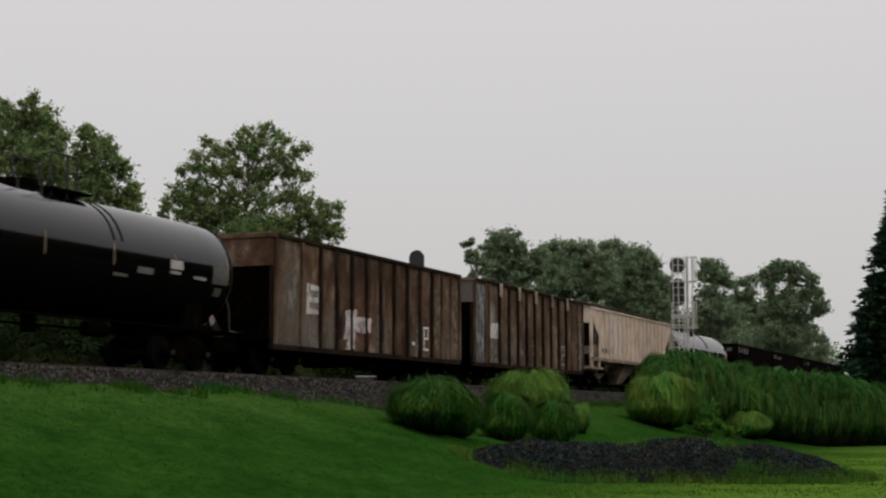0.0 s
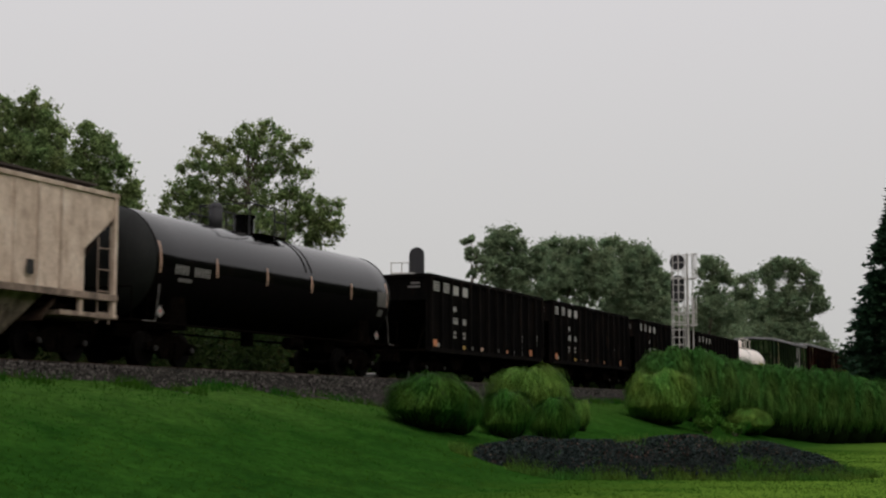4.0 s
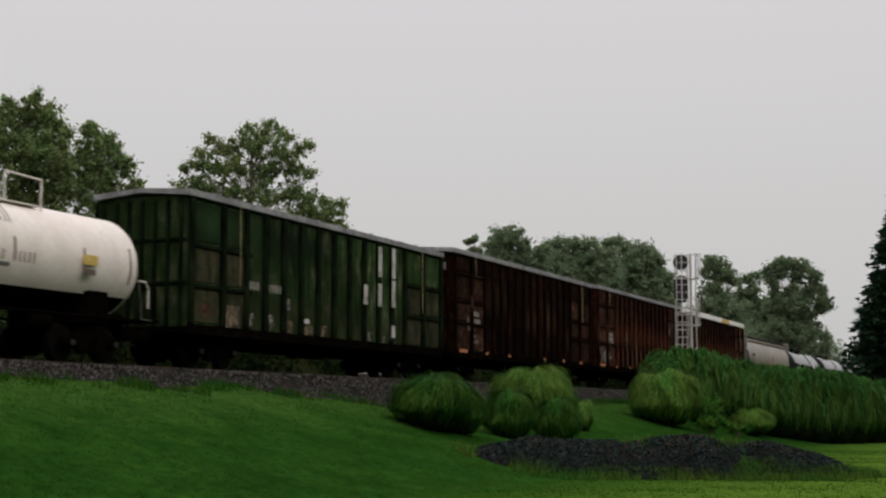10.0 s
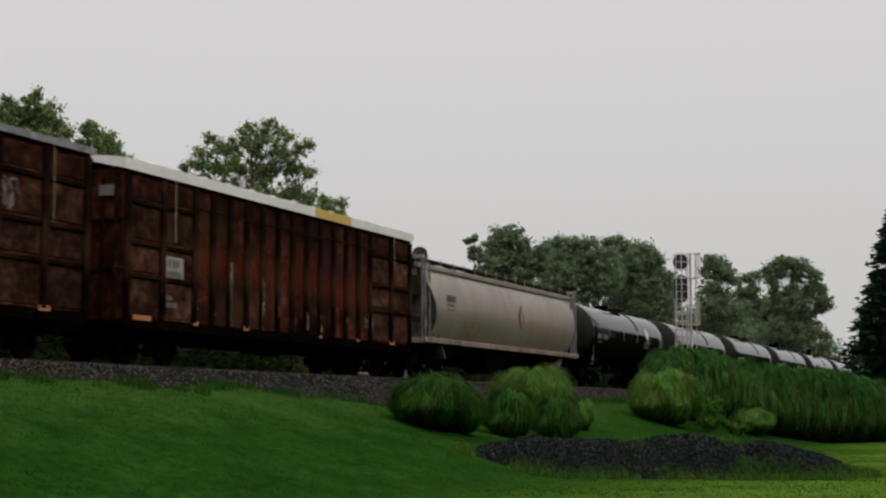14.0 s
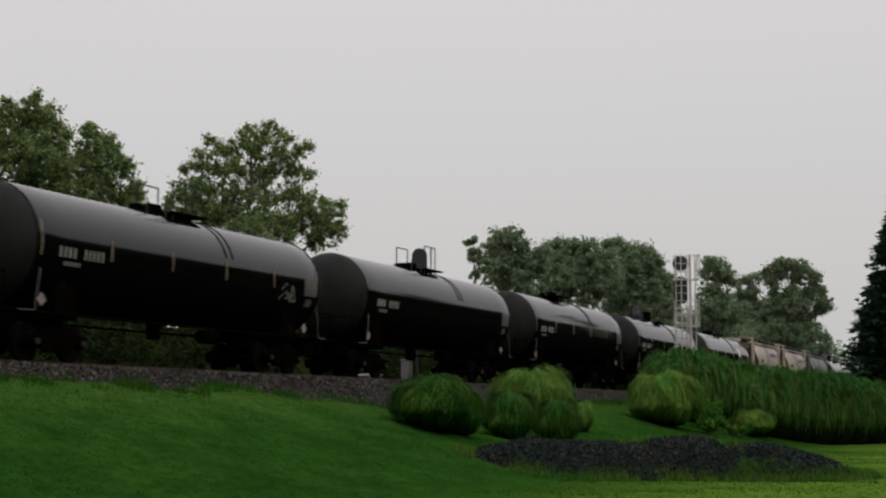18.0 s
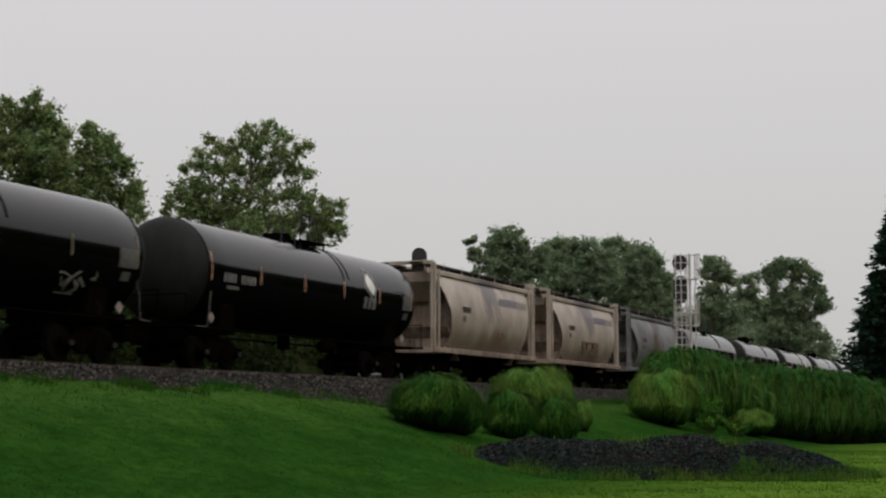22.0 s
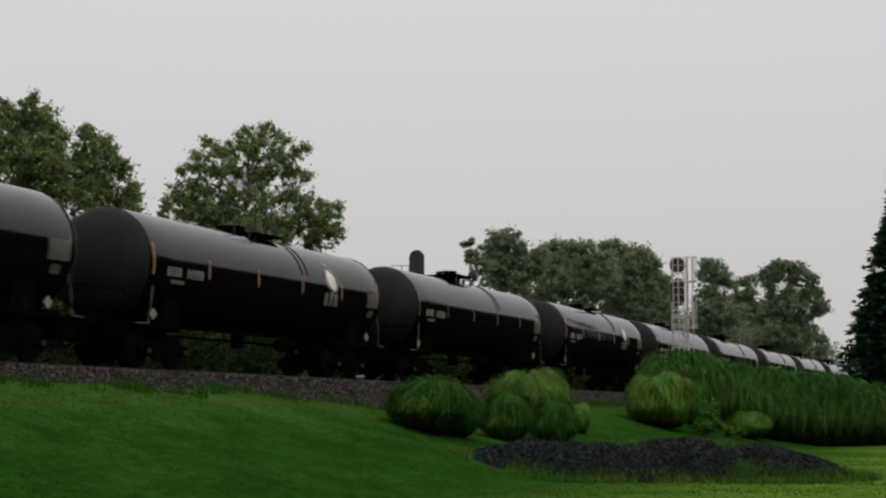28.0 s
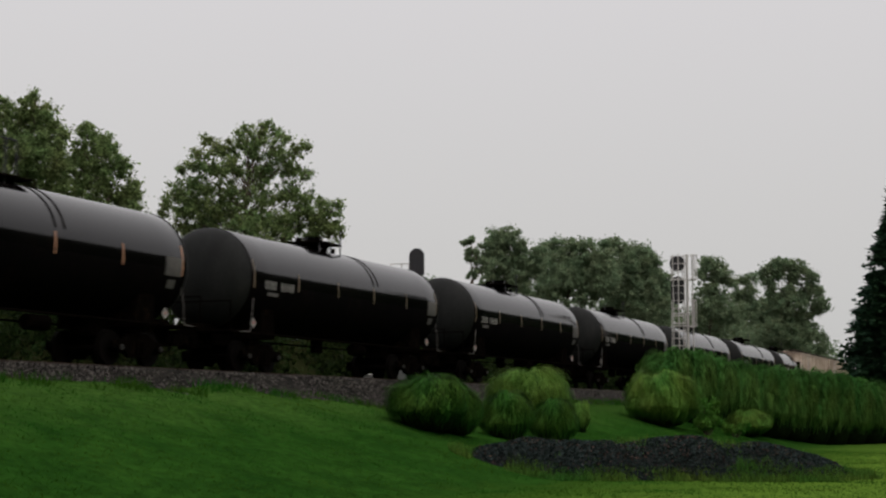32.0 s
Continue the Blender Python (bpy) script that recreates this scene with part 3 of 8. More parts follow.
def add_box(bm, x0, x1, y0, y1, z0, z1):
    v = [bm.verts.new(c) for c in ((x0, y0, z0), (x1, y0, z0), (x1, y1, z0), (x0, y1, z0), (x0, y0, z1), (x1, y0, z1), (x1, y1, z1), (x0, y1, z1))]
    for f in ((0, 3, 2, 1), (4, 5, 6, 7), (0, 1, 5, 4), (1, 2, 6, 5), (2, 3, 7, 6), (3, 0, 4, 7)):
        bm.faces.new([v[i] for i in f])
    return bm


def box(x0, x1, y0, y1, z0, z1, bevel=0.0):
    bm = add_box(bmesh.new(), x0, x1, y0, y1, z0, z1)
    if bevel:
        bmesh.ops.bevel(bm, geom=bm.edges[:], offset=bevel, segments=1, affect="EDGES")
    return bm


def add_tube(bm, a, b, r, n=8, caps=True, r2=None):
    a, b = Vector(a), Vector(b)
    q = (b - a).to_track_quat("Z", "Y")
    rings = []
    for p, rr in ((a, r), (b, r if r2 is None else r2)):
        rings.append([bm.verts.new(p + q @ Vector((rr * math.cos(2 * math.pi * i / n), rr * math.sin(2 * math.pi * i / n), 0))) for i in range(n)])
    for i in range(n):
        bm.faces.new((rings[0][i], rings[0][(i + 1) % n], rings[1][(i + 1) % n], rings[1][i]))
    if caps:
        bm.faces.new(rings[0][::-1])
        bm.faces.new(rings[1])
    return bm


def tubes(pairs, r, n=6):
    bm = bmesh.new()
    for a, b in pairs:
        add_tube(bm, a, b, r, n)
    return bm


def path_tube(pts, r, n=6):
    return tubes(list(zip(pts[:-1], pts[1:])), r, n)


def add_prism(bm, outline, y0, y1):
    """An outline in x and z, pulled from y0 to y1."""
    a = [bm.verts.new((x, y0, z)) for x, z in outline]
    b = [bm.verts.new((x, y1, z)) for x, z in outline]
    bm.faces.new(a)
    bm.faces.new(b[::-1])
    k = len(outline)
    for i in range(k):
        bm.faces.new((a[i], b[i], b[(i + 1) % k], a[(i + 1) % k]))
    bmesh.ops.recalc_face_normals(bm, faces=bm.faces[:])
    return bm


def prism(outline, y0, y1):
    return add_prism(bmesh.new(), outline, y0, y1)


def lathe_x(profile, n=40, zc=0.0):
    """A shell turned about the x axis: (x, radius) from end to end."""
    bm = bmesh.new()
    rings = []
    for x, r in profile:
        if r < 1e-4:
            rings.append([bm.verts.new((x, 0, zc))])
        else:
            rings.append([bm.verts.new((x, r * math.sin(2 * math.pi * i / n), zc + r * math.cos(2 * math.pi * i / n))) for i in range(n)])
    for a, b in zip(rings[:-1], rings[1:]):
        for i in range(n):
            j = (i + 1) % n
            if len(a) == 1:
                bm.faces.new((a[0], b[i], b[j]))
            elif len(b) == 1:
                bm.faces.new((a[i], b[0], a[j]))
            else:
                bm.faces.new((a[i], b[i], b[j], a[j]))
    bmesh.ops.recalc_face_normals(bm, faces=bm.faces[:])
    return bm


def many(name, verts, faces, mat, smooth=False):
    me = bpy.data.meshes.new(name)
    me.from_pydata(verts, [], faces)
    me.materials.append(mat)
    if smooth:
        me.polygons.foreach_set("use_smooth", [True] * len(me.polygons))
    return me


# ---- ground ----
RAIL_TOP = 2.83
BED_TOP = 2.69


def toe_height(x):
    return float(np.interp(x, (10, 20, 24, 25, 26.5, 28.5, 30.3, 31, 32, 33, 34.5, 37.3, 39.9, 41.5, 43, 46, 58, 65), (2.36, 2.35, 2.33, 2.27, 2.29, 2.28, 2.12, 2.1, 2.3, 2.3, 2.1, 2.08, 1.92, 1.72, 1.58, 1.72, 2.05, 2.1)))


def ground_height(x, y):
    """The lawn: level before the house side, rising in a bank to the foot of the track bed."""
    t = toe_height(x)
    if y > 3.6:
        bank = 5.0 - 3.1 * min(1, max(0, (y - 12) / 14)) if x < 130 else 2.0
        return t + (bank - t) * min(1, (y - 3.6) / 5.5) + 0.3 * noise.noise((x * 0.4, y * 0.4, 7)) * min(1, (y - 3.6) / 3)
    q = min(1, max(0, (y + 12.5) / 8.9))
    q = q * 0.6 + 0.4 * q * q * (3 - 2 * q)
    return t * q + 0.05 * (noise.noise((x * 0.35, y * 0.35, 0))) * min(1, max(0, -y / 4 - 0.6))


def build_ground():
    far = [60, 90, 150, 300, 700, 1500, 3500]
    xs = [-v for v in far[::-1]] + list(np.arange(-45, 110, 0.9)) + [112 + 6 * i for i in range(24)] + [280, 340, 450, 700, 1500, 3500]
    ys = [-v for v in far[::-1]] + list(np.arange(-48, 8, 0.6)) + list(range(9, 60, 4)) + far[1:]
    verts = [(x, y, ground_height(x, y)) for y in ys for x in xs]
    w = len(xs)
    faces = [(j * w + i, j * w + i + 1, (j + 1) * w + i + 1, (j + 1) * w + i) for j in range(len(ys) - 1) for i in range(w - 1)]
    ob = new("ground", many("ground", verts, faces, M_LAWN, True))
    tagged(ob, "wet mown green lawn banking up to the railway", "lawn", kind="structure")


def build_track():
    # the bed: a ridge of ballast with uneven flanks
    bm = bmesh.new()
    prof = [(-5.6, -1.6), (-4.3, -0.55), (-3.3, -0.25), (-2.3, -0.02), (-1.9, 0.0), (0, 0.0), (1.9, 0.0), (2.4, -0.1), (4.2, -0.9)]
    xs = list(np.arange(-60, 130, 0.5)) + list(range(130, 760, 15))
    rows = []
    for x in xs:
        t = toe_height(x)
        row = []
        for y, dz in prof:
            wob = 0.12 * noise.noise((x * 0.5, y, 3)) if y < -2 else 0.02 * noise.noise((x, y, 5))
            z = BED_TOP + dz + wob
            if y == -3.3:
                z = max(t - 0.02 + wob, BED_TOP - 0.55)
            if y == -4.3:
                z = t - 0.14 + 0.6 * wob if t < 2.2 else t - 0.3
            row.append(bm.verts.new((x, y + 0.5 * wob, z)))
        rows.append(row)
    for a, b in zip(rows[:-1], rows[1:]):
        for i in range(len(prof) - 1):
            bm.faces.new((a[i], b[i], b[i + 1], a[i + 1]))
    bed = new("track_bed", mesh_of("track_bed", bm, M_BALLAST, True))
    tagged(bed, "grey-brown crushed stone ballast bed under the rails", "ballast", kind="structure")
    rnd = random.Random(5)
    verts, faces = [], []
    for k in range(15000):
        x = 18 + 62 * rnd.random() ** 1.5
        y = rnd.uniform(-4.3, -1.55)
        t = toe_height(x)
        z = np.interp(y, (-4.3, -3.3, -2.3, -1.9), (t - 0.14 if t < 2.2 else t - 0.3, max(t - 0.02, BED_TOP - 0.55), BED_TOP - 0.02, BED_TOP))
        s = rnd.uniform(0.025, 0.06)
        o = len(verts)
        for dx, dy, dz in ((1, 0, 0), (-0.5, 0.9, 0), (-0.5, -0.9, 0), (0.1, 0, 1), (0, 0, -1)):
            verts.append((x + s * (dx + rnd.uniform(-0.4, 0.4)), y + s * (dy + rnd.uniform(-0.4, 0.4)), z + s * (dz + rnd.uniform(-0.4, 0.4))))
        faces += [(o, o + 1, o + 3), (o + 1, o + 2, o + 3), (o + 2, o, o + 3), (o + 1, o, o + 4), (o + 2, o + 1, o + 4), (o, o + 2, o + 4)]
    st = part("ballast_stones", many("ballast_stones", verts, faces, M_STONE), None, bed)
    tagged(st, kind="stuff")
    for y in (-0.7175, 0.7175):
        bm = bmesh.new()
        add_box(bm, -60, 760, y - 0.07, y + 0.07, BED_TOP - 0.02, BED_TOP + 0.012)
        add_box(bm, -60, 760, y - 0.012, y + 0.012, BED_TOP + 0.012, RAIL_TOP - 0.035)
        add_box(bm, -60, 760, y - 0.036, y + 0.036, RAIL_TOP - 0.035, RAIL_TOP)
        tagged(new("rail", mesh_of("rail", bm, M_RAIL_STEEL)), "brown steel rail spiked to timber ties", "rail", "rails of the track", "structure")
    tie = mesh_of("tie", box(-0.11, 0.11, -1.3, 1.3, -0.15, 0.0, 0.01), M_TIE)
    for i in range(130):
        part("tie", tie, None, bed, at=(16 + 0.52 * i, 0, BED_TOP + 0.015))


build_ground()
build_track()


# ---- railway cars: each lies along x, its rail top at z = 0 ----


def make_wheelset():
    bm = bmesh.new()
    for s in (-1, 1):
        y = s * 0.72
        add_tube(bm, (0, y - 0.065, 0), (0, y + 0.065, 0), 0.457, 24)
        add_tube(bm, (0, y - s * 0.065 - 0.015, 0), (0, y - s * 0.065 + 0.015, 0), 0.485, 24)
        add_tube(bm, (0, y + s * 0.065, 0), (0, y + s * 0.105, 0), 0.12, 12)
        for k in range(3):
            a = 2.09 * k
            add_tube(bm, (0.27 * math.cos(a), y + s * 0.055, 0.27 * math.sin(a)), (0.27 * math.cos(a), y + s * 0.075, 0.27 * math.sin(a)), 0.05, 8)
    add_tube(bm, (0, -0.98, 0), (0, 0.98, 0), 0.075, 12)
    return mesh_of("wheelset", bm, M_WHEEL)


def make_side_frame():
    outline = [(-1.15, 0.42), (-1.15, 0.62), (-0.72, 0.66), (-0.35, 0.84), (0.35, 0.84), (0.72, 0.66), (1.15, 0.62), (1.15, 0.42), (0.72, 0.46), (0.42, 0.2), (-0.42, 0.2), (-0.72, 0.46)]
    bm = prism(outline, -0.07, 0.07)
    for s in (-1, 1):
        add_tube(bm, (s * 0.89, -0.13, 0.457), (s * 0.89, 0.13, 0.457), 0.13, 12)
        for k in (-0.12, 0.12):
            add_tube(bm, (s * 0.0 + k, -0.11 * s, 0.3), (s * 0.0 + k, -0.11 * s, 0.62), 0.06, 8)
    return mesh_of("side_frame", bm, M_GEAR)


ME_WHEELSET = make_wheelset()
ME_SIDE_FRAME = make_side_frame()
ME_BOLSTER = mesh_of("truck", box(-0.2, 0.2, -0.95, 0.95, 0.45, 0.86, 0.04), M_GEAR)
ME_BEARING = mesh_of("bearing_cap", tubes([((0, -0.03, 0), (0, 0.03, 0))], 0.07, 12), M_CAP_GREY)
LEAD_WHEELS, TRAIL_WHEELS = [], []


def side_panels(car, xs, half, y, z0, z1, mat, name="side_panel"):
    """Near-side sheets, one between each pair of posts, each slightly off the plane of the next."""
    edges = sorted(set([-half] + [float(x) for x in xs] + [half]))
    rnd = random.Random(int(half * 100))
    for a, b in zip(edges[:-1], edges[1:]):
        if b - a < 0.15:
            continue
        dy = rnd.uniform(-0.006, 0.006)
        part(name, box(a, b, y - 0.02 + dy, y + 0.02 + dy, z0, z1), mat, car)


def add_trucks(car, half):
    for x in (-half, half):
        tr = part("truck", ME_BOLSTER, None, car, at=(x, 0, 0))
        for y in (-1.0, 1.0):
            part("side_frame", ME_SIDE_FRAME, None, tr, at=(0, y, 0))
        LEAD_WHEELS.append(part("wheelset", ME_WHEELSET, None, tr, at=(-0.89, 0, 0.457)))
        TRAIL_WHEELS.append(part("wheelset", ME_WHEELSET, None, tr, at=(0.89, 0, 0.457)))
        for s in (-0.89, 0.89):
            part("bearing_cap", ME_BEARING, None, tr, at=(s, -1.15, 0.457))


def add_couplers(car, end):
    for s in (-1, 1):
        bm = box(min(s * (end - 0.9), s * (end + 0.05)), max(s * (end - 0.9), s * (end + 0.05)), -0.3, 0.3, 0.62, 1.02, 0.03)
        x0, x1 = sorted((s * (end + 0.05), s * (end + 0.62)))
        add_box(bm, x0, x1, -0.1, 0.1, 0.75, 0.98)
        x0, x1 = sorted((s * (end + 0.45), s * (end + 0.75)))
        add_box(bm, x0, x1, -0.17, 0.17, 0.68, 1.02)
        part("coupler", bm, M_GEAR, car)
        hose = path_tube([(s * (end + 0.1), 0.4, 0.85), (s * (end + 0.35), 0.42, 0.55), (s * (end + 0.7), 0.4, 0.5)], 0.025)
        part("brake_hose", hose, M_GEAR, car)


def ladder_mesh(width, z0, z1, rungs, mat, r=0.022):
    pairs = [((-width / 2, 0, z0), (-width / 2, 0, z1)), ((width / 2, 0, z0), (width / 2, 0, z1))]
    for i in range(rungs):
        z = z0 + (i + 0.5) * (z1 - z0) / rungs
        pairs.append(((-width / 2, 0, z), (width / 2, 0, z)))
    return mesh_of("ladder", tubes(pairs, r), mat)


def stencil(car, x0, z0, height, widths, y, mat, gap=0.35, name="marking", label=""):
    """A line of plain bars, one for each character, on the near side."""
    x = x0
    bm = bmesh.new()
    for w in widths:
        if w > 0:
            add_box(bm, x, x + w * height, y - 0.012, y + 0.01, z0, z0 + height)
        x += abs(w) * height + gap * 0.4 * height
    return tagged(part(name, bm, mat, car, label), kind="stuff")


def scrawl(car, x, z, w, h, y, mat, seed, name="graffiti", label="", n=6, fat=1.0, round_to=None):
    """Loose painted strokes as thin ribbons within a patch, flat or laid on a tank of (radius, axis height)."""
    rnd = random.Random(seed)
    bm = bmesh.new()
    for k in range(n):
        pts = [Vector((rnd.uniform(-w, w) / 2, 0, rnd.uniform(-h, h) / 2))]
        for j in range(4):
            q = pts[-1] + Vector((rnd.uniform(-0.22, 0.22) * w, 0, rnd.uniform(-0.5, 0.5) * h))
            pts.append(Vector((max(-w / 2, min(w / 2, q.x)), 0, max(-h / 2, min(h / 2, q.z)))))
        for a, b in zip(pts[:-1], pts[1:]):
            d = (b - a)
            if d.length < 1e-3:
                continue
            nrm = Vector((-d.z, 0, d.x)).normalized() * rnd.uniform(0.018, 0.045) * min(w, h) * fat
            v = [p + Vector((x, y - 0.012 - 0.0006 * k, z)) for p in (a - nrm, b - nrm, b + nrm, a + nrm)]
            if round_to:
                for p in v:
                    p.y = -math.sqrt(max(0.01, round_to[0] ** 2 - (p.z - round_to[1]) ** 2)) - 0.012 - 0.0006 * k
            bm.faces.new([bm.verts.new(p) for p in v])
    return tagged(part(name, bm, mat, car, label), kind="stuff")


# -- tank cars
def tank_profile(half, r, head):
    pr = [(-half - head, 0.0)]
    pr += [(-half - head * math.cos(a), r * math.sin(a)) for a in np.linspace(0.12, math.pi / 2, 9)]
    pr += [(x, r) for x in np.linspace(-half, half, 14)[1:-1]]
    pr += [(half + head * math.cos(a), r * math.sin(a)) for a in np.linspace(math.pi / 2, 0.12, 9)]
    pr.append((half + head, 0.0))
    return pr


def arc_band(x0, x1, r, zc, a0, a1, n=10, thick=0.02):
    """A band on the shell's near side; angles in degrees down from the top."""
    bm = bmesh.new()
    pts = []
    for k in range(n + 1):
        a = radians(a0 + (a1 - a0) * k / n)
        c = [(x, -(r + t) * math.sin(a), zc + (r + t) * math.cos(a)) for x in (x0, x1) for t in (-0.01, thick)]
        pts.append([bm.verts.new(p) for p in c])
    for a, b in zip(pts[:-1], pts[1:]):
        for i, j in ((0, 1), (1, 3), (3, 2), (2, 0)):
            bm.faces.new((a[i], a[j], b[j], b[i]))
    bm.faces.new([pts[0][i] for i in (0, 2, 3, 1)])
    bm.faces.new([pts[-1][i] for i in (0, 1, 3, 2)])
    bmesh.ops.recalc_face_normals(bm, faces=bm.faces[:])
    return bm


def shell_bars(x0, ang, height, widths, r, zc, gap=0.4):
    """Characters as bars that follow the curve of the shell."""
    bm = bmesh.new()
    x = x0
    da = math.degrees(height / r)
    for w in widths:
        if w > 0:
            sub = arc_band(x, x + w * height, r, zc, ang, ang + da, 3, 0.012)
            me = bpy.data.meshes.new("bars")
            sub.to_mesh(me)
            sub.free()
            bm.from_mesh(me)
            bpy.data.meshes.remove(me)
        x += abs(w) * height + gap * height * 0.4
    return bm


MARK = [0.2, 0.2, 0.28, 0.2, -0.5, 0.18, 0.18, 0.18, 0.18, 0.18]


def tank_car(label, half=7.05, r=1.53, zc=2.78, head=0.78, paint=None, strips=None, leaf=False, mark_x=-6.2, side_panels=True, dome_at=-0.6, fittings="cluster", plates=False, straps=True):
    paint = paint or M_TANK
    mark_mat, mark_label = (M_TANK_MARK, "white stencilled characters") if paint is M_TANK else (M_TAN_TEXT, "faint stencilled characters")
    car = thing("tank_car", label, "tank car", "cars of the freight train")
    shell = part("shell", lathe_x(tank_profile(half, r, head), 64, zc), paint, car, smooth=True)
    # belly: painted black under the white tank; shade-dark matte colour under the black ones
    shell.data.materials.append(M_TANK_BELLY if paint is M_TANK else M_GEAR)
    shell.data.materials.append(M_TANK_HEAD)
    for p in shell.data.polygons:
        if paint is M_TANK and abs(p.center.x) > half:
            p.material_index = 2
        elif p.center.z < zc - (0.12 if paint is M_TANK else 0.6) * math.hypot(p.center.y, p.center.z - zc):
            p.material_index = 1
    for x in (-half, half):
        part("weld_band", arc_band(x - 0.03, x + 0.03, r, zc, -170, 170, 40, 0.008), M_GEAR if straps else paint, car)
    for x in (2.0, 2.35) if straps else ():
        part("centre_strap", arc_band(dome_at + x, dome_at + x + 0.06, r, zc, -10, 75, 14, 0.015), M_GEAR, car)
    end = half + head + 0.3
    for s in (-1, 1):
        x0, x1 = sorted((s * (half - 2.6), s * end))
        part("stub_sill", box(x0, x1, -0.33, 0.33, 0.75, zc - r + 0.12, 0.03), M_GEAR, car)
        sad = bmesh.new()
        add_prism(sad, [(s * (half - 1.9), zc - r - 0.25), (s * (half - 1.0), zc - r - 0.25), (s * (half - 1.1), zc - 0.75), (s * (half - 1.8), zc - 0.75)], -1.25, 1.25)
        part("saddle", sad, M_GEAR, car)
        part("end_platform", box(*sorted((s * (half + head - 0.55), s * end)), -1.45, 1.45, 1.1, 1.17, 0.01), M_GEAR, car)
        rail = tubes([((s * (end - 0.1), -1.4, 1.15), (s * (end - 0.1), -1.4, 2.0)), ((s * (end - 0.1), -1.4, 2.0), (s * (end - 0.1), 1.4, 2.0)), ((s * (end - 0.1), 1.4, 1.15), (s * (end - 0.1), 1.4, 2.0))], 0.02)
        part("end_handrail", rail, M_GEAR, car)
        for y in (-1.42, 1.42):
            lad = ladder_mesh(0.42, 0.55, 1.5, 3, M_GEAR, 0.013)
            part("step_ladder", lad, None, car, at=(s * (half + 0.1), y, 0))
        part("grab_iron", path_tube([(s * (half + 0.55), -1.46, 1.13), (s * (half + 0.02), -1.5, 1.15), (s * (half - 0.05), -1.52, 1.7), (s * (half - 0.15), -1.5, 2.15)], 0.014), M_PANEL, car)
    part("side_rail", tubes([((-half, -1.32, 1.12), (half, -1.32, 1.12))], 0.035), M_GEAR, car)
    part("side_rail", tubes([((-half, 1.32, 1.12), (half, 1.32, 1.12))], 0.035), M_GEAR, car)
    part("outlet_valve", tubes([((0, 0, zc - r), (0, 0, zc - r - 0.45))], 0.2, 12), M_GEAR, car)
    part("brake_cylinder", tubes([((1.5, -0.6, 0.95), (2.3, -0.6, 0.95))], 0.2, 12), M_GEAR, car)
    # dome platform
    top = zc + r
    d = dome_at
    black = paint is M_TANK
    rail_mat = M_SIGNAL_BLACK if black else M_CREAM_RAIL
    if fittings == "rail":
        part("platform_grating", box(d + 0.1, d + 1.75, -0.9, 0.9, top - 0.1, top - 0.06), M_GEAR if black else M_CREAM_RAIL, car)
        bm = bmesh.new()
        wide, tall = (0.34, 0.5) if black else (0.17, 0.24)
        add_tube(bm, (d + 0.6, 0, top - 0.15), (d + 0.6, 0, top + tall), wide, 18)
        add_tube(bm, (d + 0.6, 0, top + tall), (d + 0.6, 0, top + tall + 0.08), wide * 1.12, 18)
        part("manway_housing", bm, paint, car)
        br, bt = (0.21, 0.62) if black else (0.12, 0.3)
        bm = tubes([((d - 0.9, 0.1, top - 0.1), (d - 0.9, 0.1, top + bt))], br, 14)
        bmesh.ops.create_uvsphere(bm, u_segments=14, v_segments=8, radius=br, matrix=Matrix.Translation((d - 0.9, 0.1, top + bt)))
        part("relief_valve_bonnet", bm, rail_mat if black else paint, car, smooth=True)
        pts = []
        x0, x1, zt = d - 0.55, d + 1.7, top + 0.8
        for y in (-0.88, 0.88):
            for x in (x0, x1 - 0.7, x1):
                pts.append(((x, y, top - 0.25), (x, y, zt)))
            pts += [((x0, y, zt), (x1, y, zt)), ((x0 + 1.5, y, zt - 0.4), (x1, y, zt - 0.4))]
        pts += [((x0, -0.88, zt), (x0, 0.88, zt)), ((d - 2.0, 0.3, top + 0.35), (d - 0.9, 0.3, top + 0.35)), ((d - 2.0, 0.3, top - 0.05), (d - 2.0, 0.3, top + 0.35))]
        for a, b in pts:
            part("rail_post" if a[2] != b[2] else "platform_rail", tubes([(a, b)], 0.024), rail_mat, car)
    elif fittings == "walk":
        # two handrail frames either side of a small domed manway
        part("platform_grating", box(d - 1.8, d + 2.2, -0.72, 0.72, top - 0.12, top - 0.08), rail_mat, car)
        bm = tubes([((d + 0.5, -0.2, top - 0.2), (d + 0.5, -0.2, top + 0.38))], 0.27, 16)
        bmesh.ops.create_uvsphere(bm, u_segments=16, v_segments=8, radius=0.27, matrix=Matrix.Translation((d + 0.5, -0.2, top + 0.38)) @ Matrix.Diagonal((1, 1, 0.45, 1)))
        part("manway_housing", bm, paint, car, smooth=True)
        for y in (-0.7, 0.7):
            part("handrail", path_tube([(d - 1.5, y, top - 0.2), (d - 1.5, y, top + 0.58), (d + 0.15, y, top + 0.72), (d + 0.25, y, top + 0.55), (d + 0.25, y, top - 0.1)], 0.026), rail_mat, car)
            part("handrail", path_tube([(d - 1.1, y, top - 0.2), (d - 1.1, y, top + 0.28), (d - 0.6, y, top + 0.32), (d + 0.25, y, top + 0.3)], 0.022), rail_mat, car)
            part("handrail", path_tube([(d + 0.95, y, top - 0.1), (d + 0.95, y, top + 0.6), (d + 2.3, y, top + 0.56), (d + 2.3, y, top - 0.3)], 0.026), rail_mat, car)
            part("rail_post", tubes([((d - 0.8, y, top - 0.1), (d - 0.8, y, top + 0.62))], 0.024), rail_mat, car)
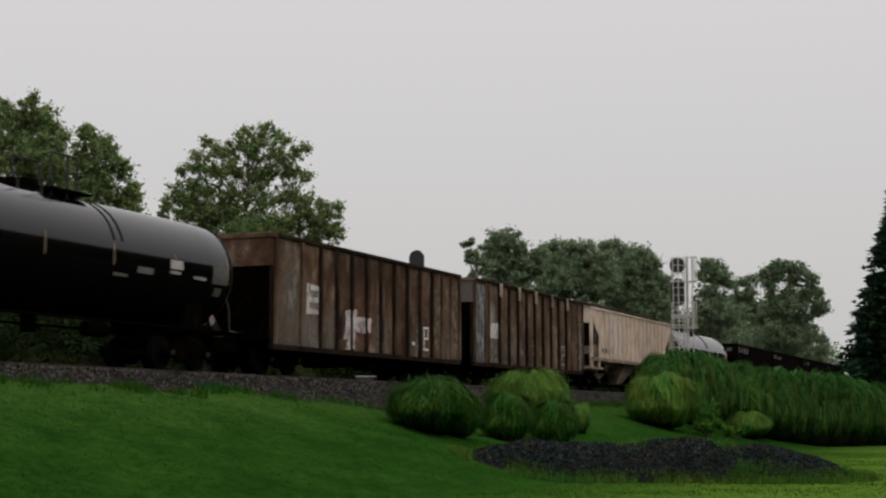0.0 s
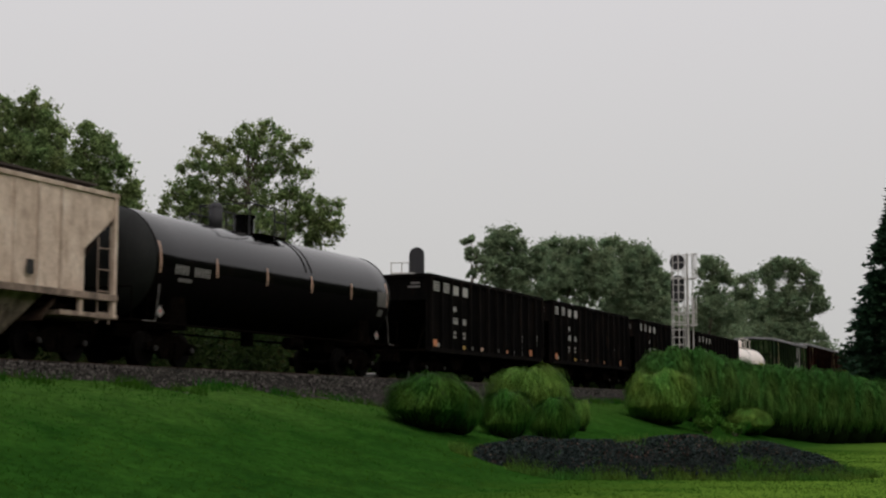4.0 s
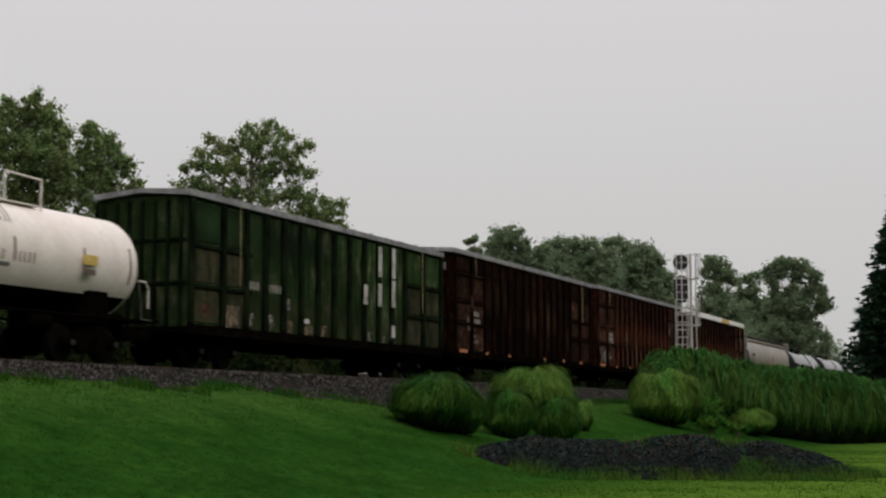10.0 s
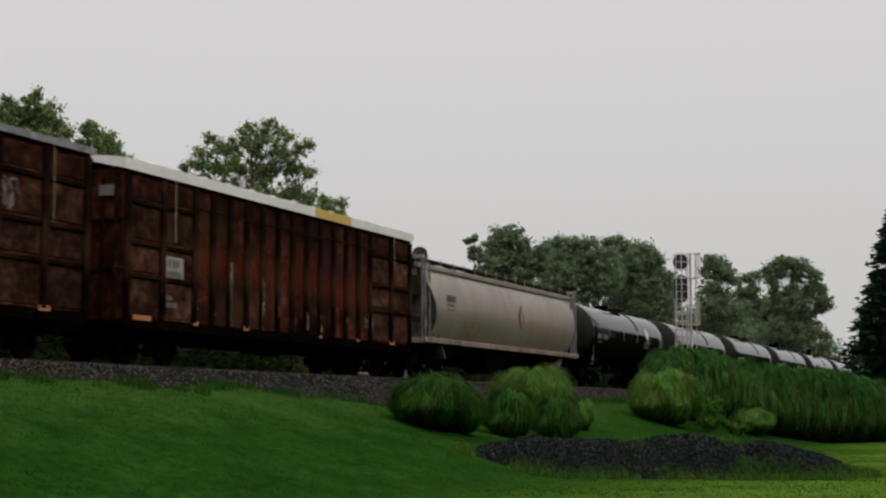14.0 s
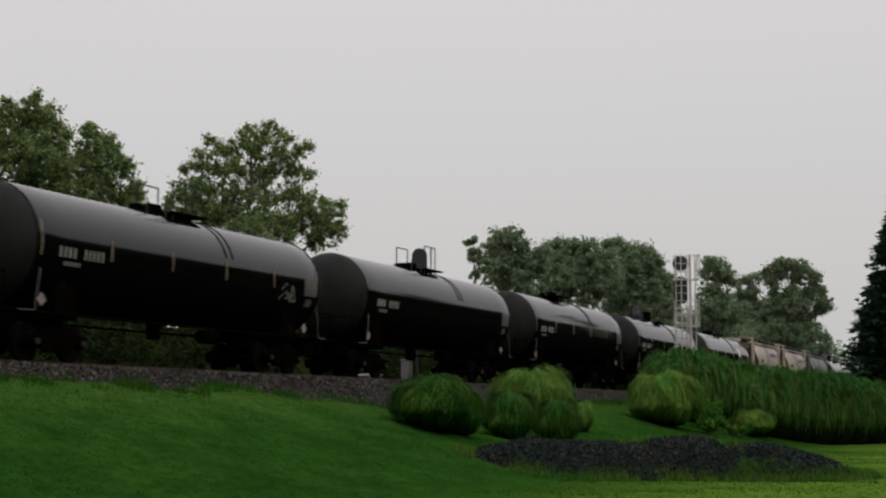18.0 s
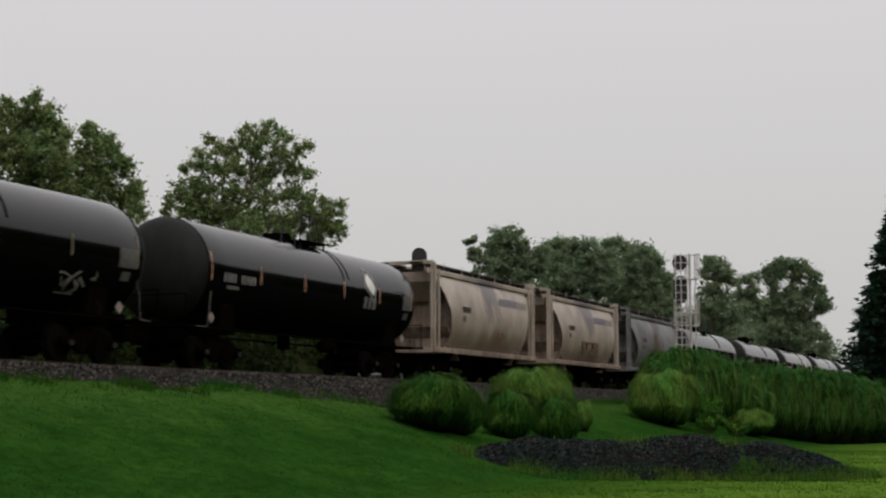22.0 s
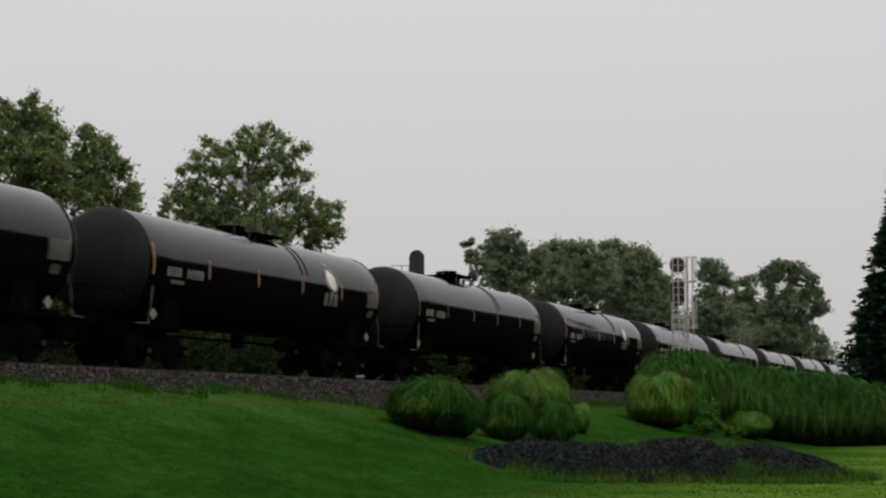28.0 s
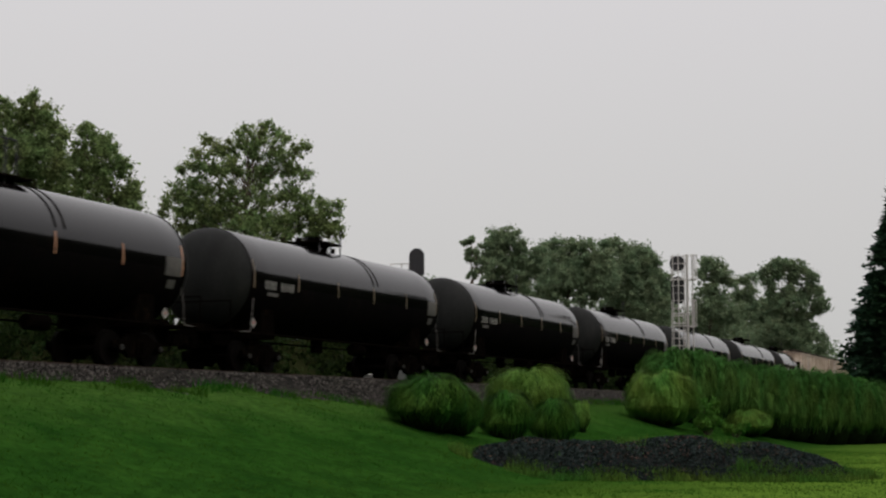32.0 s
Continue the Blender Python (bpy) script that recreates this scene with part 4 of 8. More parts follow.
        for x in (d - 1.6, d - 0.6, d + 1.2):
            part("valve", tubes([((x, 0.1, top - 0.1), (x, 0.1, top + 0.2))], 0.11, 12), paint, car)
    elif fittings == "cluster":
        part("platform_grating", box(d - 0.7, d + 1.0, -0.75, 0.75, top + 0.16, top + 0.22), M_GEAR, car)
        bm = bmesh.new()
        add_tube(bm, (d + 0.2, 0, top - 0.15), (d + 0.2, 0, top + 0.34), 0.3, 16)
        add_tube(bm, (d + 0.2, 0, top + 0.34), (d + 0.2, 0, top + 0.42), 0.34, 16)
        part("manway_housing", bm, paint, car)
        for k, (x, y, z, rr) in enumerate(((d - 0.4, 0.2, 0.36, 0.12), (d + 0.8, -0.2, 0.3, 0.09), (d + 1.25, 0.1, 0.22, 0.11), (d + 1.6, -0.1, 0.18, 0.07))):
            part("valve", tubes([((x, y, top - 0.1), (x, y, top + z))], rr, 10), M_GEAR, car)
        pts = [((x, -0.7, top - 0.2), (x, -0.7, top + 0.2)) for x in (d - 0.6, d + 0.2, d + 0.95)] 
        for a, b in pts:
            part("fitting_stay", tubes([(a, b)], 0.026), M_SIGNAL_BLACK, car)
        part("lift_arm", path_tube([(d + 1.35, -0.5, top - 0.1), (d + 1.35, -0.5, top + 0.75), (d + 1.6, -0.5, top + 0.75)], 0.026), M_SIGNAL_BLACK, car)
    else:
        for x, y, z, rr in ((d - 0.3, 0.0, 0.2, 0.26), (d + 0.5, -0.2, 0.14, 0.1), (d + 0.95, 0.15, 0.2, 0.12), (d + 1.45, -0.1, 0.12, 0.09)):
            part("valve", tubes([((x, y, top - 0.1), (x, y, top + z))], rr, 12), M_GEAR, car)
        pts = [((x, -0.6, top - 0.15), (x, -0.6, top + 0.3)) for x in (d - 0.7, d + 0.2)]
        frame_pts = [(d + 0.55, -0.6, top - 0.15), (d + 0.55, -0.6, top + 0.95), (d + 1.6, -0.6, top + 0.95), (d + 1.6, -0.6, top - 0.2)]
        part("rail_frame", tubes([((d + 1.2, -0.6, top - 0.35), (d + 1.2, -0.6, top + 0.95))], 0.03), M_SIGNAL_BLACK, car)
        part("platform_grating", box(d + 0.4, d + 2.1, -0.75, 0.75, top + 0.02, top + 0.07), M_GEAR, car)
        part("valve_box", box(d - 0.05, d + 0.5, -0.3, 0.3, top - 0.1, top + 0.26, 0.03), M_GEAR, car)
        part("rail_frame", path_tube(frame_pts, 0.024), M_SIGNAL_BLACK, car)
        part("rail_frame", path_tube([(a, -b, c) for a, b, c in frame_pts], 0.024), M_SIGNAL_BLACK, car)
        for a, b in pts:
            part("fitting_stay", tubes([(a, b)], 0.022), M_SIGNAL_BLACK, car)
    # markings
    if strips is not None:
        for k, x in enumerate(np.linspace(-half + 0.15, half - 0.15, 6)):
            a0 = 70 if k in (0, 5) else 79
            part("reflective_strip", arc_band(x - 0.02, x + 0.02, r, zc, a0, a0 + (32 if k in (0, 5) else 20), 6, 0.013), strips, car)
    tagged(part("car_number", shell_bars(mark_x, 92, 0.25, MARK, r, zc, 1.25), mark_mat, car, mark_label), kind="stuff")
    tagged(part("capacity_text", shell_bars(mark_x + 0.2, 105, 0.1, [1.2, 1.5, 0.8, 1.4, 0.9], r, zc), M_FAINT_WHITE, car), kind="stuff")
    if side_panels:
        part("placard_panel", arc_band(half - 0.95, half - 0.2, r, zc, 84, 103, 4, 0.02), M_PANEL, car, "soiled white placard panel")
        for x in (half - 0.75, -half + 0.35):
            part("hazard_placard", prism([(x - 0.16, 1.42), (x, 1.26), (x + 0.16, 1.42), (x, 1.58)], -1.4, -1.385), M_CHALK, car, "white diamond hazard placard")
            part("placard_centre", prism([(x - 0.05, 1.44), (x, 1.39), (x + 0.05, 1.44), (x, 1.49)], -1.408, -1.4), M_RED_TAG, car)
        part("data_plate", arc_band(half - 0.75, half - 0.4, r, zc, 107, 116, 3, 0.015), M_PANEL, car)
    if leaf:
        x, z = half - 3.6, zc + 0.36
        bm = bmesh.new()
        y0 = lambda zz: -math.sqrt(max(0.02, r * r - (zz - zc) ** 2)) - 0.02
        left, right, k = [], [], 10
        for i in range(k + 1):
            t = i / k
            zz = z - 0.37 + 0.74 * t
            wv = 0.34 * math.sin(math.pi * t) ** 0.8
            lean = 0.14 * (1 - 2 * t)
            left.append(bm.verts.new((x + lean - wv, y0(zz), zz)))
            right.append(bm.verts.new((x + lean + wv * 0.8, y0(zz), zz)))
        for i in range(k):
            bm.faces.new((left[i], right[i], right[i + 1], left[i + 1]))
        part("leaf_emblem", bm, M_WHITE, car, "white leaf-shaped emblem")
        pts = []
        for dx, dz in ((-0.2, 0.6), (0.5, 0.1), (0.2, -0.6), (-0.5, -0.1), (-0.2, 0.6)):
            zz = z + dz
            pts.append((x + dx, y0(zz), zz))
        pts2 = []
        for a, b in zip(pts[:-1], pts[1:]):
            pts2 += [tuple(a[i] + (b[i] - a[i]) * s for i in range(3)) for s in (0, 0.25, 0.5, 0.75)]
        rim = bmesh.new()
        outer, inner = [[rim.verts.new((x + (px - x) * k, y0(z + (pz - z) * k), z + (pz - z) * k)) for px, _, pz in pts2] for k in (1.0, 0.9)]
        for i in range(len(pts2)):
            j = (i + 1) % len(pts2)
            rim.faces.new((outer[i], outer[j], inner[j], inner[i]))
        part("emblem_outline", rim, M_TANK_MARK, car)
        part("emblem_lettering", shell_bars(x - 0.5, 93, 0.4, [0.5, 0.5, 0.62], r, zc, 0.8), M_FAINT_WHITE, car, "worn white brand shape")
    if plates:
        for x, wd, a0, a1, m in ((half - 3.1, 0.6, 85, 94, M_TANK_MARK), (half - 3.1, 0.5, 96, 99, M_DIM_WHITE), (half - 4.6, 0.7, 97, 103, M_FAINT_WHITE), (half - 1.9, 0.6, 98, 101, M_DIM_WHITE), (half - 5.6, 0.6, 106, 109, M_FAINT_WHITE)):
            part("data_plate", arc_band(x, x + wd, r, zc, a0, a1, 3, 0.014), m, car)
    add_trucks(car, half - 1.45)
    add_couplers(car, end)
    return car


# -- open-top hoppers and gondolas
HOPPER_POSTS = (-5.77, -4.53, -3.36, -2.22, -1.08, 0.04, 1.18, 2.34, 3.48, 4.62, 5.6, 6.5)


def open_hopper(label, length, top, bottom, mat, post_mat, posts, stripes=False, pockets=False):
    """A ribbed open-top car: plate sides, outside posts, top chord, cut-back ends with slope sheets."""
    car = thing("hopper_car", label, "hopper car", "cars of the freight train")
    h, w = length / 2, 1.5
    for y in (-w, w):
        if y > 0:
            part("side_sheet", box(-h, h, y - 0.02, y + 0.02, bottom, top - 0.04), mat, car)
        s = -1 if y < 0 else 1
        part("top_chord", box(-h - 0.03, h + 0.03, *sorted((y - s * 0.06, y + s * 0.1)), top - 0.13, top, 0.015), post_mat, car)
        part("side_sill", box(-h, h, *sorted((y - s * 0.04, y + s * 0.07)), bottom - 0.12, bottom + 0.05, 0.01), post_mat, car)
    post = mesh_of("post", box(-0.07, 0.07, -0.12, 0.0, bottom + 0.05, top - 0.13, 0.02), post_mat)
    # posts given one by one: those near the ends painted over, the rest shadow-dark
    plain = mesh_of("post", box(-0.06, 0.06, -0.1, 0.0, bottom + 0.05, top - 0.13, 0.02), mat)
    xs = np.linspace(-h + 0.08, h - 0.08, posts) if isinstance(posts, int) else [-h + 0.08, *posts, h - 0.08]
    side_panels(car, xs, h, -w, bottom, top - 0.04, mat)
    for x in xs:
        one = plain if not isinstance(posts, int) and not -5.2 < x < 5.2 else post
        part("post", one, None, car, at=(x, -w - 0.02, 0))
        part("post", one, None, car, at=(x, w + 0.13, 0))
    for s in (-1, 1):
        x0, x1 = sorted((s * (h - 0.03), s * (h + 0.03)))
        part("end_sheet", box(x0, x1, -w, w, top - 1.0, top - 0.04), mat, car)
        part("end_chord", box(x0 - 0.04, x1 + 0.04, -w - 0.1, w + 0.1, top - 0.14, top + 0.002, 0.015), mat, car)
        slope = bmesh.new()
        add_prism(slope, [(s * h, top - 1.0), (s * (h - 0.05), top - 1.0), (s * (h - 2.6), bottom + 0.1), (s * (h - 2.5), bottom + 0.1)], -w + 0.02, w - 0.02)
        part("slope_sheet", slope, post_mat, car)
        for y in (-w + 0.08, w - 0.08):
            part("corner_post", box(*sorted((s * (h - 0.12), s * h)), y - 0.06, y + 0.06, bottom - 0.1, top - 0.14, 0.01), post_mat, car)
        part("end_platform", box(*sorted((s * (h - 1.2), s * (h + 0.1))), -w + 0.1, w - 0.1, 1.05, 1.13), M_GEAR, car)
        for yb in (-1.0, 1.0):
            part("brace", tubes([((s * (h - 0.1), yb, 1.1), (s * (h - 1.0), yb, top - 1.6))], 0.05), M_GEAR, car)
        part("ladder", ladder_mesh(0.4, bottom, top - 0.3, 8, post_mat, 0.016), None, car, at=(s * (h - 0.32), w + 0.16, 0))
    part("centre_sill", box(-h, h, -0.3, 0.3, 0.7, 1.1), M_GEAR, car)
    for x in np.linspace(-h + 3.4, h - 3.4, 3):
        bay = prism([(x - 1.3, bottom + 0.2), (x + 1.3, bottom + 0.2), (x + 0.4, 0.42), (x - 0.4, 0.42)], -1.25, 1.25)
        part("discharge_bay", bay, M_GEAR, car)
    if stripes:
        # white stripes and plain bars on the near side
        for k in range(2):
            bm = bmesh.new()
            for j in range(4):
                add_box(bm, xs[k] + 0.24, xs[1 + k] - 0.1, -w - 0.034, -w - 0.02, top - 0.32 - 0.1 * j, top - 0.265 - 0.1 * j)
            part("stripe_mark", bm, M_TANK_MARK, car, "white painted bars")
        for k in range(2):
            part("letter_mark", box(xs[2 + k] + 0.3, xs[3 + k] - 0.16, -w - 0.034, -w - 0.02, top - 0.66, top - 0.3), M_TANK_MARK, car)
        stencil(car, xs[2] + 0.32, top - 1.32, 0.2, [0.5, 0.45], -w - 0.024, M_TANK_MARK, 1.0, name="number_mark")
        for k in (2, 3):
            stencil(car, xs[k] + (0.32 if k == 2 else 0.2), top - 1.8, 0.24, [0.3, 0.42, 0.42], -w - 0.024, M_TANK_MARK, 0.8, name="number_mark")
            for dz in (2.2, 2.36):
                stencil(car, xs[k] + 0.3, top - dz, 0.1, [1.4, 1.2], -w - 0.024, M_CHALK, name="small_text")
        for i, wide, tall, m in ((0, 0.5, 0.26, M_ORANGE), (3, 0.4, 0.12, M_GOLD), (5, 0.38, 0.12, M_PINK), (8, 0.36, 0.14, M_ORANGE), (11, 0.5, 0.26, M_ORANGE)):
            x = xs[i] + 0.16
            part("reflector", box(x, x + wide, -w - 0.036, -w - 0.02, bottom + 0.1, bottom + 0.1 + tall), m, car, "orange reflective tape")
        for i in (0, 4, 7, 9, 10):
            x = xs[i] + (0.7 if i == 0 else 0.2)
            part("white_plate", box(x, x + 0.2, -w - 0.036, -w - 0.02, bottom + 0.1, bottom + 0.24), M_DIM_WHITE if i in (0, 4) else M_FAINT_WHITE, car)
        for dz, wd in ((0.32, 0.4), (0.46, 0.5)):
            part("end_text", box(-h - 0.045, -h - 0.03, -1.15, -1.15 + wd, top - dz - 0.07, top - dz), M_FAINT_WHITE, car)
        for k, dz, ws in ((-2, 0.95, [2.6]), (-2, 0.78, [1.2, 1.0]), (-2, 0.6, [2.2]), (-4, 0.85, [1.6, 1.0]), (-4, 0.68, [2.4]), (-4, 0.36, [0.9, 0.9])):
            stencil(car, xs[k] + 0.18, bottom + dz, 0.1, ws, -w - 0.024, M_FAINT_WHITE if k == -4 else M_CHALK, name="small_text")
    if pockets:
        for x in posts[2:11:2]:
            part("stake_pocket", box(x - 0.13, x + 0.13, -w - 0.18, -w - 0.14, top - 0.6, top - 0.02, 0.01), M_TAN_BAY, car, "pale tan stake pocket")
    add_trucks(car, h - 1.5)
    add_couplers(car, h + 0.05)
    return car


def board_tags(car, y, items):
    for x, z, w, h, m, nm in items:
        part(nm, box(x - w / 2, x + w / 2, y - 0.012, y, z - h / 2, z + h / 2), m, car)


def daub(car, name, outline, y, mat, label=""):
    """A flat patch of paint or a thin plate with a free outline (x, z) on the near side."""
    return tagged(part(name, prism(outline, y - 0.008, y), mat, car, label), kind="stuff")


def upright(car, x0, x1, z0, z1, y, mat, seed, name="paint_run"):
    """A worn upright run of pale paint with uneven edges."""
    rnd = random.Random(seed)
    n = 7
    left = [(x0 + rnd.uniform(-0.05, 0.05), z0 + (z1 - z0) * i / n) for i in range(n + 1)]
    right = [(x1 + rnd.uniform(-0.05, 0.05), z0 + (z1 - z0) * i / n) for i in range(n + 1)]
    daub(car, name, left + right[::-1], y, mat)


def bracket_mark(car, x0, x1, z0, z1, y, mat):
    bm = bmesh.new()
    zm, q = (z0 + z1) / 2, 0.07
    for a, b, c, d in ((x0, x0 + q, zm + 0.03, z1), (x1 - q, x1, zm + 0.03, z1), (x0, x1, z1 - q, z1), (x0, x1, zm - 0.03, zm + 0.05), (x0, x0 + q, z0, zm - 0.05), (x0, x1, z0, z0 + q)):
        add_box(bm, a, b, y - 0.008, y, c, d)
    part("bracket_mark", bm, mat, car, "white painted bracket outline")


def paint_first_hopper(car):
    y = -1.54
    figure = [(-2.68, 2.22), (-2.23, 2.26), (-1.82, 2.33), (-1.8, 1.67), (-1.93, 1.31), (-2.08, 0.78), (-2.58, 0.76), (-2.66, 0.9), (-2.5, 1.27), (-2.81, 1.25), (-2.66, 1.69)]
    arm = [(-1.81, 2.06), (-0.68, 2.07), (-0.7, 1.58), (-1.49, 1.51), (-1.79, 1.58)]
    for outline in (figure, arm):
        mx, mz = sum(p[0] for p in outline) / len(outline), sum(p[1] for p in outline) / len(outline)
        daub(car, "graffiti", [(mx + (x - mx) * 1.14 + 0.07, max(0.93, mz + (z - mz) * 1.04 + 0.03)) for x, z in outline], y, M_WORN_RED, "red edge of the scrawl")
        daub(car, "graffiti", [(x, max(0.93, z)) for x, z in outline], y - 0.01, M_WORN_WHITE, "white painted scrawl")
    # the scrawl runs on over the posts
    for x, z0, z1, m in ((-2.22, 0.95, 2.25, M_WORN_WHITE), (-2.22, 2.25, 2.4, M_WORN_RED), (-1.08, 1.6, 2.06, M_WORN_WHITE), (-1.08, 1.35, 1.6, M_WORN_RED)):
        daub(car, "graffiti", [(x - 0.06, z0), (x + 0.06, z0 + 0.03), (x + 0.06, z1), (x - 0.06, z1 - 0.04)], -1.642, m)
    scrawl(car, -1.6, 1.5, 0.7, 0.7, y - 0.012, M_WORN_RED, 17, n=5, fat=0.8)
    scrawl(car, -2.2, 1.25, 0.9, 0.7, y - 0.016, M_WORN_PINK, 18, n=6, fat=1.2)
    scrawl(car, -1.5, 1.25, 0.8, 0.5, y - 0.006, M_WORN_PINK, 20, n=5, fat=1.0)
    scrawl(car, -4.2, 1.45, 0.5, 0.8, y - 0.004, M_WORN_CHALK, 24, n=5, fat=1.0)
    scrawl(car, -2.3, 1.6, 0.6, 1.1, y - 0.014, M_WORN_RED, 19, n=3, fat=0.5)
    daub(car, "notice_board", [(-5.42, 1.93), (-4.45, 1.98), (-4.42, 2.85), (-5.4, 2.93)], y, M_WORN_WHITE, "soiled white notice board")
    for z, ws in ((2.5, (0.1, 0.14, 0.14, 0.1)), (2.12, (0.16, 0.12, 0.14, 0.16))):
        x = -5.2
        for w in ws:
            daub(car, "notice_text", [(x, z), (x + w, z), (x + w, z + 0.22), (x, z + 0.22)], y - 0.01, M_BROWN_TEXT)
            x += w + 0.06
    for k, (x0, x1, z0, z1, m) in enumerate(((-0.25, 0.0, 0.9, 2.3, M_WORN_CHALK), (0.2, 0.42, 0.9, 2.25, M_WORN_TAN), (-3.48, -3.28, 0.9, 2.3, M_WORN_CHALK), (3.12, 3.36, 0.85, 2.35, M_WORN_CHALK), (-5.3, -5.1, 0.9, 1.9, M_WORN_CHALK), (-4.0, -3.75, 0.9, 1.5, M_WORN_CHALK), (0.75, 0.95, 1.2, 1.8, M_WORN_TAN), (-4.9, -4.55, 0.9, 1.3, M_WORN_CHALK), (2.85, 3.05, 1.3, 1.42, M_WHITE), (5.3, 5.6, 2.2, 2.34, M_WORN_CHALK))):
        upright(car, x0, x1, z0, z1, y, m, 70 + k)
    for x0, x1, z0, z1 in ((-3.12, -2.95, 1.24, 1.99), (0.25, 0.36, 1.25, 2.05)):
        daub(car, "slot_mark", [(x0, z0), (x1, z0), (x1, z1), (x0, z1)], y - 0.01, M_BROWN_POST)
    daub(car, "faded_panel", [(-7.3, 0.95), (-5.85, 0.95), (-5.85, 4.1), (-7.3, 4.1)], y + 0.016, M_WORN_GREY, "chalky faded end panel")
    scrawl(car, -6.3, 1.3, 1.4, 0.6, y - 0.004, M_BLUE_WASH, 23, n=5, fat=1.4)
    bracket_mark(car, 3.9, 4.35, 1.15, 2.03, y, M_WHITE)
    daub(car, "faded_panel", [(4.95, 0.95), (7.3, 0.95), (7.3, 3.9), (4.95, 3.9)], y + 0.016, M_WORN_TAN)


def paint_second_hopper(car):
    y = -1.54
    for k, (x0, x1, z0, z1, m) in enumerate(((-3.98, -3.8, 0.9, 2.15, M_WORN_CHALK), (-3.6, -3.36, 1.8, 2.07, M_WHITE), (-2.25, -1.78, 1.28, 1.95, M_WORN_CHALK), (-0.58, -0.3, 0.9, 2.1, M_WORN_CHALK), (-0.2, 0.1, 1.7, 2.0, M_DIM_WHITE), (3.05, 3.25, 0.9, 2.04, M_WORN_TAN), (5.45, 5.6, 2.29, 2.96, M_WORN_TAN), (-6.9, -6.5, 0.95, 1.3, M_WORN_CHALK), (-5.9, -4.92, 1.95, 2.6, M_WORN_WHITE), (-5.9, -5.0, 0.95, 1.35, M_WORN_CHALK), (5.9, 6.2, 0.95, 2.6, M_WORN_CHALK), (6.5, 7.0, 0.95, 3.4, M_WORN_CHALK))):
        upright(car, x0 + 0.25, x1 + 0.25, z0, z1, y, m, 90 + k)
    daub(car, "faded_panel", [(-7.3, 0.95), (-6.2, 0.95), (-6.2, 4.1), (-7.3, 4.1)], y + 0.016, M_WORN_BLUE, "washed-out blue-grey panel")
    daub(car, "faded_panel", [(-5.7, 0.95), (-4.62, 0.95), (-4.62, 2.7), (-5.7, 2.6)], y + 0.016, M_WORN_CHALK)
    bracket_mark(car, 3.97, 4.45, 1.1, 2.02, y, M_DIM_WHITE)
    scrawl(car, -6.8, 1.35, 0.9, 0.7, y - 0.01, M_BLUE_WASH, 21, n=6, fat=1.8)
    scrawl(car, -6.95, 2.55, 0.6, 0.7, y - 0.01, M_BLUE_WASH, 22, n=4, fat=1.6)
    for x, z, m in ((-4.0, 1.15, M_RUST_STREAK), (-2.9, 1.1, M_WORN_RUST), (2.6, 1.6, M_RUST_STREAK), (1.2, 1.3, M_WORN_RUST)):
        scrawl(car, x, z, 0.9, 0.4, y - 0.01, m, int(90 + 10 * x), n=5, fat=1.2)


# -- boxcars
TALL_BARS = ((2.075, ((2.41, 3.08),)), (3.2, ((2.41, 3.2), (3.45, 4.5))), (4.325, ((2.45, 3.4), (3.47, 4.55), (1.37, 1.79))))


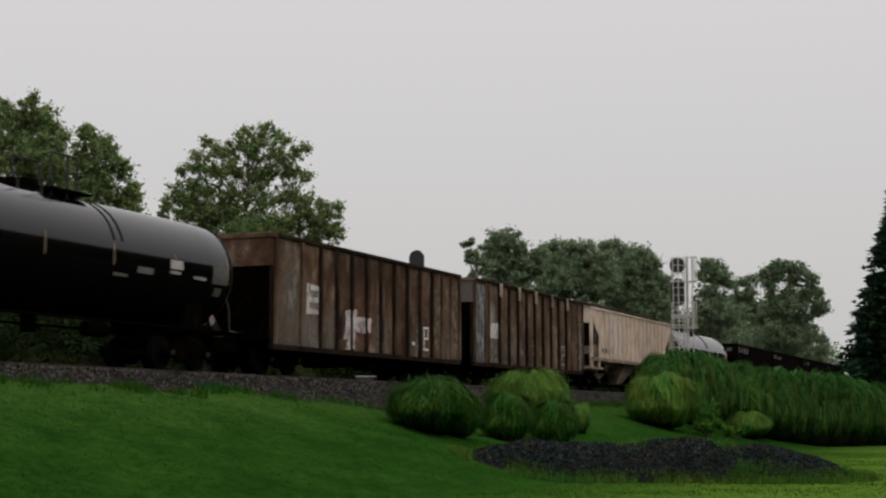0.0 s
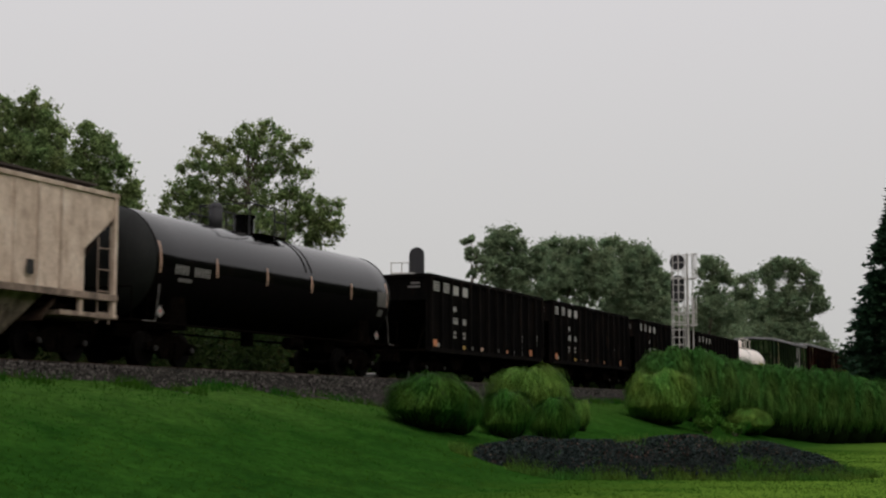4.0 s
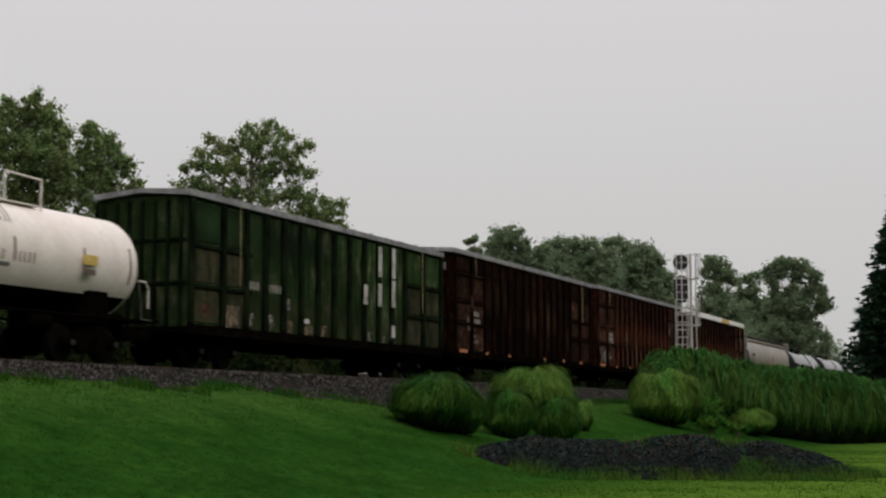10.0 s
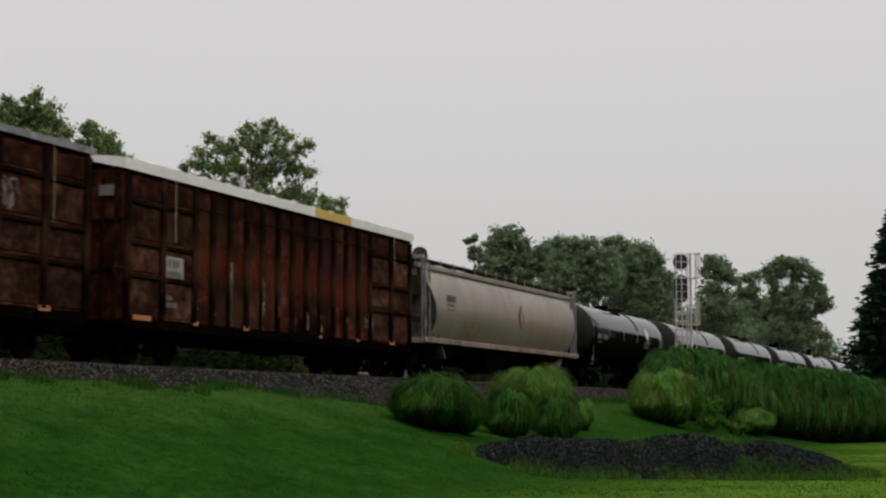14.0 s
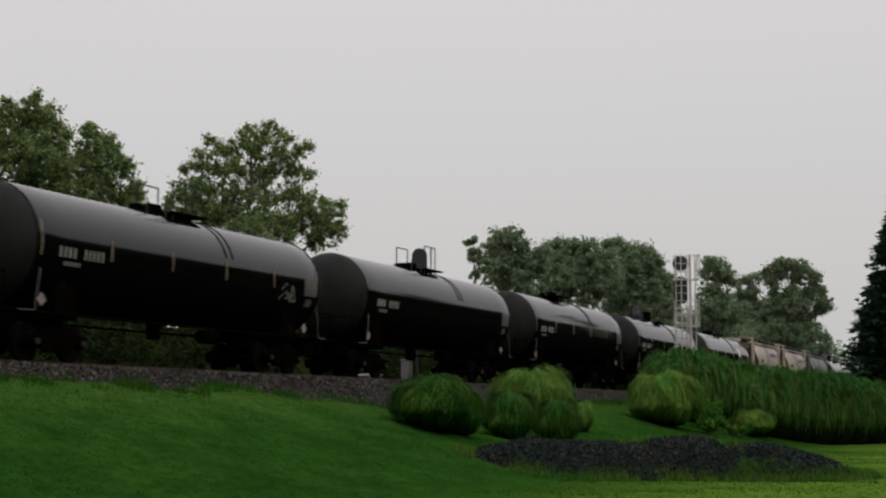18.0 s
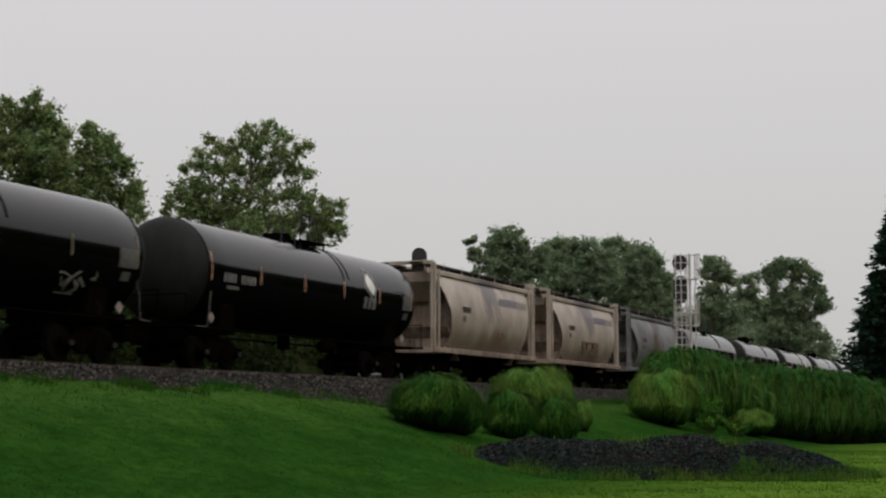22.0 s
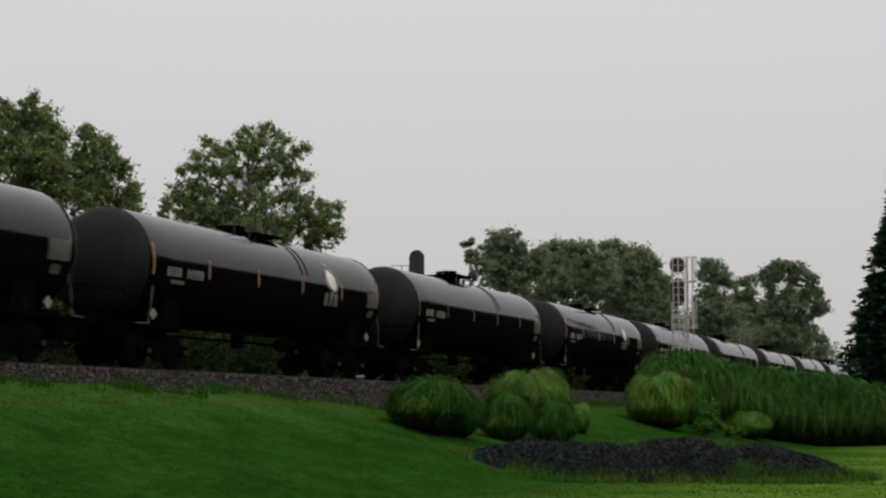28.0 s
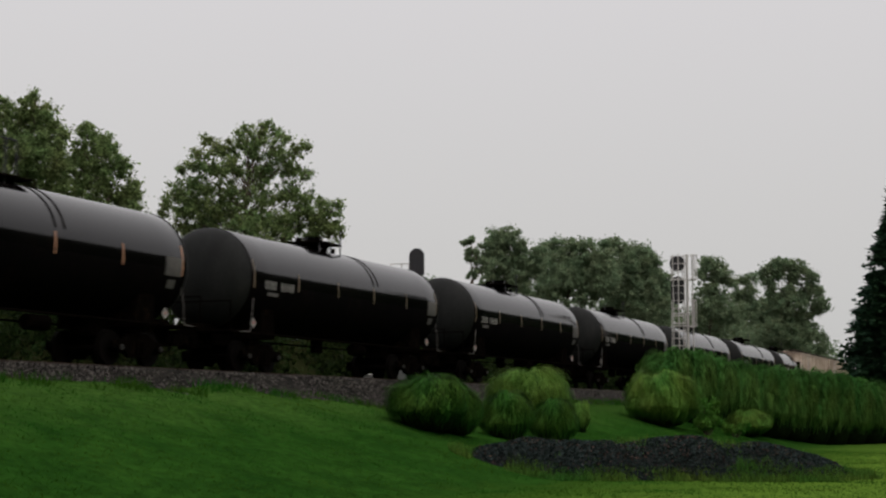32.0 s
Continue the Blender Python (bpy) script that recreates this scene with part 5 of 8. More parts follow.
def boxcar(label, length, eave, mat, post_mat, patch, roof_mat, posts, bay=7.2, post_w=0.2, ridge=0.24, strap=((-6.95, 0.8), (7.4, 1.9)), tall_marks=False, board=False, tags=(), tarp=False, lip=0.14, belts=(0.295, 0.515, 0.79)):
    car = thing("boxcar", label, "boxcar", "cars of the freight train")
    h, w, z0 = length / 2, 1.47, 1.1
    for y in (-w, w):
        if y > 0:
            part("side_sheet", box(-h, h, y - 0.02, y + 0.02, z0, eave), mat, car)
        s = -1 if y < 0 else 1
        part("side_sill", box(-h, h, *sorted((y, y + s * 0.09)), z0 - 0.22, z0 + 0.06, 0.01), M_GEAR, car)
        part("eave_plate", box(-h, h, *sorted((y, y + s * 0.07)), eave - 0.1, eave, 0.01), post_mat, car)
    part("floor", box(-h, h, -w, w, z0 - 0.16, z0), M_GEAR, car)
    post = mesh_of("post", box(-post_w / 2, post_w / 2, -0.12, 0.0, z0 + 0.06, eave - 0.1, 0.03), post_mat)
    inner = list(np.linspace(*posts))
    edge = [-h + 0.08, -bay, bay, h - 0.08]
    side_panels(car, list(inner) + edge, h, -w, z0, eave, mat)
    for x in list(inner) + edge:
        part("post", post, None, car, at=(x, -w - 0.018, 0))
        part("post", post, None, car, at=(x, w + 0.138, 0))
    if len(belts) > 2:
        zb = z0 + belts[2] * (eave - z0)
        part("side_belt", tubes([((inner[0], -w - 0.15, zb + 0.15), (inner[-1], -w - 0.15, zb + 0.15))], 0.022), post_mat, car)
    # end bays: stacked panels between rails
    hz = (eave - z0)
    for s in (-1, 1):
        x0, x1 = sorted((s * (h - 0.08), abs(inner[-1]) * s))
        for k in belts:
            part("belt_rail", box(x0, x1, -w - 0.11, -w - 0.018, z0 + k * hz - 0.06, z0 + k * hz + 0.06, 0.02), post_mat, car)
        for (a, b) in ((h - 0.16, bay + post_w / 2), (bay - post_w / 2, inner[-1] + post_w / 2)):
            rows = list(zip([0.02] + [k + 0.02 for k in belts], [k - 0.015 for k in belts] + [0.96]))
            for i, (k0, k1) in enumerate(rows):
                xa, xb = sorted((s * a, s * b))
                part("bay_panel", box(xa + 0.05, xb - 0.05, -w - 0.045, -w - 0.019, z0 + k0 * hz + 0.05, z0 + k1 * hz - 0.03, 0.01), patch if i < len(rows) - 1 else mat, car)
        # ends
        part("end_wall", box(*sorted((s * (h - 0.04), s * h)), -w, w, z0, eave + 0.02), mat, car)
        for y in np.linspace(-w + 0.2, w - 0.2, 7):
            part("end_rib", box(*sorted((s * h, s * (h + 0.09))), y - 0.06, y + 0.06, z0, eave - 0.1, 0.025), post_mat, car)
        for k in (0.33, 0.66):
            part("end_belt", box(*sorted((s * h, s * (h + 0.07))), -w + 0.02, w - 0.02, z0 + k * hz - 0.05, z0 + k * hz + 0.05, 0.02), post_mat, car)
        part("ladder", ladder_mesh(0.4, z0 - 0.3, eave - 0.3, 11, post_mat, 0.016), None, car, at=(s * (h - 0.4), w + 0.3, 0))
        if not tall_marks:
            part("end_number", box(*sorted((s * (h + 0.09), s * (h + 0.1))), -1.2, -0.75, eave - 0.7, eave - 0.42), M_FAINT_WHITE, car)
    # roof: a shallow gable in sheets with seams
    n = 14
    for k in range(n):
        x0, x1 = -h - 0.15 + k * (length + 0.3) / n, -h - 0.15 + (k + 1) * (length + 0.3) / n
        bm = bmesh.new()
        sec = [(-w - 0.13, eave - 0.03), (-w - 0.13, eave + lip), (0, eave + ridge), (w + 0.13, eave + lip), (w + 0.13, eave - 0.03), (0, eave + ridge - 0.12)]
        a = [bm.verts.new((x0 + 0.006, y, z)) for y, z in sec]
        b = [bm.verts.new((x1 - 0.006, y, z)) for y, z in sec]
        for i in range(6):
            bm.faces.new((a[i], a[(i + 1) % 6], b[(i + 1) % 6], b[i]))
        bm.faces.new(a[::-1])
        bm.faces.new(b)
        bmesh.ops.recalc_face_normals(bm, faces=bm.faces[:])
        part("roof_sheet", bm, M_YELLOW if (tarp and k in (8, 9)) else roof_mat, car)
        if k:
            seam = bmesh.new()
            for s in (-1, 1):
                add_tube(seam, (x0, s * (w + 0.13), eave + lip + 0.01), (x0, 0, eave + ridge + 0.01), 0.03, 5)
            part("roof_seam", seam, roof_mat, car)
    for x, drop in strap:
        part("tie_strap", path_tube([(x, -w - 0.15, eave), (x + 0.01, -w - 0.16, eave - 0.7 * drop), (x + 0.03, -w - 0.15, eave - drop)], 0.008, 5), M_STRAP, car, "pale hanging strap")
    if tall_marks:
        for x, bars in TALL_BARS:
            for za, zb in bars:
                part("tall_mark", box(x - 0.14, x + 0.14, -w - 0.145, -w - 0.137, za, zb), M_TALL, car, "worn white painted upright bar")
        stencil(car, -5.55, z0 + 1.24, 0.25, [0.5, 0.36, 0.4], -w - 0.024, M_CHALK, 1.1, name="car_number", label="worn white characters")
        stencil(car, -4.42, z0 + 1.24, 0.24, [0.2, 0.2, 0.32, 0.32, 0.32], -w - 0.024, M_CHALK, 1.1, name="car_number", label="worn white characters")
        for k, (x, z, pw, ph, m) in enumerate(((-5.5, 1.45, 0.35, 0.4, M_WORN_CHALK), (-4.4, 1.45, 0.5, 0.45, M_WORN_CHALK), (-3.25, 2.05, 0.3, 0.35, M_WORN_CHALK), (-3.2, 1.3, 0.45, 0.5, M_WORN_TAN), (-2.1, 1.6, 0.5, 0.14, M_WORN_WHITE), (-1.95, 1.32, 0.6, 0.3, M_WORN_TAN), (-0.9, 1.35, 0.4, 0.35, M_WORN_TAN), (2.6, 1.35, 0.25, 0.3, M_WORN_CHALK), (3.75, 1.3, 0.25, 0.25, M_WORN_CHALK), (-6.5, 1.45, 0.8, 0.7, M_WORN_TAN))):
            upright(car, x - pw / 2, x + pw / 2, z - ph / 2, z + ph / 2, -w - 0.047, m, 300 + k, "scuffed_patch")
        stencil(car, 5.4, z0 + 0.5, 0.3, [0.8], -w - 0.024, M_DIM_WHITE, name="data_panel")
    else:
        paint = M_BROWN_TEXT if board else M_CHALK
        if board:
            part("number_board", box(-7.03, -6.2, -w - 0.062, -w - 0.046, z0 + 1.1, z0 + 1.78), M_DIM_WHITE, car, "soiled white number board")
        stencil(car, -6.92, z0 + 1.5, 0.2, [0.55, 0.45, 0.5], -w - 0.066, paint, 1.2, name="number_mark", label="stencilled characters")
        stencil(car, -6.94, z0 + 1.2, 0.2, [0.25, 0.4, 0.4, 0.4, 0.4], -w - 0.066, paint, 0.8, name="number_mark", label="stencilled characters")
        stencil(car, -6.95, z0 + 0.62, 0.11, [0.5, 1.2], -w - 0.05, M_FAINT_WHITE, 1.0, name="small_text")
        stencil(car, -6.95, z0 + 0.42, 0.14, [0.7, 0.5, 1.4], -w - 0.05, M_FAINT_WHITE, 1.0, name="small_text")
    for x, wide in () if tall_marks else ((-8.55, 0.8), (-5.7, 0.24), (-3.0, 0.28), (1.7, 0.18), (4.45, 0.22), (7.05, 0.4)):
        part("reflector", box(x, x + wide, -w - 0.105, -w - 0.09, z0 + 0.0, z0 + 0.13), M_ORANGE, car, "orange reflective tape")
    rnd = random.Random(int(length * 10 + eave * 100))
    gap = post_w / 2 + 0.03
    for x in inner:
        if rnd.random() < 0.75:
            za = z0 + rnd.uniform(0.08, 0.4)
            part("chalk_mark", prism([(x + gap, za + 0.1), (x + gap + 0.06, za), (x + gap + 0.12, za + 0.12), (x + gap + 0.09, za + rnd.uniform(0.4, 0.9))], -w - 0.034, -w - 0.02), M_CHALK, car)
        if rnd.random() < 0.45:
            zt = eave - rnd.uniform(0.12, 0.4)
            part("run_streak", prism([(x + gap, zt), (x + gap + 0.04, zt - rnd.uniform(0.5, 1.2)), (x + gap + 0.08, zt)], -w - 0.034, -w - 0.02), M_FAINT_WHITE, car)
    for k, (x0, x1, za, zb) in enumerate(() if not board else ((-3.92, -3.58, 1.15, 3.0), (-2.1, -1.72, 1.15, 2.65), (-1.12, -0.82, 1.6, 2.3), (0.86, 1.04, 1.3, 1.85), (1.7, 1.9, 1.2, 1.85), (3.55, 3.74, 1.2, 1.9), (6.0, 6.2, 1.2, 1.9), (7.4, 7.8, 1.25, 2.1))):
        # paint lies on the post where it meets one, else on the sheet
        near = min(inner, key=lambda x: abs(x - (x0 + x1) / 2))
        onto = abs(near - (x0 + x1) / 2) < 0.3
        xa, xb = (near - 0.06, near + 0.06) if onto else (x0, x1)
        upright(car, xa, xb, za, zb, -w - (0.14 if onto else 0.028), M_WORN_RUST if k % 3 == 2 else M_WORN_TAN, 130 + k)
    for seed, fx, fz, tw, th, m in tags:
        scrawl(car, fx * h, z0 + fz * hz, tw, th, -w - 0.055, m, seed, n=10, fat=0.5)
    part("centre_sill", box(-h, h, -0.3, 0.3, 0.62, z0 - 0.16), M_GEAR, car)
    part("brake_gear", box(-1.2, 0.8, -0.7, -0.35, 0.5, 0.95, 0.04), M_GEAR, car)
    for x in (-h + 4.2, h - 4.2):
        part("cross_bearer", box(x - 0.12, x + 0.12, -w, w, 0.7, z0 - 0.16), M_GEAR, car)
    add_trucks(car, h - 2.2)
    add_couplers(car, h + 0.02)
    return car


# -- covered hoppers
def roof_walk(car, h, z, mat, y=0.0, width=0.6, posts=9):
    part("roof_walk", box(-h - 0.1, h + 0.1, y - width / 2, y + width / 2, z, z + 0.04), mat, car)
    part("walk_edge", box(-h - 0.1, h + 0.1, y - width / 2 - 0.03, y - width / 2, z - 0.01, z + 0.05), mat, car)
    for x in np.linspace(-h + 0.2, h - 0.2, posts):
        part("walk_bracket", box(x - 0.03, x + 0.03, y - width / 2, y + width / 2, z - 0.3, z), mat, car)


def ribbed_hopper(label, length):
    """A tan three-bay covered hopper with flat ribbed sides."""
    car = thing("covered_hopper", label, "covered hopper", "cars of the freight train")
    h, w, top, zb = length / 2, 1.52, 4.24, 1.66
    s0, cut = 0.25, 1.45
    outline = [(-h + s0, top), (h - s0, top), (h - s0, top - 0.6), (h - cut, 2.75), (h - cut, zb), (-h + cut, zb), (-h + cut, 2.75), (-h + s0, top - 0.6)]
    for y in (-w, w):
        part("side_sheet", prism(outline, y - 0.02, y + 0.02), M_TAN, car)
        s = -1 if y < 0 else 1
        part("side_sill", box(-h + 0.1, h - 0.1, *sorted((y - s * 0.03, y + s * 0.08)), zb - 0.14, zb + 0.03, 0.01), M_TAN_RIB, car)
        part("top_rail", box(-h + 0.1, h - 0.1, *sorted((y - s * 0.05, y + s * 0.07)), top - 0.1, top + 0.02, 0.01), M_TAN, car)
    for x in np.linspace(-h + 2.4, h - 2.4, 15):
        z = zb + 0.03
        part("side_rib", box(x - 0.045, x + 0.045, -w - 0.06, -w - 0.019, z, top - 0.1, 0.012), M_TAN, car)
        part("side_rib", box(x - 0.045, x + 0.045, w + 0.019, w + 0.085, z, top - 0.1, 0.015), M_TAN, car)
    part("inner_hold", box(-h + cut + 0.1, h - cut - 0.1, -w + 0.05, w - 0.05, zb, top - 0.05), M_TAN_RIB, car)
    bm = bmesh.new()
    sec = [(-w - 0.05, top), (-0.9, top + 0.16), (0.9, top + 0.16), (w + 0.05, top)]
    a = [bm.verts.new((-h + 0.15, y, z)) for y, z in sec]
    b = [bm.verts.new((h - 0.15, y, z)) for y, z in sec]
    for i in range(4):
        bm.faces.new((a[i], a[(i + 1) % 4], b[(i + 1) % 4], b[i]))
    bm.faces.new(a[::-1])
    bm.faces.new(b)
    bmesh.ops.recalc_face_normals(bm, faces=bm.faces[:])
    part("roof", bm, M_TAN_RIB, car)
    roof_walk(car, h - 0.1, top + 0.3, M_WALK, -0.6, 0.4, 13)
    part("hatch", box(-h + 1, h - 1, -0.25, 0.25, top + 0.16, top + 0.25, 0.02), M_TAN, car)
    for s in (-1, 1):
        # dark slope and shear plates stand in for shade in the open end
        slope = prism([(s * (h - s0), top - 0.6), (s * (h - s0 - 0.06), top - 0.6), (s * (h - 3.0), 0.9), (s * (h - 2.94), 0.9)], -w + 0.05, w - 0.05)
        part("slope_sheet", slope, M_BROWN_POST, car)
        part("end_panel", box(*sorted((s * (h - s0 - 0.02), s * (h - s0 + 0.03))), -w, w, top - 0.8, top, 0.01), M_TAN, car)
        for y in (-w + 0.02, w - 0.02):
            part("end_post", box(*sorted((s * (h - s0 - 0.02), s * (h - s0 + 0.12))), y - 0.08, y + 0.08, 1.1, top - 0.05, 0.01), M_TAN, car)
        part("end_sill", box(*sorted((s * (h - 2.3), s * h)), -w, w, 1.08, 1.2, 0.01), M_TAN_RIB, car)
        for y in (-w + 0.05,):
            part("ladder", ladder_mesh(0.5, 0.95, 3.1, 4, M_TAN_RIB, 0.018), None, car, at=(s * (h - 0.6), y - 0.04, 0))
            part("diagonal_post", box(*sorted((s * (h - 1.6), s * (h - 1.45))), -w - 0.02, -w + 0.06, 1.1, zb + 0.1, 0.01), M_TAN, car)
        part("shear_plate", box(*sorted((s * (h - 2.9), s * (h - 1.2))), -w + 0.2, w - 0.2, 1.24, 1.9), M_GEAR, car)
    for x in (-4.95, -0.28, 4.35):
        bay = bmesh.new()
        top_q = [(x - 1.35, -w + 0.04), (x + 1.35, -w + 0.04), (x + 1.35, w - 0.04), (x - 1.35, w - 0.04)]
        bot_q = [(x - 0.5, -0.62), (x + 0.5, -0.62), (x + 0.5, 0.62), (x - 0.5, 0.62)]
        va = [bay.verts.new((px, py, zb + 0.02)) for px, py in top_q]
        vb = [bay.verts.new((px, py, 0.42)) for px, py in bot_q]
        for i in range(4):
            bay.faces.new((va[i], va[(i + 1) % 4], vb[(i + 1) % 4], vb[i]))
        bay.faces.new(vb)
        bay.faces.new(va[::-1])
        bmesh.ops.recalc_face_normals(bay, faces=bay.faces[:])
        part("outlet_bay", bay, M_TAN_BAY, car)
        part("outlet_gate", box(x - 0.5, x + 0.5, -0.75, 0.75, 0.3, 0.44, 0.01), M_GEAR, car)
    stencil(car, -6.65, zb + 0.28, 0.26, [0.3, 0.3, -0.7, 0.2, 0.3, -0.7, 0.3], -w - 0.088, M_BROWN_TEXT, 0.9, name="car_number")
    for x, m in ((-3.6, M_WORN_WHITE), (-4.7, M_WORN_WHITE)):
        upright(car, x, x + 0.4, zb + 0.1, top - 0.2, -w - 0.021, m, int(400 + x * 10), "bleached_run")
    part("data_panel", box(4.7, 4.95, -w - 0.1, -w - 0.086, zb + 0.28, zb + 0.62), M_INK, car)
    part("centre_sill", box(-h, h, -0.25, 0.25, 0.62, 1.05), M_GEAR, car)
    add_trucks(car, h - 1.7)
    add_couplers(car, h - 0.02)
    return car


def round_hopper(label, length, top, zb, mat, bays, end_frame, dark_roof, logo=None, words=None, tags=(), scoop=1.3, bay_mat=None, post_mat=None, sill_mat=None):
    """A covered hopper whose bulging side sheets are bowed like a barrel, with open framed ends."""
    car = thing("covered_hopper", label, "covered hopper", "cars of the freight train")
    h = length / 2
    # end interiors get their own tone, standing for the shade inside them
    inner_shade_mat = M_TAN_RIB if words else M_GREY_END
    body = h - end_frame
    wmax = 1.58
    bm = bmesh.new()
    # section from the roof edge down to the sill on one side, mirrored
    half = [(0.0, top + 0.1), (-0.75, top + 0.08), (-1.05, top - 0.05), (-1.3, top - 0.42), (-1.47, top - 0.95), (-wmax, top - 1.5), (-1.57, zb + 1.0), (-1.5, zb + 0.68), (-1.36, zb + 0.35), (-1.2, zb + 0.1), (-1.15, zb)]
    sec = half + [(-y, z) for y, z in half[::-1][:-1]]
    rings = []
    xs = list(np.linspace(-1, 1, 11))
    for u in xs:
        ring = []
        for y, z in sec:
            k = max(0.0, min(1.0, (top - 0.35 - z) / (top - 0.35 - zb)))
            inset = scoop * math.sin(k * math.pi * 0.62) * 0.9
            ring.append(bm.verts.new((u * (body - inset), y, z)))
        rings.append(ring)
    n = len(sec)
    for a, b in zip(rings[:-1], rings[1:]):
        for i in range(n):
            bm.faces.new((a[i], a[(i + 1) % n], b[(i + 1) % n], b[i]))
    bmesh.ops.recalc_face_normals(bm, faces=bm.faces[:])
    part("shell", bm, mat, car, smooth=True)
    for s in (-1, 1):
        part("bulkhead", box(*sorted((s * (body - scoop - 0.35), s * (body - scoop - 0.3))), -1.33, 1.33, zb, top - 0.75), inner_shade_mat, car)
        hood = prism([(s * (body + 0.02), top - 0.02), (s * (body + 0.02), top - 0.4), (s * (body - scoop), top - 1.1), (s * (body - scoop), top - 0.02)], -1.0, 1.0)
        part("end_hood", hood, mat, car)
    part("side_sill", box(-h + 0.2, h - 0.2, -1.5, -1.38, zb - 0.16, zb + 0.05, 0.02), sill_mat or mat, car)
    part("side_sill", box(-h + 0.2, h - 0.2, 1.38, 1.5, zb - 0.2, zb + 0.06, 0.02), mat, car)
    part("roof_rail", box(-h + 0.2, h - 0.2, -1.2, -1.1, top - 0.13, top + 0.06, 0.02), mat, car)
    roof_walk(car, h - 0.15, top + 0.26, dark_roof, -0.72, 0.5, 10)
    roof_walk(car, h - 0.15, top + 0.26, dark_roof, 0.72, 0.5, 10)
    for x in np.linspace(-h + 0.4, h - 0.4, 16 if logo else 7):
        part("walk_stay", box(x - 0.02, x + 0.02, -1.0, -0.98, top - 0.05, top + 0.42), M_GREY_RAIL, car)
    part("hatch_trough", box(-body + 0.5, body - 0.5, -0.28, 0.28, top + 0.1, top + 0.26, 0.03), mat, car)
    for s in (-1, 1):
        x = s * (h - 0.18)
        for y in (-1.36, 1.36):
            part("end_post", box(*sorted((x - s * 0.03, x + s * 0.03)), y - 0.03, y + 0.03, zb - 0.15, top + 0.3, 0.008), post_mat or mat, car)
            part("corner_post", box(*sorted((x - s * 0.36, x - s * 0.25)), y - 0.055, y + 0.055, zb - 0.15, top + 0.3, 0.012), post_mat or mat, car)
            part("inner_post", box(*sorted((x - s * 0.78, x - s * 0.7)), y - 0.04, y + 0.04, zb - 0.15, top + 0.05, 0.01), post_mat or mat, car)
            part("diagonal_stay", tubes([((x - s * 0.02, y, zb + 1.9), (x - s * 0.3, y, zb + 0.1))], 0.03), post_mat or mat, car)
        part("end_beam", box(*sorted((x - s * 0.12, x)), -1.4, 1.4, top + 0.2, top + 0.34, 0.01), mat, car)
        part("end_beam", box(*sorted((x - s * 0.1, x)), -1.4, 1.4, zb - 0.2, zb + 0.02, 0.01), mat, car)
        part("end_plate", box(*sorted((s * (h - 1.3), s * (h - 0.1))), -1.35, 1.35, zb - 0.18, zb - 0.1), mat, car)
        part("ladder", ladder_mesh(0.34, zb - 0.3, top + 0.25, 10, mat, 0.012), None, car, at=(s * (h - 0.42), 1.42, 0))
        part("brake_housing", box(*sorted((x - s * 0.25, x - s * 0.05)), 0.2, 0.6, zb + 0.5, zb + 0.95, 0.03), M_GEAR, car)
        slope = prism([(s * (body - 0.9), zb + 0.9), (s * (body - 0.96), zb + 0.9), (s * (body - 2.2), 0.8), (s * (body - 2.1), 0.8)], -1.3, 1.3)
        part("slope_sheet", slope, inner_shade_mat, car)
    for x in np.linspace(-body + 2.4, body - 2.4, bays):
        q = (2 * body - 2.0) / bays / 2
        bay = bmesh.new()
        va = [bay.verts.new(c) for c in ((x - q, -1.38, zb), (x + q, -1.38, zb), (x + q, 1.38, zb), (x - q, 1.38, zb))]
        vb = [bay.verts.new(c) for c in ((x - 0.3, -0.4, 0.38), (x + 0.3, -0.4, 0.38), (x + 0.3, 0.4, 0.38), (x - 0.3, 0.4, 0.38))]
        for i in range(4):
            bay.faces.new((va[i], va[(i + 1) % 4], vb[(i + 1) % 4], vb[i]))
        bay.faces.new(vb)
        bay.faces.new(va[::-1])
        bmesh.ops.recalc_face_normals(bay, faces=bay.faces[:])
        part("outlet_bay", bay, bay_mat or M_GEAR, car)
    yw = -wmax - 0.015
    mark_x = -3.2 if words else -body + scoop + 0.9
    ink = M_INK if words else M_BROWN_TEXT
    stencil(car, mark_x, zb + 1.5, 0.24, [0.55, 0.55, 0.55, 0.6], yw + 0.02, ink, 0.9, name="road_mark")
    stencil(car, mark_x, zb + 1.15, 0.24, [0.5, 0.5] if words else [0.5] * 4, yw + 0.03, ink, 0.7, name="car_number")
    if logo:
        zc = top - 1.45
        bm = bmesh.new()
        v = [bm.verts.new(c) for c in ((0.9, yw + 0.02, zc - 0.55), (1.3, yw, zc), (0.9, yw + 0.02, zc + 0.55), (0.5, yw, zc))]
        bm.faces.new(v)
        part("diamond_emblem", bm, M_BROWN_TEXT, car, "dark diamond outline emblem")
        bm = bmesh.new()
        v = [bm.verts.new(c) for c in ((0.9, yw - 0.012, zc - 0.42), (1.17, yw - 0.012, zc), (0.9, yw - 0.012, zc + 0.42), (0.68, yw - 0.012, zc))]
        bm.faces.new(v)
        part("emblem_field", bm, mat, car)
    if words:
        stencil(car, 1.2, top - 0.98, 0.34, [0.42] * 7, -1.475, M_BLUE, 1.25, "company_mark", "faded blue brand lettering as bars")
        stencil(car, 3.2, top - 0.98, 0.34, [0.4] * 6, -1.475, M_BLUE_PALE, 0.7, "company_mark")
    for seed, x, z, tw, th, m in tags:
        scrawl(car, x, z, tw, th, yw + 0.005, m, seed, n=12)
    part("centre_sill", box(-h, h, -0.25, 0.25, 0.62, 1.0), M_GEAR, car)
    add_trucks(car, h - 1.75)
    add_couplers(car, h - 0.02)
    return car


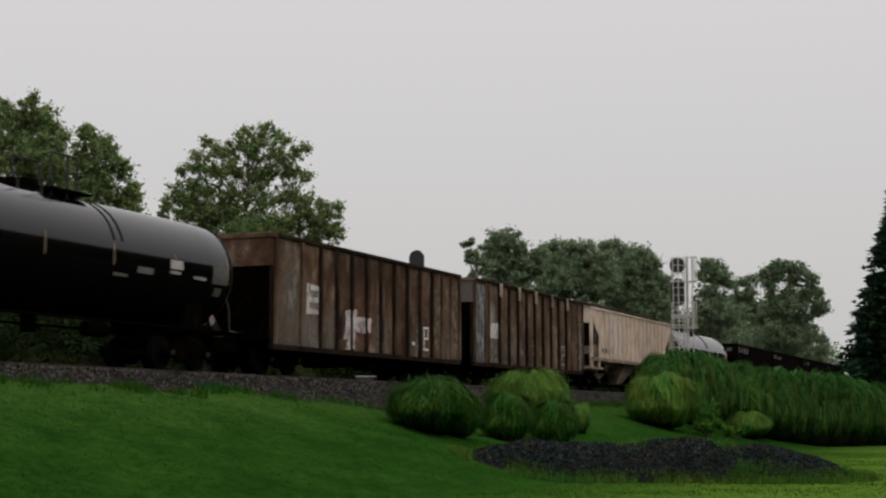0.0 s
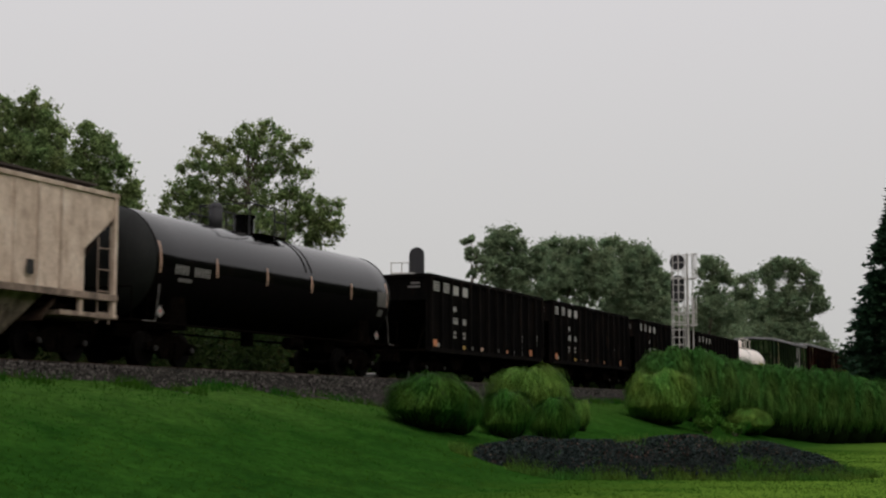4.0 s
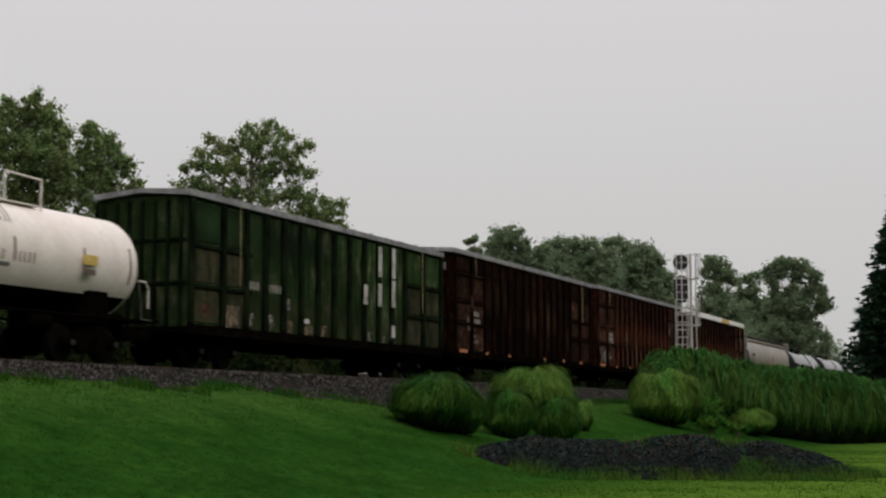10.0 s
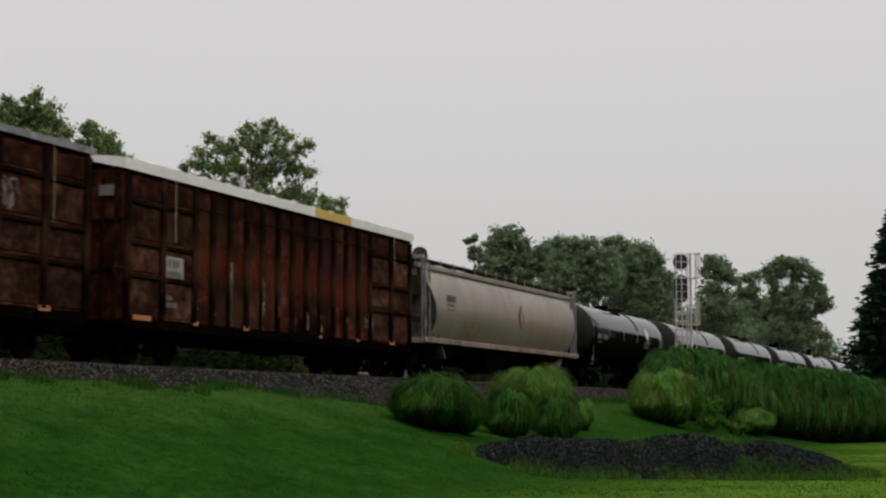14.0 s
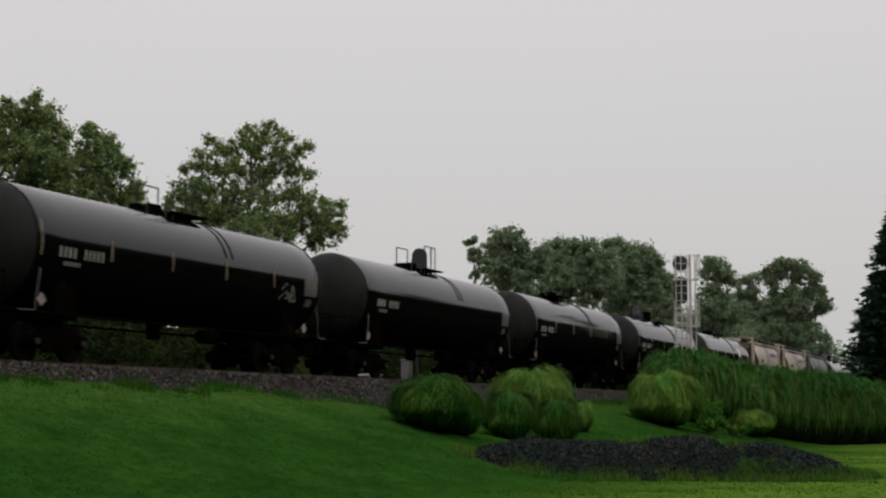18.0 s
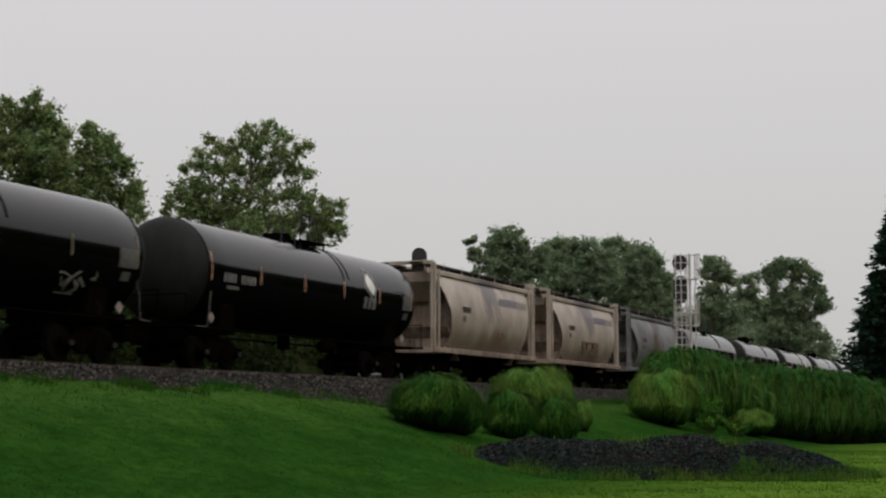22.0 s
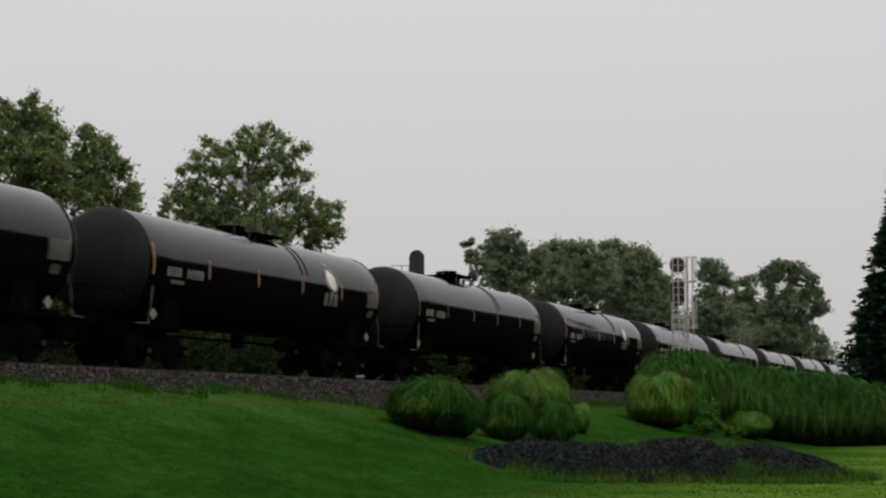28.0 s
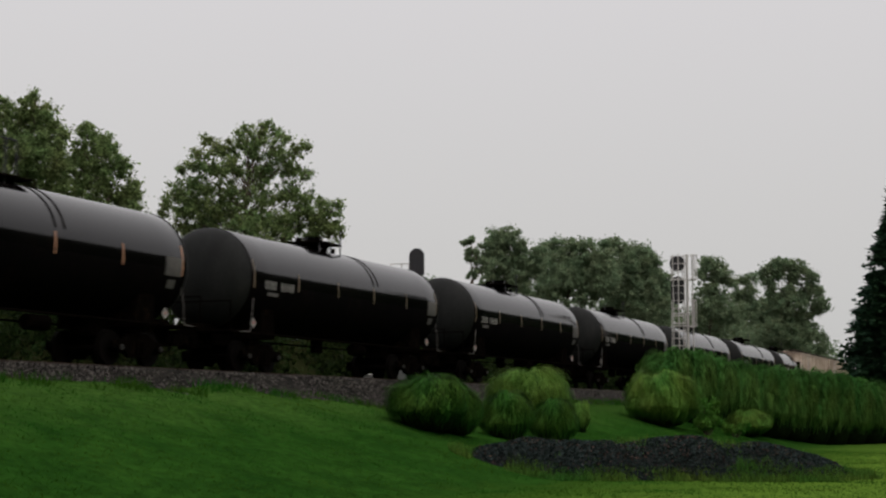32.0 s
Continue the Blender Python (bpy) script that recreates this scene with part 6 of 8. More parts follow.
# ---- the train, car by car: (car, middle of the car at the start) ----
TRAIN = []


def hook(car, middle):
    TRAIN.append((car, middle))
    return car


def twin(car, middle, label=""):
    twin_car = copy_thing(car, pose(middle, 0, RAIL_TOP))
    for o in twin_car.children:
        if o.name.startswith("truck"):
            for w in o.children:
                if w.name.startswith("wheelset"):
                    (LEAD_WHEELS if w.location.x < 0 else TRAIL_WHEELS).append(w)
    if label:
        twin_car["label"] = label
    return hook(twin_car, middle)


def build_train():
    hook(tank_car("black tank car with several pale data plates", strips=M_STRIP, fittings="low", plates=True), 29.5)
    # two weathered brown open hoppers
    first = hook(open_hopper("weathered brown ribbed hopper car with pink-edged white scrawl", 15.0, 4.3, 0.85, M_BROWN_A, M_BROWN_POST, HOPPER_POSTS), 46.6)
    paint_first_hopper(first)
    bluish = hook(open_hopper("weathered brown ribbed hopper car with bluish faded end", 14.8, 4.35, 0.85, M_BROWN_B, M_BROWN_POST, (-6.15, *HOPPER_POSTS), pockets=True), 63.05)
    paint_second_hopper(bluish)
    tan = hook(ribbed_hopper("faded tan three-bay covered hopper with ribbed sides", 16.8), 80.25)
    hook(tank_car("black tank car with pale orange strips and dome railing", half=7.3, strips=M_PINK, mark_x=-6.4, dome_at=-0.9, fittings="rail"), 97.7)
    coal = hook(open_hopper("sooty black coal hopper with orange reflectors", 13.1, 4.0, 1.15, M_COAL_CAR, M_COAL_POST, 14, True), 115.2)
    twin(coal, 129.8)
    twin(coal, 145.0)
    twin(coal, 159.8)
    white = hook(tank_car("dirty white tank car on black underframe", half=4.95, r=1.3, zc=2.52, head=0.62, paint=M_WHITE_TANK, mark_x=-0.8, side_panels=False, fittings="walk", straps=False, dome_at=-0.5), 173.4)
    for x, a0, a1 in ((-4.9, 68, 110), (-1.63, 78, 100), (0.17, 78, 100), (2.8, 78, 102), (4.75, 70, 112)):
        part("seam_strip", arc_band(x - 0.03, x + 0.03, 1.3, 2.52, a0, a1, 6, 0.012), M_RUST_TAG, white)
    tagged(part("owner_mark", shell_bars(-3.71, 95, 0.26, [0.42, 0.36, 0.36, 0.42], 1.3, 2.52, 1.2), M_INK, white, "dark stencilled characters"), kind="stuff")
    tagged(part("car_number", shell_bars(-2.5, 97, 0.2, [0.5] * 5, 1.3, 2.52, 1.0), M_BROWN_TEXT, white, "rust-brown stencilled characters"), kind="stuff")
    scrawl(white, -1.85, 2.1, 1.5, 0.4, -1.3, M_PINK_TAG, 36, n=7, fat=0.8, round_to=(1.3, 2.52))
    for k in (0.0, 0.18, 0.34):
        part("drip_stain", arc_band(k - 0.2, k - 0.13, 1.3, 2.52, 28 + 20 * k, 62, 6, 0.006), M_DIM_WHITE, white)
    board_tags(white, -1.36, [(2.95, 2.5, 0.6, 0.24, M_YELLOW, "warning_panel"), (2.9, 2.2, 0.5, 0.16, M_BROWN_TEXT, "data_panel")])
    part("end_hoop", path_tube([(5.5, -1.0, 2.2), (5.85, -1.0, 2.2), (6.0, -1.0, 2.05), (6.0, -1.0, 1.5)], 0.028), M_CREAM_RAIL, white)
    hook(boxcar("faded green boxcar with pale roof and worn white bars", 17.7, 4.72, M_GREEN, M_GREEN_POST, M_GREEN_PALE, M_ROOF, (-5.8, 5.45, 11), bay=7.1, post_w=0.26, tall_marks=True, belts=(0.31, 0.62), strap=((-6.3, 2.35), (6.85, 2.3)),
                tags=((31, -0.9, 0.13, 0.8, 0.35, M_WORN_RED), (32, 0.5, 0.1, 0.5, 0.3, M_DIM_WHITE))), 189.4)
    hook(boxcar("dark rusty red boxcar with bleached end panels", 18.0, 5.05, M_RED, M_RED_POST, M_BAY_DARK, M_ROOF, (-5.7, 5.7, 13),
                tags=((41, -0.82, 0.3, 0.6, 0.6, M_DIM_WHITE),)), 208.6)
    hook(boxcar("rusty red boxcar with white scrawl and number board", 17.8, 5.1, M_RED_B, M_RED, M_RED_PATCH, M_ROOF, (-5.65, 5.5, 13), board=True,
                tags=((51, -0.91, 0.14, 1.05, 0.75, M_DIM_WHITE), (55, -0.9, 0.15, 0.8, 0.7, M_CHALK), (52, -0.14, 0.12, 1.0, 0.35, M_FAINT_WHITE), (53, 0.66, 0.65, 0.7, 0.7, M_CHALK), (54, 0.0, 0.24, 0.4, 0.6, M_DIM_WHITE))), 227.75)
    hook(boxcar("rusty red boxcar with white-coated roof", 17.8, 4.98, M_RED_B, M_RED, M_RED_PATCH, M_WHITE_ROOF, (-5.65, 5.5, 13), board=True, strap=((-6.75, 1.7), (7.3, 1.0)), tarp=True, ridge=0.46, lip=0.26,
                tags=((61, 0.6, 0.2, 0.8, 0.5, M_DIM_WHITE),)), 247.1)
    hook(round_hopper("pale grey covered hopper with dark diamond emblem", 19.3, 4.3, 1.5, M_GREY_HOPPER, 3, 0.5, M_WALK, logo=True, scoop=0.8, bay_mat=M_BROWN_POST, post_mat=M_GREY_END, sill_mat=M_TAN_RIB,
                      tags=((71, -5.0, 2.1, 1.2, 0.5, M_RUST_TAG),)), 266.9)
    hook(tank_car("black tank car with white leaf emblem and tan strips", strips=M_STRIP, leaf=True, fittings="low"), 285.8)
    scuffed = hook(tank_car("black tank car with faint pale scuffs near its end", strips=M_STRIP, fittings="low"), 303.5)
    scrawl(scuffed, 5.1, 2.45, 1.0, 0.5, 0, M_CHALK, 45, n=8, fat=0.9, round_to=(1.53, 2.78))
    hook(tank_car("plain black tank car with a tall dome frame", fittings="low"), 321.2)
    plain = hook(tank_car("plain black tank car with white stencilled marks", strips=M_STRIP), 338.7)
    taped = hook(tank_car("black tank car with platform railing and soiled tan tape", strips=M_STRIP, fittings="rail"), 431.8)
    scribbled = twin(taped, 356.3, "black tank car with platform railing and a pale scribble")
    scrawl(scribbled, 4.7, 1.95, 1.7, 0.6, 0, M_CHALK, 44, n=5, fat=1.3, round_to=(1.53, 2.78))
    leafed = hook(tank_car("black tank car with white leaf emblem and orange strips", strips=M_TAPE, leaf=True, fittings="low"), 373.7)
    cream = hook(round_hopper("cream cement hopper with faded blue brand bars", 12.2, 4.22, 1.2, M_CEMENT, 2, 0.95, M_WALK, words=True, scoop=1.0, sill_mat=M_TAN_RIB,
                              tags=((81, 0.9, 1.85, 0.8, 0.45, M_RUST_TAG),)), 388.7)
    second = twin(cream, 402.4)
    bm = bmesh.new()
    for x0, x1, z0, z1 in ((-1.2, -1.12, 1.62, 2.25), (-1.12, 1.3, 2.17, 2.25), (1.3, 1.38, 1.5, 2.25), (-0.5, -0.44, 1.9, 2.17), (0.5, 0.56, 1.95, 2.17)):
        add_box(bm, x0, x1, -1.605, -1.56, z0, z1)
    part("rust_outline", bm, M_RUST_TAG, second, "rust-brown worn patch edges")
    scrawl(second, 0.1, 1.9, 2.3, 0.55, -1.565, M_RUST_TAG, 83, n=12, fat=1.2)
    hook(round_hopper("grimy grey cement hopper with brown stains", 12.0, 4.22, 1.2, M_CEMENT_GREY, 2, 0.75, M_WALK, scoop=1.1,
                      tags=((91, -0.5, 2.6, 0.8, 1.3, M_RUST_TAG),)), 415.9)
    twin(plain, 449.4)
    twin(leafed, 466.8)
    twin(plain, 484.3)
    twin(leafed, 502.0)
    hook(tank_car("black tank car with pale orange reflective strips", strips=M_TAPE, fittings="low"), 519.5)
    twin(plain, 537.2)
    for middle in (555.2, 573.2, 591.6, 609.8):
        twin(plain, middle)
    hook(tank_car("short black tank car near the end of the train", half=3.6, r=1.48, zc=2.72, head=0.65, mark_x=-2.9, strips=M_STRIP, dome_at=-0.3), 624.7)
    twin(tan, 638.5)
    twin(tan, 656.0)
    twin(plain, 674.0)


build_train()


# ---- signals beside the track ----
def signal_tower():
    base = ground_height(81.66, -4.24)
    t = thing("signal_mast", "white-painted lattice railway signal mast with ladder cage", "railway signal", at=(81.66, -4.24, base))
    top = 10.5 - base
    u = Vector((0.388, -0.9216, 0))  # across the track bed, towards the lawn

    def at(a, z, b=0.0):
        return (u.x * a + u.y * -b, u.y * a + u.x * b, z)
    part("mast", tubes([(at(0, 0), at(0, top))], 0.075, 14), M_SIGNAL_WHITE, t)
    part("mast_foot", box(-0.35, 0.35, -0.35, 0.35, -0.1, 0.25, 0.02), M_BOX_GREY, t)
    for a in (-0.85, -0.2):
        for b in (-0.3, 0.3):
            part("lattice_leg", tubes([(at(a, 0, b), at(a, top - 0.05, b))], 0.026, 6), M_SIGNAL_WHITE, t)
    z = 0.4
    while z < top:
        for b in (-0.3, 0.3):
            part("lattice_rung", tubes([(at(-0.85, z, b), at(-0.2, z, b))], 0.018, 6), M_SIGNAL_WHITE, t)
        for a in (-0.85, -0.2):
            part("lattice_brace", tubes([(at(a, z, -0.3), at(a, z, 0.3))], 0.02, 6), M_SIGNAL_WHITE, t)
        z += 0.42
    part("ladder_string", tubes([(at(-0.55, 0, -0.32), at(-0.55, top, -0.32))], 0.03, 6), M_SIGNAL_WHITE, t)
    for zz in (top - 1.45, top - 3.35, top - 4.05):
        grate = tubes([(at(-0.9, zz, b), at(0.48, zz, b)) for b in (-0.3, -0.1, 0.1, 0.3)] + [(at(a, zz, -0.3), at(a, zz, 0.3)) for a in (-0.9, 0.48)], 0.022, 5)
        part("platform", grate, M_SIGNAL_WHITE, t)
    for a0, a1, z0, z1 in ((0.14, 0.52, top - 1.4, top - 0.05), (0.14, 0.44, top - 4.1, top - 2.6)):
        pr = []
        for b in (-0.3, 0.3):
            pr += [(at(a0, z1, b), at(a1, z1, b)), (at(a1, z0, b), at(a1, z1, b)), (at(a0, z0, b), at(a1, z0, b)), (at((a0 + a1) / 2, z0, b), at((a0 + a1) / 2, z1, b))]
        pr += [(at(a1, z1, -0.3), at(a1, z1, 0.3))]
        for p, q in pr:
            part("guard_rail", tubes([(p, q)], 0.024, 6), M_SIGNAL_WHITE, t)
    part("stay_tube", tubes([(at(0.3, 0, 0), at(0.3, top - 0.1, 0))], 0.03, 8), M_SIGNAL_WHITE, t)
    for zz, rr, hh in ((top - 0.5, 0.44, 0.0), (top - 2.02, 0.39, 0.4)):
        bm = bmesh.new()
        outline = [(rr * math.cos(a), hh + rr * math.sin(a)) for a in np.linspace(0, math.pi, 10)] + [(rr * math.cos(a), -hh + rr * math.sin(a)) for a in np.linspace(math.pi, 2 * math.pi, 10)]
        add_prism(bm, outline, -0.04, 0.04)
        bm.transform(Matrix.Rotation(radians(-67), 4, "Z"))
        head = part("signal_head", bm, M_SIGNAL_BLACK, t, "black signal backboard", at=at(-0.52, zz, 0.1))
        for k in ((0,) if not hh else (-0.42, 0, 0.42)):
            part("lamp_hood", tubes([((0.02, -0.05, k), (0.28, -0.12, k))], 0.13, 12), M_SIGNAL_BLACK, head)


def far_signal():
    base = ground_height(63.2, 4.4)
    t = thing("signal_post", "black oval signal target on a post behind the track", "railway signal", at=(63.3, 4.5, base))
    top = 9.32 - base
    part("post", tubes([((0, 0, 0), (0, 0, top - 0.3))], 0.06, 10), M_SIGNAL_BLACK, t)
    bm = bmesh.new()
    r, hh = 0.36, 0.3
    outline = [(r * math.cos(a), hh + r * math.sin(a)) for a in np.linspace(0, math.pi, 12)] + [(r * math.cos(a), -hh - 0.3 + 0.02 * math.sin(a)) for a in (math.pi, 2 * math.pi)]
    add_prism(bm, outline, -0.05, 0.05)
    bm.transform(Matrix.Rotation(radians(-67), 4, "Z"))
    head = part("signal_head", bm, M_SIGNAL_BLACK, t, "matt black target board", at=(0, -0.12, top - 0.65))
    for k in (-0.3, 0.3):
        part("lamp_hood", tubes([((0.0, 0.02, k), (0.25, -0.08, k))], 0.12, 12), M_SIGNAL_BLACK, head)
    u = Vector((-0.388, 0.9216, 0))
    pr = []
    for a in (0.25, 0.6, 1.1):
        pr.append(((u.x * a, u.y * a, top - 1.2), (u.x * a, u.y * a, top - 0.72)))
    pr += [((u.x * 0.2, u.y * 0.2, top - 0.72), (u.x * 1.15, u.y * 1.15, top - 0.72)), ((u.x * 0.2, u.y * 0.2, top - 1.2), (u.x * 1.15, u.y * 1.15, top - 1.2))]
    for p, q in pr:
        part("platform_rail", tubes([(p, q)], 0.025), M_SIGNAL_WHITE, t)
    part("platform", box(-0.5, 0.2, -0.1, 1.0, top - 1.28, top - 1.22), M_SIGNAL_WHITE, t)
    part("ladder", ladder_mesh(0.4, 0.2, top - 1.2, 14, M_SIGNAL_BLACK, 0.014), None, t, at=(-0.2, 0.3, 0))
    box_t = thing("equipment_case", "tall narrow grey lineside equipment case", "equipment case", at=(59.9, 3.5, 2.1))
    part("case_body", box(-0.2, 0.2, -0.2, 0.2, 0.0, 1.8, 0.02), M_BOX_GREY, box_t)
    part("case_lid", box(-0.23, 0.23, -0.23, 0.23, 1.8, 1.86, 0.02), M_BOX_GREY, box_t)
    # plain box added in place of an unidentified pale trackside object
    low = thing("junction_box", "plain low pale grey box beside the rails", "junction box", at=(57.0, 3.9, 2.05))
    part("box_body", box(-0.3, 0.3, -0.4, 0.4, 0.0, 1.12, 0.02), M_BOX_GREY, low)
    part("box_lid", box(-0.34, 0.34, -0.44, 0.44, 1.12, 1.18, 0.02), M_SIGNAL_WHITE, low)


signal_tower()
far_signal()


# ---- plants ----
RIGHT = (0.388, -0.9216)


def leaf_cloud(lobes, count, size, seed, squash=1.0, gap=0.12):
    """Small folded leaf clumps scattered through lobes (x, y, z, radius), thinned by a noise so that sky shows through."""
    rnd = random.Random(seed)
    verts, faces = [], []
    weights = [r ** 2 for *_, r in lobes]
    tot = 0
    while tot < count:
        x, y, z, r = rnd.choices(lobes, weights)[0]
        d = Vector((rnd.gauss(0, 1), rnd.gauss(0, 1), rnd.gauss(0, 1))).normalized()
        k = r * (0.35 + 0.85 * rnd.random() ** 0.7)
        wob = 1 + 0.35 * noise.noise((d * 2.2 + Vector((x, y, z))))
        p = Vector((x, y, z)) + Vector((d.x * k * wob, d.y * k * wob, d.z * k * wob * squash))
        if noise.noise(p * (1.1 / max(0.5, r * 0.45))) < -gap:
            tot += 0.3
            continue
        tot += 1
        s = size * rnd.uniform(0.6, 1.35)
        a = Vector((rnd.gauss(0, 1), rnd.gauss(0, 1), rnd.gauss(0, 0.8))).normalized()
        b = a.cross(Vector((rnd.gauss(0, 1), rnd.gauss(0, 1), rnd.gauss(0, 1)))).normalized()
        o = len(verts)
        verts += [tuple(p - a * s), tuple(p + b * s * 0.42 + a * s * 0.1), tuple(p + a * s), tuple(p - b * s * 0.42 + a * s * 0.05)]
        faces.append((o, o + 1, o + 2, o + 3))
    return verts, faces


def tuft_cloud(tufts, leaves, size, seed, squash=0.7):
    """Leaves laid over the shells of small tufts (x, y, z, radius), facing outwards, so that each tuft has a lit crown and a shaded foot."""
    rnd = random.Random(seed)
    verts, faces = [], []
    for x, y, z, r in tufts:
        for k in range(leaves):
            d = Vector((rnd.gauss(0, 1), rnd.gauss(0, 1), rnd.gauss(0.25, 1))).normalized()
            out = r * min(1.6, abs(rnd.gauss(0.5, 0.42))) * (1 + 0.5 * noise.noise(d * 2.0 + Vector((x, y, z))))
            p = Vector((x + d.x * out, y + d.y * out, z + d.z * out * squash))
            n = (d + Vector((rnd.gauss(0, 0.8), rnd.gauss(0, 0.8), rnd.gauss(0.2, 0.8)))).normalized()
            a = n.cross(Vector((rnd.gauss(0, 1), rnd.gauss(0, 1), rnd.gauss(0, 1)))).normalized()
            b = n.cross(a)
            s = size * rnd.uniform(0.6, 1.35)
            o = len(verts)
            verts += [tuple(p - a * s), tuple(p + b * s * 0.5 + a * s * 0.1), tuple(p + a * s - n * s * 0.3), tuple(p - b * s * 0.5 + a * s * 0.05)]
            faces.append((o, o + 1, o + 2, o + 3))
    return verts, faces


def limb(bm, a, b, r0, r1, rnd, bends=3):
    a, b = Vector(a), Vector(b)
    prev, pr = a, r0
    for i in range(1, bends + 1):
        p = a.lerp(b, i / bends)
        if i < bends:
            p += Vector((rnd.uniform(-1, 1), rnd.uniform(-1, 1), 0)) * (b - a).length * 0.05
        r = r0 + (r1 - r0) * i / bends
        add_tube(bm, prev, p, pr, 7, i == bends, r)
        prev, pr = p, r


def tree(name, label, at, lobes, leaves, size, leaf_mat, seed, trunk_r=0.3, tuft=0.4, pads=7, squash=0.75, group="", spread=1.0):
    """A trunk that forks to every lobe (across, height, radius) of the crown; each lobe is a cluster of leafy tufts."""
    base = ground_height(*at)
    t = thing(name, label, "tree", group, at=(at[0], at[1], base))
    rnd = random.Random(seed)
    loc = []
    for a, z, r in lobes:
        for k in (-1, 1):  # the crown is as deep as it is wide
            depth = k * rnd.uniform(0.1, 1.5) * max(r, 0.5)
            loc.append((RIGHT[0] * a + 0.92 * depth, RIGHT[1] * a + 0.388 * depth, z - base, r))
    bm = bmesh.new()
    low = min(z - r for _, _, z, r in loc)
    high = max(z for _, _, z, r in loc)
    fork = max(1.5, low * 0.75)
    mid = sum(x for x, *_ in loc) / len(loc), sum(l[1] for l in loc) / len(loc)
    limb(bm, (0, 0, -0.2), (0, 0, fork), trunk_r, trunk_r * 0.75, rnd)
    limb(bm, (0, 0, fork), (mid[0], mid[1], high - 0.5), trunk_r * 0.7, trunk_r * 0.1, rnd, 5)
    for x, y, z, r in loc:
        k = max(0.0, min(0.8, (z - fork) / (high - fork) - 0.25))
        limb(bm, (mid[0] * k, mid[1] * k, fork + k * (high - fork)), (x, y, z), trunk_r * 0.12, trunk_r * 0.03, rnd, 4)
        for j in range(3):
            d = Vector((rnd.gauss(0, 1), rnd.gauss(0, 1), rnd.gauss(0.3, 0.8))).normalized() * r * 0.9
            limb(bm, (x, y, z), Vector((x, y, z)) + d, trunk_r * 0.07, trunk_r * 0.02, rnd, 2)
    part("trunk", bm, M_BARK, t, smooth=True)
    tufts = []
    for x, y, z, r in loc:
        n = max(4, int(pads * (r / (1.6 * tuft)) ** 2))
        for k in range(n):
            d = Vector((rnd.gauss(0, 1), rnd.gauss(0, 1), rnd.gauss(0.1, 1))).normalized() * r * rnd.uniform(0.25, 1.25) * spread
            tufts.append((x + d.x, y + d.y, z + d.z * 0.9, tuft * rnd.uniform(0.5, 1.3)))
    v, f = tuft_cloud(tufts, leaves, size, seed + 1, squash)
    part("crown", many("crown", v, f, leaf_mat), None, t)
    return t


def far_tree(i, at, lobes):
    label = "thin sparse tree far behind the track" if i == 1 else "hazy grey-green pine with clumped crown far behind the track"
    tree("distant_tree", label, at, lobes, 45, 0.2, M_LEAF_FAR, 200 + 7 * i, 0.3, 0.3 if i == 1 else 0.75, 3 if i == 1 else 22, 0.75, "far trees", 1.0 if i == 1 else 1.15)


